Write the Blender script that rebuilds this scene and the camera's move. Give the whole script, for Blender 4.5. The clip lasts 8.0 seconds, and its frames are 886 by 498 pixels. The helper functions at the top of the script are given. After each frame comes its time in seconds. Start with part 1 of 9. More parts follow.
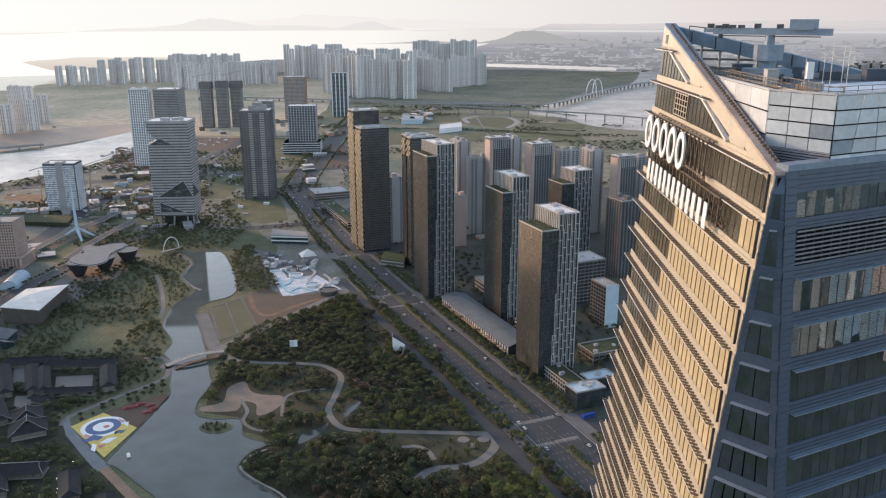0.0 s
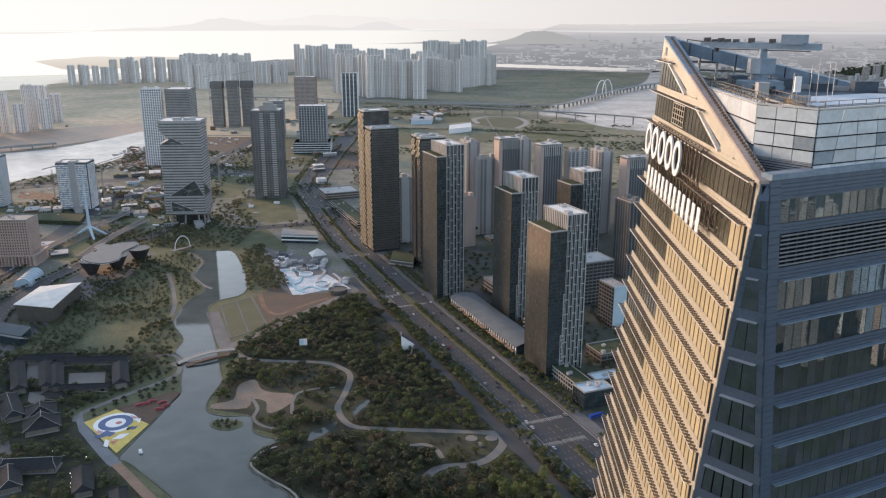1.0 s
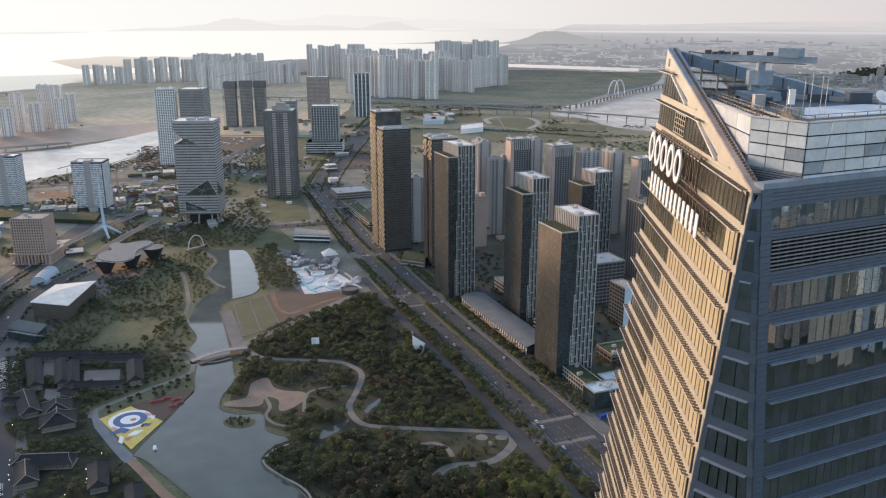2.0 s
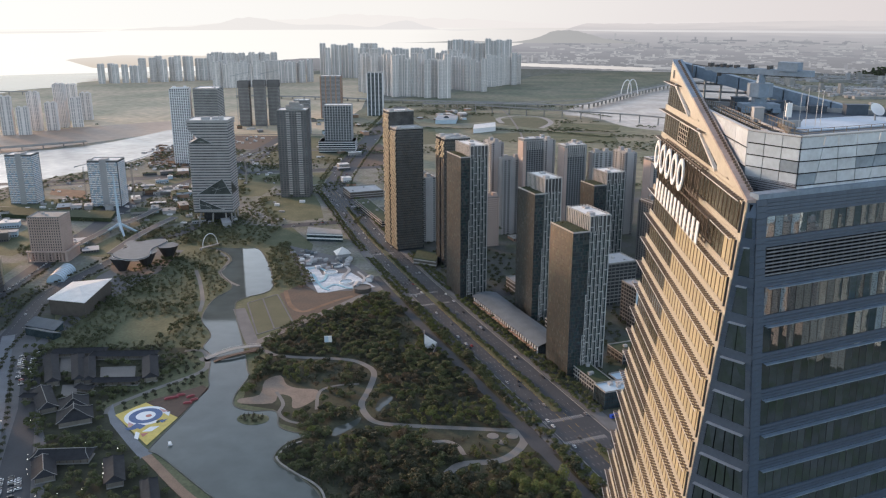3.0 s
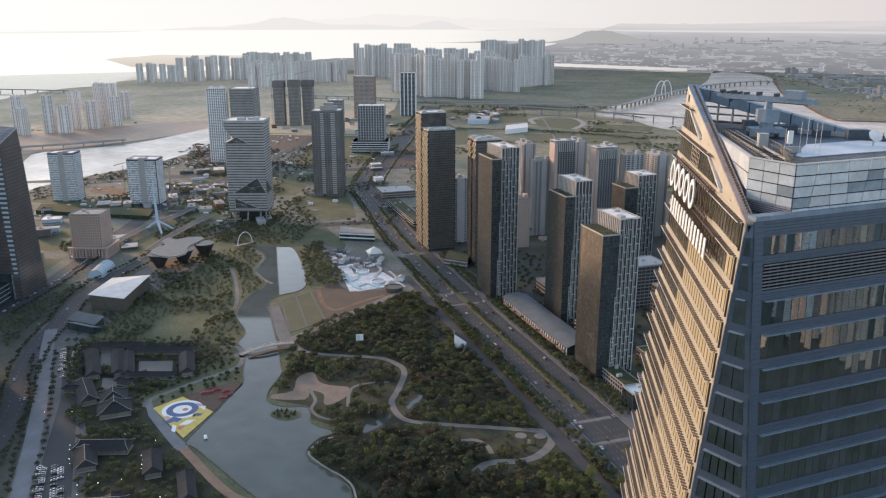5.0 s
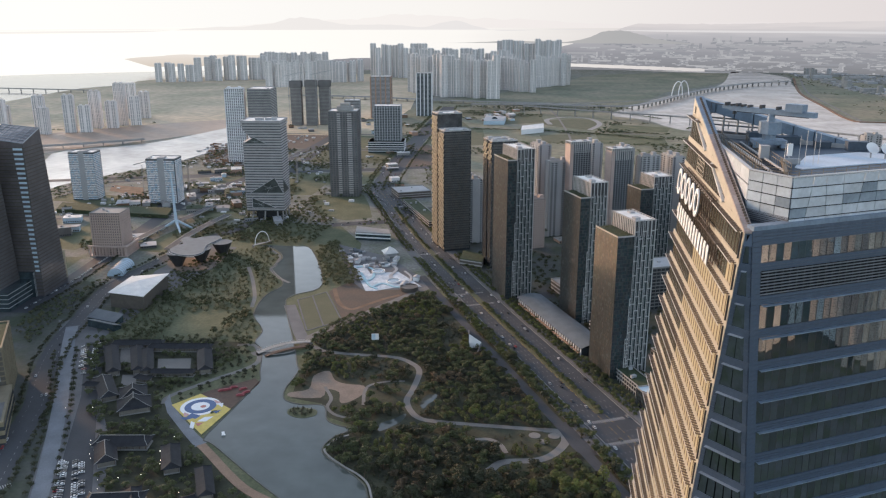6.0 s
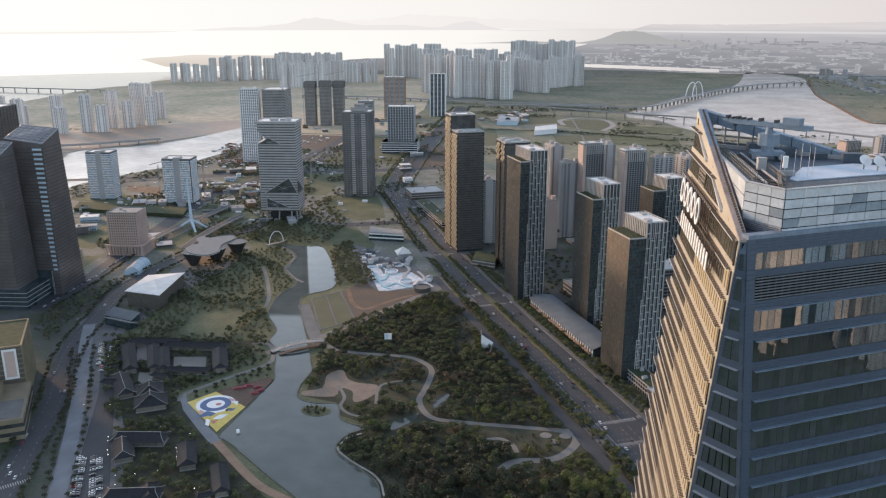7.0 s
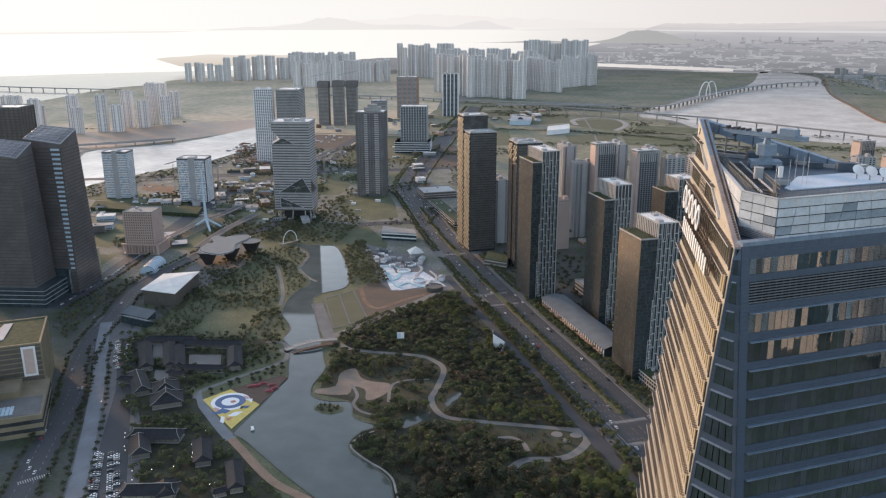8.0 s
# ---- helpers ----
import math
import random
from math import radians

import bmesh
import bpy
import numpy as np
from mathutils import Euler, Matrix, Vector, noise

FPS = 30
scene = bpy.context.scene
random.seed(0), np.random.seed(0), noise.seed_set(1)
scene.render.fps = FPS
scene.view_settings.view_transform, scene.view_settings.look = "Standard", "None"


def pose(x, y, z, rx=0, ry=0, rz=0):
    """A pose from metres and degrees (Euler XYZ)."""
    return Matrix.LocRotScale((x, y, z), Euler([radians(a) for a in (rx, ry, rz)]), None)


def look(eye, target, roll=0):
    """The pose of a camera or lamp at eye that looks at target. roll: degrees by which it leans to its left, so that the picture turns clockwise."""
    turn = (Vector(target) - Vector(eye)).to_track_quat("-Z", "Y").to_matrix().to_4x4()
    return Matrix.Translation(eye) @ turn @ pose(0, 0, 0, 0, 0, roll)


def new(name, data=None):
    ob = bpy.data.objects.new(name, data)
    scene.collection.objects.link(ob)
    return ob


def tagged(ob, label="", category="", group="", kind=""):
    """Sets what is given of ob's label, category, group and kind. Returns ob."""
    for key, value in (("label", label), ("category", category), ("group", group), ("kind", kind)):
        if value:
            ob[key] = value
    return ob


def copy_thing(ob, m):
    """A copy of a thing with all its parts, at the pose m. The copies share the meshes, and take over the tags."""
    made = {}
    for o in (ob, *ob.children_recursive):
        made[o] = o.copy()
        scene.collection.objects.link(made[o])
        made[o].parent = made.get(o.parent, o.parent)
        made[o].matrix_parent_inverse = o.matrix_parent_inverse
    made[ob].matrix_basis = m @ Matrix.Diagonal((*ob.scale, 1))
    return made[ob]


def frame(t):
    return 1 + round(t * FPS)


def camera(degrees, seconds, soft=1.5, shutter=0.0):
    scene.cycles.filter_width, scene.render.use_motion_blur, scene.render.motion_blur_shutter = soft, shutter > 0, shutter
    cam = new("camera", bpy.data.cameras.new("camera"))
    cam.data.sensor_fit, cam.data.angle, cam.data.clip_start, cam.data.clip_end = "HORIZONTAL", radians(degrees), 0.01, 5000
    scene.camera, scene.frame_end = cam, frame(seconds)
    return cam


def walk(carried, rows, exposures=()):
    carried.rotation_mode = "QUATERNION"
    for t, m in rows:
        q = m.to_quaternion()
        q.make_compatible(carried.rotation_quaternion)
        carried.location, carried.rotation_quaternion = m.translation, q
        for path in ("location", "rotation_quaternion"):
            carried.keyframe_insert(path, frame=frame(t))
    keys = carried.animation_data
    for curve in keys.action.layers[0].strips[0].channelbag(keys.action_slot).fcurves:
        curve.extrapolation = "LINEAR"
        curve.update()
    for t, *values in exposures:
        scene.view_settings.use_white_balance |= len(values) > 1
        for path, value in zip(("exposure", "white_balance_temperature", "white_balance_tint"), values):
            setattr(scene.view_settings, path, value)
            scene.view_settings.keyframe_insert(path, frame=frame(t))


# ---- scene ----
cam = camera(57.1, 8.0, soft=1.2)

PATH = [
    (0, (-1.017, 7.392, 305.815), (-1.056, 9.315, 305.264), -0.1),
    (0.5, (-0.947, 4.833, 306.532), (-0.996, 6.755, 305.982), -0.0),
    (1, (-0.949, 2.401, 307.376), (-1.01, 4.323, 306.825), 0.0),
    (1.5, (-0.81, 0.363, 308.127), (-0.885, 2.285, 307.576), 0.0),
    (3, (-0.679, -6.264, 310.847), (-0.797, -4.346, 310.293), 0.0),
    (3.5, (-0.487, -8.234, 311.827), (-0.622, -6.317, 311.272), 0.0),
    (4, (-0.397, -10.545, 312.859), (-0.55, -8.63, 312.305), 0.0),
    (4.5, (-0.167, -12.668, 313.871), (-0.34, -10.754, 313.316), 0.0),
    (6, (0.585, -20.044, 317.085), (0.354, -18.137, 316.529), -0.0),
    (6.5, (0.876, -22.737, 318.324), (0.63, -20.832, 317.767), -0.0),
    (7, (1.247, -25.631, 319.485), (0.985, -23.728, 318.929), -0.0),
    (7.5, (1.559, -28.694, 320.807), (1.283, -26.794, 320.249), -0.0),
    (8, (2.125, -31.184, 321.912), (1.833, -29.286, 321.354), -0.1),
]
walk(cam, [(t, look(eye, target, roll)) for t, eye, target, roll in PATH], [(0.0, 0.19, 6440, 10), (8.0, 0.19, 6440, 10)])

# ---------------------------------------------------------------- world, sun
SUN_AZ, SUN_EL = 52.0, 13.5          # degrees left of the y axis, degrees above the horizon
world = bpy.data.worlds.new("evening_sky")
scene.world = world
world.use_nodes = True
wn = world.node_tree.nodes
sky = wn.new("ShaderNodeTexSky")
sky.sky_type, sky.sun_disc = "NISHITA", False
sky.sun_elevation, sky.sun_rotation = radians(SUN_EL), radians(-SUN_AZ)
sky.altitude, sky.air_density, sky.dust_density, sky.ozone_density = 300, 1.0, 1.6, 2.0
wn["Background"].inputs["Strength"].default_value = 0.31
pale = wn.new("ShaderNodeHueSaturation")          # thin sea haze: a paler sky
pale.inputs["Saturation"].default_value = 0.66
world.node_tree.links.new(sky.outputs["Color"], pale.inputs["Color"])
world.node_tree.links.new(pale.outputs["Color"], wn["Background"].inputs["Color"])

sun = new("sun", bpy.data.lights.new("sun", "SUN"))
sun.data.energy, sun.data.angle, sun.data.color = 3.0, radians(6), (1.0, 0.56, 0.28)
sd = Vector((-math.sin(radians(SUN_AZ)) * math.cos(radians(SUN_EL)), math.cos(radians(SUN_AZ)) * math.cos(radians(SUN_EL)), math.sin(radians(SUN_EL))))
sun.matrix_world = look(sd * 1000, (0, 0, 0))


# ---------------------------------------------------------------- materials
def mat(name, col, rough=0.7, metal=0.0, var=0.25, scale=0.3, fine=6.0, bump=0.0, bump_scale=4.0, col2=None, spec=0.5, per_object=0.0, trans=0.0, coat=0.0):
    """Procedural surface: base colour varied at two scales, with fine relief."""
    m = bpy.data.materials.new(name)
    m.use_nodes = True
    nt = m.node_tree
    n, l = nt.nodes, nt.links
    b = n["Principled BSDF"]
    b.inputs["Roughness"].default_value, b.inputs["Metallic"].default_value = rough, metal
    b.inputs["Specular IOR Level"].default_value = spec
    b.inputs["Coat Weight"].default_value = coat
    tc = n.new("ShaderNodeTexCoord")
    n1, n2 = n.new("ShaderNodeTexNoise"), n.new("ShaderNodeTexNoise")
    n1.inputs["Scale"].default_value, n1.inputs["Detail"].default_value = scale, 5
    n2.inputs["Scale"].default_value, n2.inputs["Detail"].default_value = fine, 3
    l.new(tc.outputs["Object"], n1.inputs["Vector"])
    l.new(tc.outputs["Object"], n2.inputs["Vector"])
    mix = n.new("ShaderNodeMix")
    mix.data_type = "RGBA"
    c2 = col2 or tuple(c * (1 - var) for c in col)
    mix.inputs["A"].default_value, mix.inputs["B"].default_value = (*col, 1), (*c2, 1)
    ramp = n.new("ShaderNodeMapRange")
    ramp.inputs["From Min"].default_value, ramp.inputs["From Max"].default_value = 0.35, 0.65
    l.new(n1.outputs["Fac"], ramp.inputs["Value"])
    l.new(ramp.outputs["Result"], mix.inputs["Factor"])
    hsv = n.new("ShaderNodeHueSaturation")
    mr = n.new("ShaderNodeMapRange")
    mr.inputs["From Min"].default_value, mr.inputs["From Max"].default_value = 0.25, 0.75
    mr.inputs["To Min"].default_value, mr.inputs["To Max"].default_value = 1 - var * 0.6, 1 + var * 0.6
    l.new(n2.outputs["Fac"], mr.inputs["Value"])
    last = mr.outputs["Result"]
    if per_object:
        oi = n.new("ShaderNodeObjectInfo")
        r2 = n.new("ShaderNodeMapRange")
        r2.inputs["To Min"].default_value, r2.inputs["To Max"].default_value = 1 - per_object, 1 + per_object
        l.new(oi.outputs["Random"], r2.inputs["Value"])
        mul = n.new("ShaderNodeMath")
        mul.operation = "MULTIPLY"
        l.new(last, mul.inputs[0])
        l.new(r2.outputs["Result"], mul.inputs[1])
        last = mul.outputs[0]
    l.new(last, hsv.inputs["Value"])
    l.new(mix.outputs["Result"], hsv.inputs["Color"])
    l.new(hsv.outputs["Color"], b.inputs["Base Color"])
    if bump:
        n3, bp = n.new("ShaderNodeTexNoise"), n.new("ShaderNodeBump")
        n3.inputs["Scale"].default_value, n3.inputs["Detail"].default_value = bump_scale, 4
        bp.inputs["Strength"].default_value, bp.inputs["Distance"].default_value = 1.0, bump
        l.new(tc.outputs["Object"], n3.inputs["Vector"])
        l.new(n3.outputs["Fac"], bp.inputs["Height"])
        l.new(bp.outputs["Normal"], b.inputs["Normal"])
    if trans:
        out = n["Material Output"]
        tr, ms = n.new("ShaderNodeBsdfTranslucent"), n.new("ShaderNodeMixShader")
        ms.inputs["Fac"].default_value = trans
        l.new(hsv.outputs["Color"], tr.inputs["Color"])
        l.new(b.outputs["BSDF"], ms.inputs[1])
        l.new(tr.outputs["BSDF"], ms.inputs[2])
        l.new(ms.outputs["Shader"], out.inputs["Surface"])
    return m


def glow(name, col, strength):
    """A thing that gives off light."""
    m = bpy.data.materials.new(name)
    m.use_nodes = True
    b = m.node_tree.nodes["Principled BSDF"]
    b.inputs["Base Color"].default_value = (*col, 1)
    b.inputs["Emission Color"].default_value, b.inputs["Emission Strength"].default_value = (*col, 1), strength
    return m


def water_mat(name, col, rough, bump, scale):
    m = mat(name, col, rough, var=0.3, scale=0.01, fine=0.05, bump=bump, bump_scale=scale, spec=0.5)
    m.node_tree.nodes["Principled BSDF"].inputs["IOR"].default_value = 1.33
    return m


M_ground = mat("city_soil", (0.20, 0.20, 0.185), 0.9, var=0.6, scale=0.03, fine=0.25, col2=(0.12, 0.135, 0.09))
M_court = mat("dark_city_floor", (0.08, 0.082, 0.08), 0.85, var=0.4, scale=0.03, fine=0.25, col2=(0.045, 0.058, 0.03))
M_reed = mat("dry_reed_flat", (0.62, 0.49, 0.34), 0.85, var=0.4, scale=0.004, fine=0.04, col2=(0.40, 0.35, 0.235))
M_mud = mat("tidal_mud", (0.42, 0.31, 0.23), 0.6, var=0.2, scale=0.004, fine=0.05)
M_meadow = mat("rough_meadow", (0.235, 0.215, 0.15), 0.9, var=0.5, scale=0.006, fine=0.05, col2=(0.13, 0.15, 0.095))
M_lawn = mat("lawn", (0.072, 0.088, 0.042), 0.9, var=0.55, scale=0.03, fine=0.35, col2=(0.125, 0.13, 0.07))
M_lawn_dry = mat("dry_lawn", (0.115, 0.115, 0.066), 0.9, var=0.3, scale=0.05, fine=0.8, col2=(0.09, 0.098, 0.052))
M_forest_floor = mat("woodland_floor", (0.055, 0.06, 0.034), 0.95, var=0.6, scale=0.05, fine=0.4)
M_dirt = mat("bare_earth", (0.125, 0.09, 0.068), 0.95, var=0.35, scale=0.05, fine=0.5, col2=(0.10, 0.08, 0.064))
M_dirt_red = mat("red_earth", (0.22, 0.14, 0.09), 0.95, var=0.3, scale=0.08, fine=0.5)
M_sand = mat("pink_sand", (0.27, 0.21, 0.165), 0.95, var=0.25, scale=0.06, fine=0.6)
M_asphalt = mat("asphalt", (0.047, 0.052, 0.060), 0.75, var=0.25, scale=0.03, fine=0.7)
M_paving = mat("grey_paving", (0.145, 0.147, 0.15), 0.8, var=0.22, scale=0.06, fine=0.9)
M_walk = mat("blue_grey_setts", (0.20, 0.215, 0.235), 0.8, var=0.22, scale=0.06, fine=0.9)
M_path = mat("pale_path", (0.20, 0.19, 0.175), 0.85, var=0.2, scale=0.05, fine=0.8)
M_boardwalk = mat("wood_decking", (0.30, 0.19, 0.125), 0.75, var=0.25, scale=0.1, fine=1.2)
M_kerb = mat("kerb_stone", (0.33, 0.32, 0.30), 0.8, var=0.2, scale=0.2, fine=2)
M_paint = mat("road_paint", (0.40, 0.39, 0.375), 0.7, var=0.25, scale=0.3, fine=2)
M_paint_y = mat("yellow_paint", (0.6, 0.40, 0.08), 0.7, var=0.25, scale=0.3, fine=2)
M_concrete = mat("concrete", (0.34, 0.33, 0.31), 0.85, var=0.2, scale=0.06, fine=0.9)
M_concrete_d = mat("dark_concrete", (0.17, 0.165, 0.16), 0.85, var=0.25, scale=0.06, fine=0.9)
M_white = mat("white_render", (0.80, 0.79, 0.78), 0.75, var=0.10, scale=0.03, fine=0.4, per_object=0.06)
M_white_roof = mat("white_roof_sheet", (0.76, 0.74, 0.70), 0.55, var=0.15, scale=0.1, fine=1.0)
M_apt = mat("grey_white_render", (0.40, 0.395, 0.39), 0.75, var=0.12, scale=0.03, fine=0.4, per_object=0.08)
M_bank = mat("mossy_bank_stone", (0.13, 0.13, 0.11), 0.85, var=0.3, scale=0.1, fine=1)
# wall paint warmed and paled to stand in for haze on the far towers
M_far_white = mat("hazed_cream_render", (0.80, 0.75, 0.71), 0.75, var=0.10, scale=0.03, fine=0.4, per_object=0.12)
M_beige = mat("beige_render", (0.55, 0.49, 0.45), 0.8, var=0.12, scale=0.03, fine=0.4, per_object=0.06)
M_brown = mat("brown_render", (0.42, 0.27, 0.19), 0.8, var=0.12, scale=0.03, fine=0.4)
M_pink = mat("pinkish_stone", (0.55, 0.42, 0.36), 0.75, var=0.12, scale=0.05, fine=0.5)
M_greyp = mat("grey_render", (0.42, 0.42, 0.42), 0.8, var=0.12, scale=0.03, fine=0.4, per_object=0.08)
M_glass_d = mat("dark_tower_glass", (0.075, 0.08, 0.085), 0.27, metal=0.3, var=0.4, scale=0.12, fine=0.5, bump=0.02, bump_scale=0.3)
M_glass_b = mat("blue_green_glass", (0.09, 0.125, 0.14), 0.15, metal=0.5, var=0.4, scale=0.12, fine=0.5, bump=0.02, bump_scale=0.3)
M_glass_br = mat("grey_green_glass", (0.048, 0.056, 0.053), 0.36, metal=0.1, var=0.5, scale=0.06, fine=0.5, bump=0.02, bump_scale=0.3)
M_glass_s = mat("smoked_green_glass", (0.085, 0.10, 0.095), 0.32, metal=0.15, var=0.5, scale=0.06, fine=0.5, bump=0.02, bump_scale=0.3)
# matt brown tone of the sunny west faces put into the glass
M_glass_w = mat("west_light_brown_glass", (0.050, 0.050, 0.046), 0.42, var=0.5, scale=0.08, fine=0.6)
M_glass_t = mat("teal_glass", (0.06, 0.10, 0.105), 0.2, metal=0.3, var=0.4, scale=0.12, fine=0.5, bump=0.02, bump_scale=0.3)
M_win = mat("window_glass", (0.05, 0.06, 0.07), 0.12, var=0.3, scale=0.4, fine=1.5, spec=0.7)
# window glass paled to carry sky reflection and distance haze
M_win_sky = mat("sky_lit_window_glass", (0.16, 0.175, 0.19), 0.2, metal=0.4, var=0.3, scale=0.4, fine=1.5, spec=0.7)
# glazing lightened so the far towers lose contrast as through haze
M_glass_pale = mat("hazed_balcony_glazing", (0.50, 0.48, 0.46), 0.45, metal=0.1, var=0.3, scale=0.4, fine=1.5)
M_frame_w = mat("white_metal_fins", (0.50, 0.49, 0.475), 0.5, var=0.1, scale=0.1, fine=1)
M_shard = mat("mauve_bronze_glass", (0.165, 0.155, 0.16), 0.28, metal=0.45, var=0.3, scale=0.05, fine=0.4, bump=0.02, bump_scale=0.3)
M_glass_g = mat("smoky_grey_glass", (0.31, 0.33, 0.35), 0.22, metal=0.55, var=0.5, scale=0.04, fine=0.4, bump=0.02, bump_scale=0.3)
M_frame_d = mat("dark_metal", (0.07, 0.07, 0.075), 0.5, metal=0.4, var=0.2, scale=0.2, fine=2)
# gold colour stands in for low sun on the panels
M_gold_pan = mat("sunlit_gold_panels", (0.46, 0.39, 0.28), 0.5, metal=0.3, var=0.2, scale=0.3, fine=1)
M_brownw = mat("brown_louvre", (0.11, 0.095, 0.08), 0.6, var=0.2, scale=0.2, fine=1)
M_stone_l = mat("pale_stone_bands", (0.42, 0.40, 0.385), 0.7, var=0.15, scale=0.1, fine=0.8)
M_ochre = mat("ochre_stone", (0.24, 0.20, 0.13), 0.75, var=0.2, scale=0.1, fine=0.8)
M_slate_b = mat("blue_grey_roof", (0.115, 0.135, 0.15), 0.6, var=0.2, scale=0.1, fine=0.8)
M_steel = mat("grey_steel", (0.35, 0.36, 0.37), 0.45, metal=0.6, var=0.15, scale=0.3, fine=2)
M_pale_blue = mat("pale_blue_paint", (0.50, 0.62, 0.70), 0.5, var=0.1, scale=0.2, fine=1)
M_green_roof = mat("planted_roof", (0.055, 0.075, 0.035), 0.95, var=0.4, scale=0.2, fine=1.2)
M_tile_d = mat("dark_roof_tile", (0.026, 0.027, 0.031), 0.8, var=0.35, scale=0.2, fine=1.5, spec=0.4)
M_plaster = mat("hanok_plaster", (0.24, 0.215, 0.18), 0.85, var=0.2, scale=0.2, fine=1)
M_timber = mat("dark_timber", (0.10, 0.055, 0.035), 0.75, var=0.3, scale=0.3, fine=2)
M_bark = mat("bark", (0.09, 0.065, 0.045), 0.9, var=0.3, scale=0.8, fine=5)
M_leaf = mat("dark_leaves", (0.037, 0.044, 0.020), 0.65, var=0.35, scale=0.12, fine=0.8, col2=(0.054, 0.058, 0.026), per_object=0.35, trans=0.3)
M_leaf_y = mat("yellow_green_leaves", (0.135, 0.16, 0.043), 0.65, var=0.3, scale=0.12, fine=0.8, per_object=0.3, trans=0.35)
M_leaf_m = mat("mid_green_leaves", (0.054, 0.065, 0.024), 0.65, var=0.3, scale=0.12, fine=0.8, col2=(0.072, 0.083, 0.031), per_object=0.3, trans=0.3)
M_scrub = mat("grey_green_scrub", (0.10, 0.125, 0.06), 0.7, var=0.3, scale=0.02, fine=0.2, trans=0.3)
M_leaf_p = mat("grey_olive_leaves", (0.105, 0.115, 0.058), 0.7, var=0.35, scale=0.08, fine=0.6, col2=(0.14, 0.145, 0.072), trans=0.4)
M_leaf_b = mat("russet_leaves", (0.12, 0.09, 0.05), 0.65, var=0.3, scale=0.12, fine=0.8, per_object=0.3, trans=0.3)
M_water = water_mat("still_lake_water", (0.10, 0.115, 0.105), 0.05, 0.012, 0.3)
# pale base colours carry the sky glare and sun glitter on the water
M_river = water_mat("sky_glare_river_water", (0.58, 0.55, 0.505), 0.25, 0.01, 0.05)
M_sea = water_mat("sun_glitter_sea_water", (0.50, 0.475, 0.43), 0.1, 0.01, 0.03)


# ---------------------------------------------------------------- mesh tools
class Geo:
    """Collects boxes, prisms and quads for one mesh."""

    def __init__(self):
        self.v, self.f, self.mi = [], [], []

    def face(self, pts, mi=0):
        k = len(self.v)
        self.v.extend(tuple(p) for p in pts)
        self.f.append(tuple(range(k, k + len(pts))))
        self.mi.append(mi)

    def hexa(self, p, mi=0):
        """Eight corners: bottom four counter-clockwise, then top four."""
        k = len(self.v)
        self.v.extend(tuple(q) for q in p)
        for f in ((3, 2, 1, 0), (4, 5, 6, 7), (0, 1, 5, 4), (1, 2, 6, 5), (2, 3, 7, 6), (3, 0, 4, 7)):
            self.f.append(tuple(k + i for i in f))
            self.mi.append(mi)

    def box(self, x0, x1, y0, y1, z0, z1, mi=0):
        self.hexa(((x0, y0, z0), (x1, y0, z0), (x1, y1, z0), (x0, y1, z0), (x0, y0, z1), (x1, y0, z1), (x1, y1, z1), (x0, y1, z1)), mi)

    def rod(self, a, b, r, n=6, r2=None, mi=0):
        a, b = Vector(a), Vector(b)
        r2 = r if r2 is None else r2
        d = (b - a).normalized()
        u = d.orthogonal().normalized()
        w = d.cross(u)
        k = len(self.v)
        for c, q in ((a, r), (b, r2)):
            for i in range(n):
                t = 2 * math.pi * i / n
                self.v.append(tuple(c + u * (q * math.cos(t)) + w * (q * math.sin(t))))
        for i in range(n):
            j = (i + 1) % n
            self.f.append((k + i, k + j, k + n + j, k + n + i))
            self.mi.append(mi)
        self.f.append(tuple(k + i for i in reversed(range(n))))
        self.f.append(tuple(k + n + i for i in range(n)))
        self.mi.extend((mi, mi))

    def tube(self, pts, r, n=8):
        """One bent tube through the points."""
        P = [Vector(q) for q in pts]
        k = len(self.v)
        for i, q in enumerate(P):
            d = (P[min(i + 1, len(P) - 1)] - P[max(i - 1, 0)]).normalized()
            u = d.cross(Vector((0.31, 0.95, 0.05))).normalized()
            w = d.cross(u)
            for j in range(n):
                t = 2 * math.pi * j / n
                self.v.append(tuple(q + u * (r * math.cos(t)) + w * (r * math.sin(t))))
        for i in range(len(P) - 1):
            for j in range(n):
                m = (j + 1) % n
                self.f.append((k + i * n + j, k + i * n + m, k + (i + 1) * n + m, k + (i + 1) * n + j))
        self.f.append(tuple(k + j for j in reversed(range(n))))
        self.f.append(tuple(k + (len(P) - 1) * n + j for j in range(n)))
        self.mi.extend([0] * ((len(P) - 1) * n + 2))

    def prism(self, poly, z0, z1, mi=0, mi_top=None):
        """Upright prism over a convex or plain plan outline."""
        n = len(poly)
        k = len(self.v)
        self.v.extend((x, y, z0) for x, y in poly)
        self.v.extend((x, y, z1) for x, y in poly)
        for i in range(n):
            j = (i + 1) % n
            self.f.append((k + i, k + j, k + n + j, k + n + i))
            self.mi.append(mi)
        self.f.append(tuple(k + n + i for i in range(n)))
        self.f.append(tuple(k + i for i in reversed(range(n))))
        self.mi.extend((mi if mi_top is None else mi_top, mi))

    def mesh(self, name, *mats, smooth=False):
        me = bpy.data.meshes.new(name)
        me.from_pydata(self.v, [], self.f)
        for m in mats:
            me.materials.append(m)
        if len(mats) > 1:
            me.polygons.foreach_set("material_index", self.mi)
        if smooth:
            me.polygons.foreach_set("use_smooth", [True] * len(me.polygons))
        me.update()
        return me


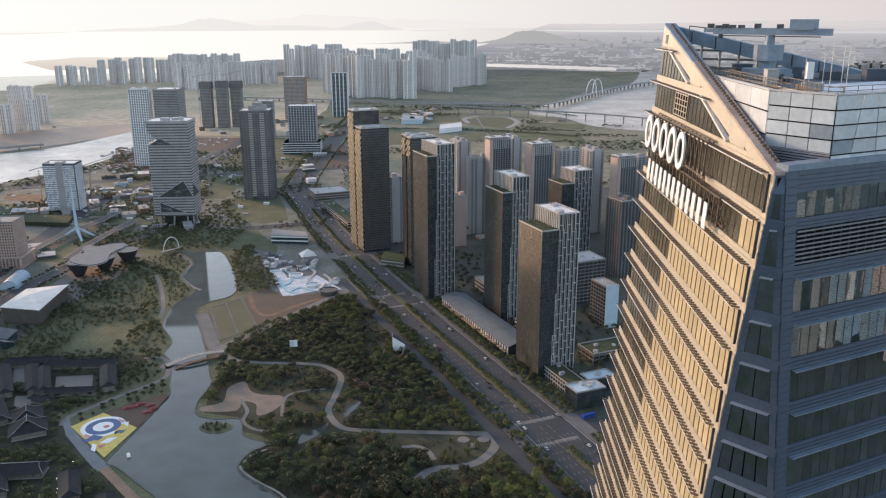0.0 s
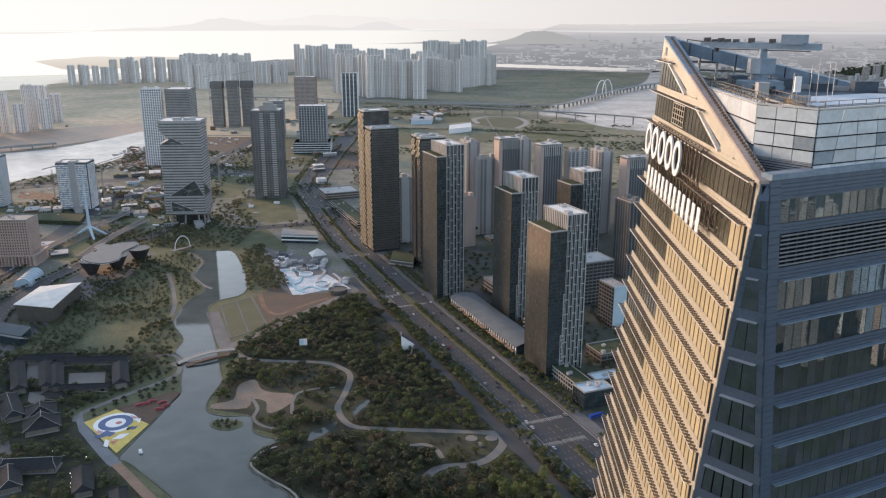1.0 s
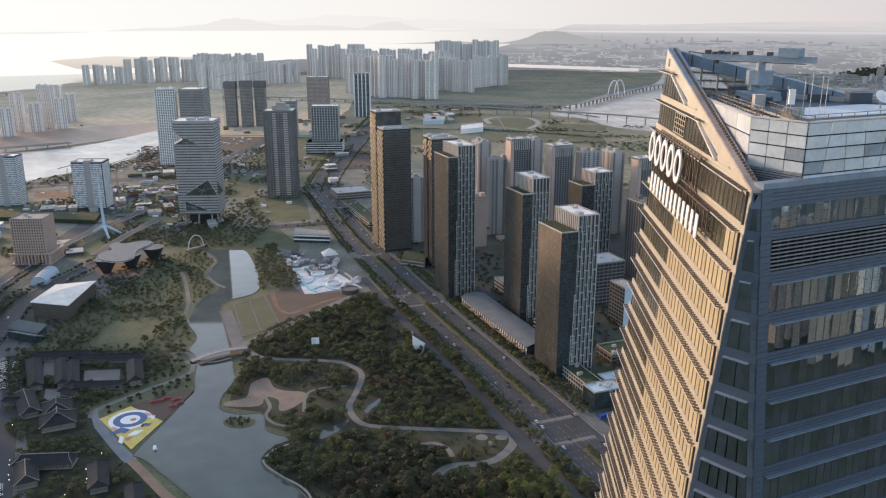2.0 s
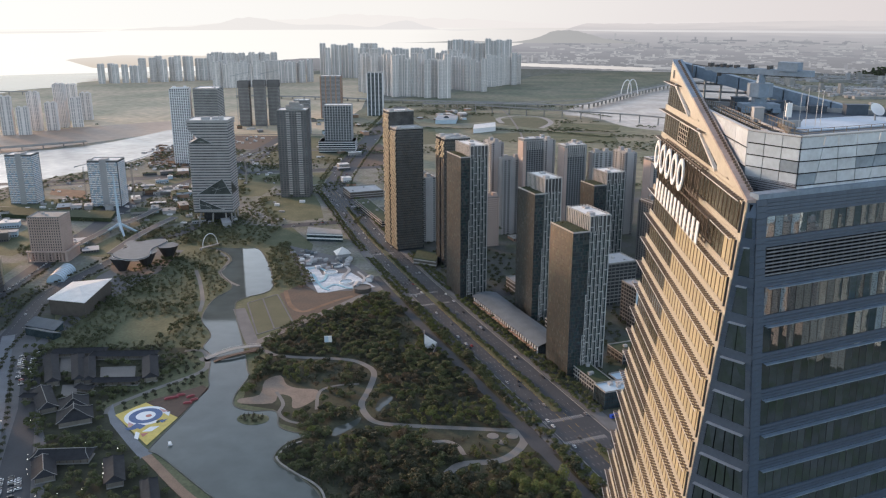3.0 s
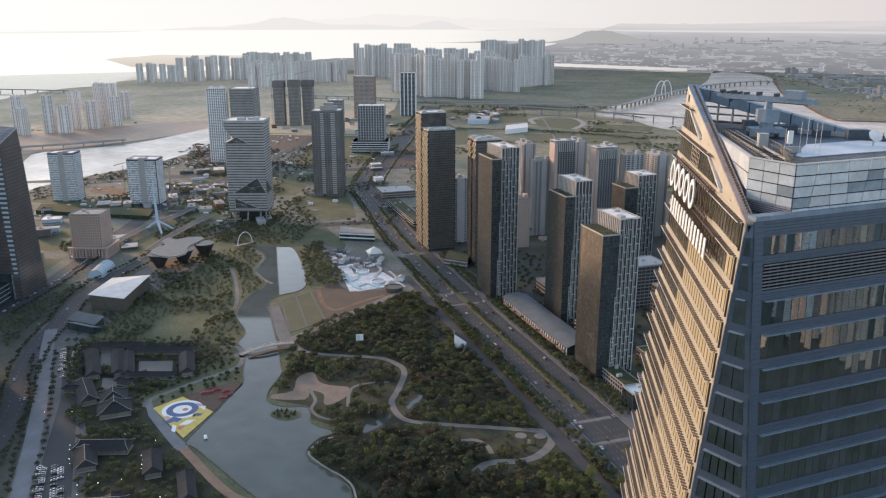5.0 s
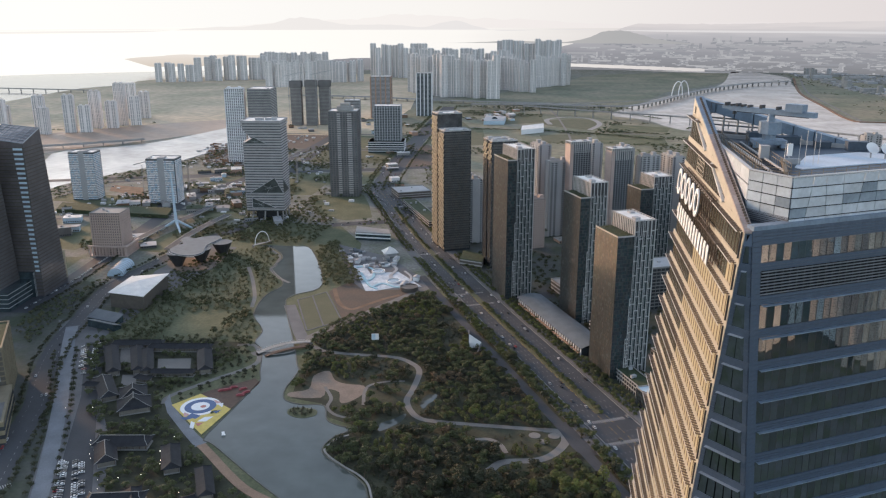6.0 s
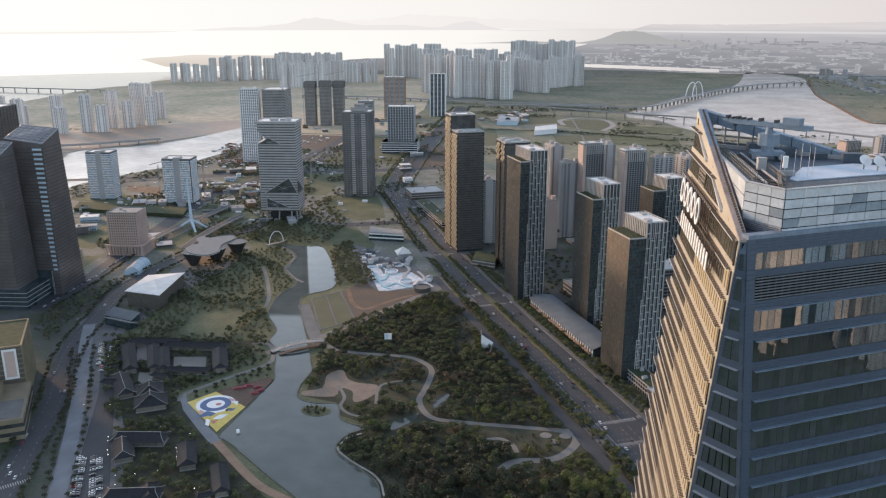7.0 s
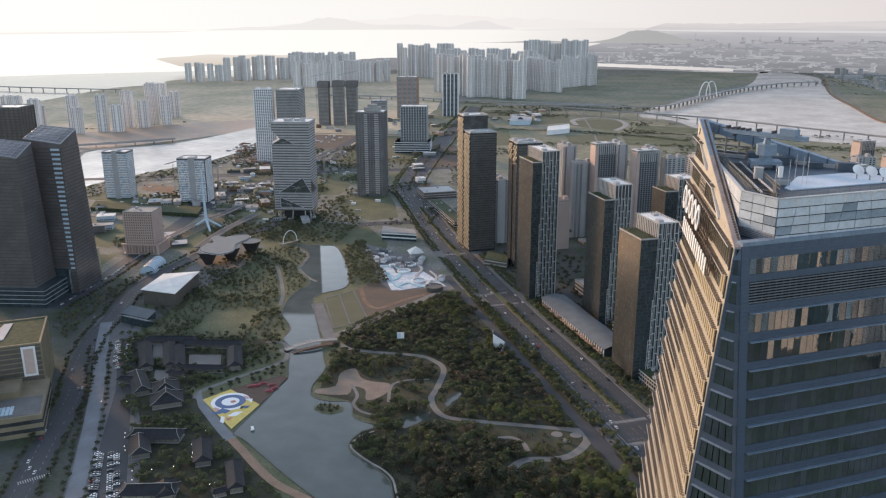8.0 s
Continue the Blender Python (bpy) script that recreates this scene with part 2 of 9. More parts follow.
def part(name, geo, material, parent=None, label="", smooth=False):
    """Links a Geo, or a mesh, as one mesh object under a thing or part."""
    me = geo if isinstance(geo, bpy.types.Mesh) else geo.mesh(name, *(material if isinstance(material, tuple) else (material,)), smooth=smooth)
    ob = new(name, me)
    if parent is not None:
        ob.parent = parent
    if label:
        ob["label"] = label
    return ob


def thing(name, label, category, x=0, y=0, z=0, rz=0, group="", kind=""):
    ob = new(name)
    ob.matrix_basis = pose(x, y, z, 0, 0, rz)
    return tagged(ob, label, category, group, kind)


def spline(pts, n=6, closed=False):
    """Smooth line through plan points."""
    P = [Vector(p) for p in pts]
    m = len(P)
    out = []
    for i in range(m if closed else m - 1):
        a = P[(i - 1) % m] if closed or i else P[0] * 2 - P[1]
        b, c = P[i], P[(i + 1) % m]
        d = P[(i + 2) % m] if closed or i + 2 < m else c * 2 - b
        for k in range(n):
            t = k / n
            out.append(0.5 * ((2 * b) + (c - a) * t + (2 * a - 5 * b + 4 * c - d) * t * t + (3 * b - a - 3 * c + d) * t ** 3))
    if not closed:
        out.append(P[-1])
    return [(p.x, p.y) for p in out]


def sheet(name, pts, z, material, label, category, smooth=0, thick=0.0):
    """A flat sheet of ground over a plan outline."""
    from mathutils.geometry import tessellate_polygon
    if smooth:
        pts = spline(pts, smooth, True)
    g = Geo()
    g.v = [(x, y, z) for x, y in pts]
    area = sum(pts[i - 1][0] * pts[i][1] - pts[i][0] * pts[i - 1][1] for i in range(len(pts)))
    for t in tessellate_polygon([[Vector((x, y, 0)) for x, y in pts]]):
        a, b, c = (Vector(pts[i]) for i in t)
        up = (b - a).cross(c - a) > 0
        g.f.append(tuple(t) if up else tuple(reversed(t)))
    if thick:
        n = len(pts)
        g.v += [(x, y, z - thick) for x, y in pts]
        for i in range(n):
            j = (i + 1) % n
            g.f.append((i, n + i, n + j, j) if area > 0 else (i, j, n + j, n + i))
    g.mi = [0] * len(g.f)
    ob = part(name, g, material)
    return tagged(ob, label, category, kind="structure")


def ribbon(name, line, width, z, material, label, category, smooth=6, thick=0.0, parent=None, off=0.0):
    """A strip of even width along a plan line."""
    L = spline(line, smooth) if smooth else line
    P = [Vector(p) for p in L]
    g = Geo()
    side = []
    for i, p in enumerate(P):
        d = (P[min(i + 1, len(P) - 1)] - P[max(i - 1, 0)]).normalized()
        nrm = Vector((-d.y, d.x))
        side.append((p + nrm * (off + width / 2), p + nrm * (off - width / 2)))
    k = 4 if thick else 2
    for a, b in side:
        g.v += [(a.x, a.y, z), (b.x, b.y, z)] + ([(b.x, b.y, z - thick), (a.x, a.y, z - thick)] if thick else [])
    for i in range(len(P) - 1):
        o, q = i * k, (i + 1) * k
        if thick:
            g.f += [(o + e, o + (e + 1) % 4, q + (e + 1) % 4, q + e) for e in range(4)]
        else:
            g.f.append((o, o + 1, q + 1, q))
    if thick:
        q = (len(P) - 1) * 4
        g.f += [(3, 2, 1, 0), (q, q + 1, q + 2, q + 3)]
    g.mi = [0] * len(g.f)
    ob = part(name, g, material, parent)
    if parent is None:
        tagged(ob, label, category, kind="structure")
    return ob


GRID = 24.0                                   # the street grid's turn
UX = Vector((math.cos(radians(GRID)), math.sin(radians(GRID))))
UY = Vector((-math.sin(radians(GRID)), math.cos(radians(GRID))))


def grid(a, b, o=(0, 0)):
    """Plan point a metres across and b metres along the street grid from o."""
    p = Vector(o) + UX * a + UY * b
    return (p.x, p.y)


# ---------------------------------------------------------------- ground, water, roads
g = Geo()
g.face([(-5200, -3000, 0), (5200, -3000, 0), (5200, 4990, 0), (-5200, 4990, 0)])
tagged(part("ground", g, M_ground), "brown and green city ground reaching the horizon", "ground", kind="structure")

sheet("water_sea", [(-5200, 1500), (-2600, 2200), (-2050, 2686), (-1990, 2795), (-2018, 3399), (-1880, 3600), (-1960, 3820), (-1760, 4060), (-1400, 4300), (-1200, 4985), (-5200, 4985)], 0.10, M_sea, "pale calm sea with its evening shine put into the colour", "sea", 3)
sheet("reed_flat", [(-2050, 2660), (-1990, 2790), (-2018, 3390), (-1880, 3600), (-1960, 3820), (-1760, 4060), (-1400, 4300), (-700, 4420), (-560, 3900), (-480, 3050), (-420, 2300), (-560, 1800), (-740, 2050), (-871, 2300), (-1000, 2040), (-1250, 1880), (-1700, 1700), (-2400, 2100)], 0.05, M_reed, "wide flat of dry brown reeds", "reed field", 3)
sheet("mud_bank", [(-1800, 1560), (-1494, 1900), (-1213, 2220), (-960, 2420), (-860, 2310), (-960, 2060), (-1130, 1820), (-1300, 1600), (-1560, 1400)], 0.08, M_mud, "smooth grey brown tidal mud bank", "mud bank", 3)
sheet("water_river_west", [(-923, 1344), (-1140, 1753), (-1045, 1872), (-964, 1990), (-875, 2300), (-781, 2181), (-754, 2013), (-778, 1877), (-794, 1711), (-868, 1541), (-914, 1415)], 0.14, M_river, "shallow tidal river with silver reflections put into the colour", "river", 3)
sheet("meadow", [(-420, 2000), (-420, 3030), (-100, 3020), (150, 3000), (420, 3160), (280, 2702), (391, 2384), (821, 2235), (1500, 2150), (1600, 1700), (700, 1500), (100, 1500), (-180, 1700)], 0.06, M_meadow, "rough green meadow with darker scrub", "meadow", 3)
sheet("polder", [(-380, 3080), (-60, 3070), (200, 3090), (420, 3250), (516, 3520), (808, 3984), (1017, 4700), (300, 4500), (80, 3900), (-100, 3500)], 0.06, M_meadow, "flat green brown polder beyond the river", "meadow", 3)
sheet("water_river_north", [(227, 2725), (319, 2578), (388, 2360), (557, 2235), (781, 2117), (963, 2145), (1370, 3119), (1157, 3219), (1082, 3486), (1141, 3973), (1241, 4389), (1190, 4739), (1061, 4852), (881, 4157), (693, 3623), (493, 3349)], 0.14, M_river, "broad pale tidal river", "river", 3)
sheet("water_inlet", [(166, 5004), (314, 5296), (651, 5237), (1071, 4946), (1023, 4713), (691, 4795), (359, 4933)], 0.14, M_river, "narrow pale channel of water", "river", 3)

sheet("east_bank", [(1300, 4700), (1264, 4361), (1120, 3800), (1042, 3433), (996, 3041), (951, 2643), (1010, 2590), (1300, 2560), (1700, 2500), (3300, 3300), (3300, 4950), (1500, 4950)], 0.30, M_meadow, "brown green far river bank with fields", "river bank", 0)
ribbon("embankment", [(1264, 4361), (1120, 3800), (1042, 3433), (996, 3041), (951, 2643), (1010, 2590), (1300, 2560)], 10, 2.5, M_dirt_red, "red brown river embankment", "embankment", 4, thick=2.4, off=-6)
ribbon("embankment_road", [(1290, 4361), (1146, 3800), (1068, 3433), (1022, 3041), (975, 2660), (1010, 2615), (1300, 2590)], 9, 0.45, M_path, "pale road behind the embankment", "road", 4)
sheet("city_floor_east", [(230, 250), (125, 480), (80, 578), (30, 690), (-23, 805), (-91, 960), (-161, 1128), (-215, 1290), (-100, 1400), (100, 1490), (700, 1500), (1500, 1560), (1500, 250)], 0.10, M_court, "dark paved and planted ground among the towers", "city ground", 0)
# unseen ground added dark so the tower's lower glass mirrors little light
sheet("city_floor_south", [(-2500, -2900), (2500, -2900), (2500, 249), (-60, 330), (-420, 330), (-2500, 600)], 0.085, M_court, "unseen dark southern city ground for the tower glass to mirror", "city ground", 0)
LAKE_W = [(-394, 1056), (-364, 1036), (-341, 998), (-339, 946), (-307, 892), (-314, 852), (-313, 818), (-305, 782), (-282, 743), (-279, 712), (-265, 692), (-251, 646), (-244, 625), (-246, 596), (-248, 569), (-251, 542), (-252, 518), (-240, 510), (-192, 467), (-159, 440)] + [(-120, 410), (-70, 372)]
LAKE_E = [(-60, 372), (-90, 415)] + [(-106, 450), (-114, 471), (-130, 488), (-150, 505), (-156, 517), (-151, 535), (-136, 550), (-150, 552), (-164, 561), (-173, 585), (-193, 585), (-209, 592), (-215, 612), (-214, 649), (-220, 664), (-237, 711), (-281, 823), (-280, 853), (-258, 897), (-313, 1044), (-342, 1057)]
sheet("water_lake", spline(LAKE_W, 5) + spline(LAKE_E, 5), 0.12, M_water, "dark calm park lake mirroring the sky", "lake")
for nm, line, off in (("bank_west", LAKE_W, 0.6), ("bank_east", LAKE_E, 0.6)):
    ribbon(nm, line, 1.0, 0.45, M_bank, "low stone edging of the park lake", "lake edge", 5, thick=0.4, off=off)

# park ground
sheet("park_ground", [(-470, 690), (-500, 900), (-450, 1060), (-400, 1190), (-300, 1170), (-250, 1080), (-225, 905), (-130, 905), (-70, 860), (110, 430), (-70, 372), (-190, 420), (-250, 500), (-310, 570)], 0.04, M_lawn, "rough green ground of the park", "park ground", 0)
sheet("park_floor_east", [(-205, 700), (-230, 730), (-210, 778), (-150, 868), (-120, 880), (-78, 850), (-48, 770), (-20, 705), (3, 650), (25, 600), (60, 530), (110, 430), (-60, 372), (-90, 415), (-106, 450), (-113, 471), (-130, 490), (-152, 510), (-150, 536), (-136, 552), (-165, 565), (-176, 588), (-205, 595), (-214, 652)], 0.06, M_forest_floor, "shaded undergrowth of the park", "park ground", 0)
sheet("park_floor_west", [(-266, 696), (-279, 712), (-282, 743), (-305, 782), (-313, 818), (-314, 852), (-307, 892), (-339, 946), (-341, 998), (-364, 1036), (-392, 1032), (-434, 1011), (-465, 914), (-437, 809), (-455, 750), (-433, 704), (-376, 697), (-313, 707), (-282, 704)], 0.06, M_lawn, "dark green park lawn among trees", "park ground", 0)
sheet("lawn_clearing", [(-386, 766), (-378, 777), (-343, 793), (-326, 770), (-340, 726), (-375, 718)], 0.10, M_lawn, "open mown grass clearing in the park", "lawn", 4)
sheet("sand_play_area", [(-198, 641), (-187, 653), (-177, 635), (-165, 628), (-148, 626), (-146, 609), (-155, 593), (-162, 593), (-167, 611), (-179, 615), (-180, 599), (-206, 597), (-210, 605), (-195, 614)], 0.11, M_sand, "pink sandy clearing by the lake", "clearing", 3)
sheet("lake_islet", [(-201, 570), (-198, 578), (-179, 577), (-176, 567), (-186, 561), (-196, 564)], 0.35, M_lawn, "small grassy islet with stone rim", "islet", 4, thick=0.3)
sheet("water_pond", [(-93, 593), (-93, 607), (-89, 616), (-82, 617), (-82, 607), (-87, 598), (-89, 590)], 0.14, M_water, "small dark garden pond", "pond", 4)
SHORE_KERB = [(-142, 539), (-150, 532), (-155, 519), (-155, 512), (-148, 503), (-134, 491), (-122, 482), (-113, 471), (-106, 452), (-93, 418)]
ribbon("lake_kerb", SHORE_KERB, 1.5, 0.62, M_kerb, "pale stone kerb along the wooded shore", "kerb", 5, thick=0.5, off=1.2)
sheet("water_pool", [(-119, 547), (-120, 560), (-111, 569), (-103, 579), (-103, 569), (-108, 559)], 0.14, M_water, "small dark garden pool", "pond", 4)
sheet("lawn_avenue", [(-410, 1388), (-317, 1402), (-291, 1327), (-267, 1236), (-303, 1211), (-359, 1241)], 0.08, M_lawn, "plain green city lawn beside the avenue", "lawn", 0)
sheet("lawn_north", [(-502, 1566), (-461, 1636), (-410, 1492), (-410, 1388), (-451, 1382)], 0.08, M_lawn, "mown green field", "lawn", 0)
sheet("lawn_square", [(-272, 838), (-246, 869), (-206, 780), (-235, 747)], 0.10, M_lawn_dry, "square of dry yellow green turf", "lawn", 0)
sheet("bare_earth", [(-244, 871), (-226, 911), (-193, 881), (-129, 893), (-158, 842), (-204, 779)], 0.09, M_dirt, "churned brown bare earth plot", "earth", 0)
ribbon("earth_track", [(-240, 884), (-235, 868), (-221, 832), (-204, 815), (-188, 834), (-173, 854), (-158, 868)], 5, 0.14, M_dirt_red, "reddish earth track across the bare plot", "track", 6)
sheet("building_site", [(-288, 1078), (-198, 1020), (-128, 913), (-136, 892), (-203, 880), (-221, 905)], 0.13, M_paving, "grey paved fairground plot", "paved plot", 0)
sheet("plaza_west", [(-483, 729), (-452, 751), (-485, 923), (-467, 1050), (-421, 1042), (-416, 947), (-433, 830), (-434, 736), (-436, 703), (-462, 699)], 0.07, M_paving, "pale paved cultural plaza", "plaza", 0)

for o in ([(-272, 838), (-246, 869)], [(-246, 869), (-206, 780)], [(-206, 780), (-235, 747)], [(-235, 747), (-272, 838)], [(-259, 854), (-222, 764)]):
    ribbon("turf_edging", o, 1.6, 0.35, M_paving, "pale stone edging of the turf square", "edging", 0, thick=0.3)
sheet("walk_zone", [(-509, 745), (-471, 750), (-431, 691), (-372, 581), (-328, 516), (-282, 425), (-334, 418), (-376, 509), (-438, 633)], 0.085, M_paving, "grey paved zone beside the village", "paving", 0)

sheet("lakeside_green", [(-323, 586), (-308, 637), (-288, 704), (-267, 691), (-248, 634), (-253, 573), (-255, 529), (-309, 572)], 0.09, M_lawn, "green planted slope beside the lake path", "lawn", 0)

# paths
ribbon("path_lakeside", [(-272, 686), (-261, 682), (-224, 708), (-203, 697), (-174, 693), (-134, 691), (-115, 680), (-104, 662), (-104, 626), (-106, 603), (-99, 583), (-88, 571), (-68, 568), (-50, 567), (-18, 566), (10, 565)], 5.5, 0.16, M_path, "pale winding park path", "path", 6)
ribbon("path_west", [(-293, 702), (-276, 703), (-266, 687), (-260, 658), (-289, 618), (-310, 586), (-309, 572)], 5.0, 0.16, M_path, "pale path along the lake", "path", 6)
sheet("painted_mat_walk", [(-309, 574), (-312, 590), (-303, 574), (-287, 555), (-275, 542), (-259, 525), (-247, 514), (-253, 506), (-268, 522), (-284, 540), (-299, 557)], 0.18, M_walk, "blue grey paved walk beside the painted square", "walk", 0)
ribbon("boardwalk", [(-250, 510), (-240, 500), (-198, 458), (-161, 436)] + [(-110, 400)], 7.0, 0.5, M_boardwalk, "reddish wooden promenade along the lake", "boardwalk", 5, thick=0.4)
ribbon("path_arc", [(-375, 1043), (-347, 1005), (-340, 963), (-339, 946), (-317, 913), (-300, 897)], 4.0, 0.16, M_path, "curved pale path by the canal", "path", 6)
ribbon("path_grove", [(-316, 808), (-326, 846), (-351, 908), (-372, 953)], 4.5, 0.16, M_path, "straight pale path through trees", "path", 4)
ribbon("path_garden", [(-141, 590), (-145, 614), (-143, 628), (-129, 637), (-114, 640)], 3.0, 0.16, M_path, "narrow garden path", "path", 6)
ribbon("path_shore", [(-182, 620), (-171, 599), (-170, 582), (-160, 570), (-146, 565)], 3.0, 0.16, M_path, "narrow shore path", "path", 6)
ribbon("path_quay", [(-276, 820), (-241, 741), (-224, 708)], 13, 0.14, M_paving, "grey paved lakeside quay", "quay", 0)
ribbon("path_plaza", [(-224, 708), (-227, 732), (-203, 772), (-152, 863), (-127, 902)], 9, 0.17, M_path, "broad pale walk along the turf square", "walk", 0)
ribbon("path_south", [(-29, 500), (-19, 513), (6, 519), (19, 531), (27, 550), (23, 563), (10, 565)], 7, 0.16, M_path, "pale looping path by the avenue", "path", 6)
ribbon("path_dell", [(-43, 543), (-32, 545), (-23, 538), (-18, 526)], 4, 0.16, M_path, "short path in the dell", "path", 6)

# the avenue
AVE = [(215, 250), (110, 480), (66, 578), (15, 690), (-38, 805), (-106, 960), (-176, 1128), (-240, 1305), (-290, 1440), (-306, 1625), (-317, 2006), (-326, 2860)]
ribbon("road_avenue", AVE, 42, 0.20, M_asphalt, "wide grey asphalt avenue with several lanes", "road", 6)
for ml in ([(215, 250), (150, 392), (110, 480), (82, 543)], [(57, 599), (15, 690), (-38, 805), (-106, 960), (-176, 1128), (-240, 1305)]):
    ribbon("median", ml, 6.5, 0.42, M_lawn_dry, "planted median strip of the avenue", "median", 6, thick=0.25, off=1.0)
for nm, o, w in (("pavement_west", 27.5, 11), ("pavement_east", -27, 11)):
    ribbon(nm, AVE[:9], w, 0.38, M_paving, "grey paved footway with kerb", "pavement", 6, thick=0.2, off=o)
ribbon("road_service", [(p[0] - 37, p[1] - 17) for p in AVE[1:6]], 9, 0.22, M_asphalt, "narrow service road beside the park", "road", 6)
for o in (-20.3, 20.3):
    ribbon("kerb", AVE[:9], 0.5, 0.42, M_kerb, "pale stone kerb", "kerb", 6, thick=0.3, off=o)

# lane marks: one mesh of short dashes
def dashes(name, line, offs, step, length, width, z, material, label):
    L = [Vector(p) for p in spline(line, 12)]
    gg = Geo()
    run = 0.0
    for a, b in zip(L, L[1:]):
        d = b - a
        n = d.length
        if n < 1e-6:
            continue
        d = d / n
        nr = Vector((-d.y, d.x))
        s = (-run) % step
        while s < n:
            for o in offs:
                p, q = a + d * s + nr * o, a + d * min(s + length, n) + nr * o
                h = nr * width / 2
                gg.face([(*(p - h), z), (*(q - h), z), (*(q + h), z), (*(p + h), z)][::-1])
            s += step
        run += n
    return tagged(part(name, gg, material), label, "road marking", kind="stuff")


dashes("lane_marks", AVE[:9], (-13.5, -9.8, -6, 8.2, 12, 15.8), 10, 3.2, 0.2, 0.215, M_paint, "white dashed lane lines on the avenue")
dashes("edge_lines", AVE[:9], (-2.4, 4.4), 6, 6, 0.2, 0.215, M_paint_y, "yellow lines along the median")


def crossing(name, c, ang, n, length, across):
    """Zebra crossing: separate white bars."""
    t = thing(name, "white zebra crossing painted on the road", "crossing", c[0], c[1], 0.225, ang, kind="structure")
    gg = Geo()
    gg.box(-0.35, 0.35, -length / 2, length / 2, 0, 0.008)
    me = gg.mesh("bar", M_paint)
    for i in range(n):
        o = part("bar", me, None, t)
        o.location = ((i - n / 2) * across / n, 0, 0)
    return t


for bb in (476, 511, 800, 838, 1010):
    o = Vector((0, 0)) + UX * (292 if bb < 600 else 287) + UY * bb
    crossing("zebra_crossing", (o.x, o.y), GRID, 22, 4.5, 38)
sheet("road_junction", [(22, 575), (38, 586), (50, 597), (75, 596), (92, 565), (85, 547), (67, 535), (46, 531), (35, 534), (26, 555)], 0.212, M_asphalt, "wide grey asphalt junction", "road", 3)
# cross streets
for nm, a, b, w in (("road_cross_south", (85, 563), (420, 712), 30), ("road_cross_middle", (-60, 855), (380, 1060), 20), ("road_cross_north", (-320, 1180), (320, 1420), 24), ("road_cross_far", (-1000, 1440), (-200, 1700), 26)):
    ribbon(nm, [a, b], w, 0.19, M_asphalt, "grey asphalt cross street", "road", 0)
ROAD_W = [(-363, 410), (-397, 503), (-417, 561), (-445, 616), (-471, 682), (-486, 746), (-509, 850), (-500, 954), (-479, 1080), (-453, 1152)] + [(-470, 1300), (-560, 1600)]
ribbon("road_west", ROAD_W, 20, 0.19, M_asphalt, "grey asphalt street past the dark towers", "road", 6)
ribbon("walk_west", [(-325, 416), (-352, 474), (-397, 564), (-454, 670), (-484, 729)], 12, 0.23, M_walk, "blue grey paved walkway", "walk", 4)
ribbon("road_bus", [(-567, 760), (-571, 893), (-595, 1095), (-615, 1356), (-577, 1554), (-557, 1911), (-554, 2126)], 26, 0.21, M_asphalt, "broad grey street lined with parked cars", "road", 5)
sheet("car_park", [(-446, 689), (-425, 693), (-378, 590), (-332, 503), (-289, 421), (-315, 417), (-346, 484), (-386, 577)], 0.15, M_asphalt, "asphalt car park", "car park", 0)
sheet("city_block_west", [(-523, 1141), (-424, 1174), (-420, 1386), (-517, 1981), (-668, 1894), (-624, 1432), (-611, 1127)], 0.06, M_ground, "open building land with low works", "building land", 0)

sheet("city_floor_west", [(-1034, 780), (-646, 840), (-561, 876), (-507, 861), (-448, 752), (-446, 692), (-370, 568), (-327, 504), (-286, 422), (-567, 379)], 0.075, M_court, "dark paved and planted ground by the western street", "city ground", 0)
for q, mm, lb in (([(-146, 2622), (-11, 2689), (12, 2476), (-116, 2404)], M_lawn_dry, "yellow dry field"), ([(147, 2256), (324, 2230), (316, 2046), (150, 2056)], M_lawn, "dark green field"), ([(207, 2454), (369, 2393), (344, 2286), (182, 2317)], M_lawn, "rough green field"), ([(-309, 2325), (-168, 2310), (-143, 2087), (-262, 2088)], M_lawn, "dark green field"), ([(-317, 2755), (-193, 2774), (-173, 2618), (-287, 2570)], M_lawn_dry, "dry grass field"), ([(-6, 2211), (131, 2232), (138, 2082), (9, 2062)], M_lawn_dry, "pale dry field")):
    sheet("meadow_field", q, 0.10, mm, lb + " in the meadow park", "field", 0)
for ln in ([(-203, 2341), (-71, 2313), (55, 2264), (179, 2283), (335, 2200)], [(17, 2875), (44, 2666), (71, 2278), (79, 2027)], [(-324, 2507), (-182, 2501), (-74, 2386), (8, 2424)]):
    ribbon("path_meadow", ln, 6, 0.15, M_path, "pale path through the meadow park", "path", 6)
# streets, lots and building land of the western quarter
for ln, wd in (([(-430, 1250), (-500, 1440), (-522, 1700), (-530, 2300)], 16), ([(-310, 1645), (-560, 1580), (-900, 1420)], 14), ([(-315, 1905), (-720, 1880)], 12), ([(-320, 2150), (-770, 2150)], 12), ([(-470, 1310), (-700, 1200), (-800, 1150)], 12), ([(-600, 1150), (-660, 1330), (-680, 1500)], 10)):
    ribbon("road_quarter", ln, wd, 0.17, M_asphalt, "grey asphalt street of the western quarter", "road", 5)
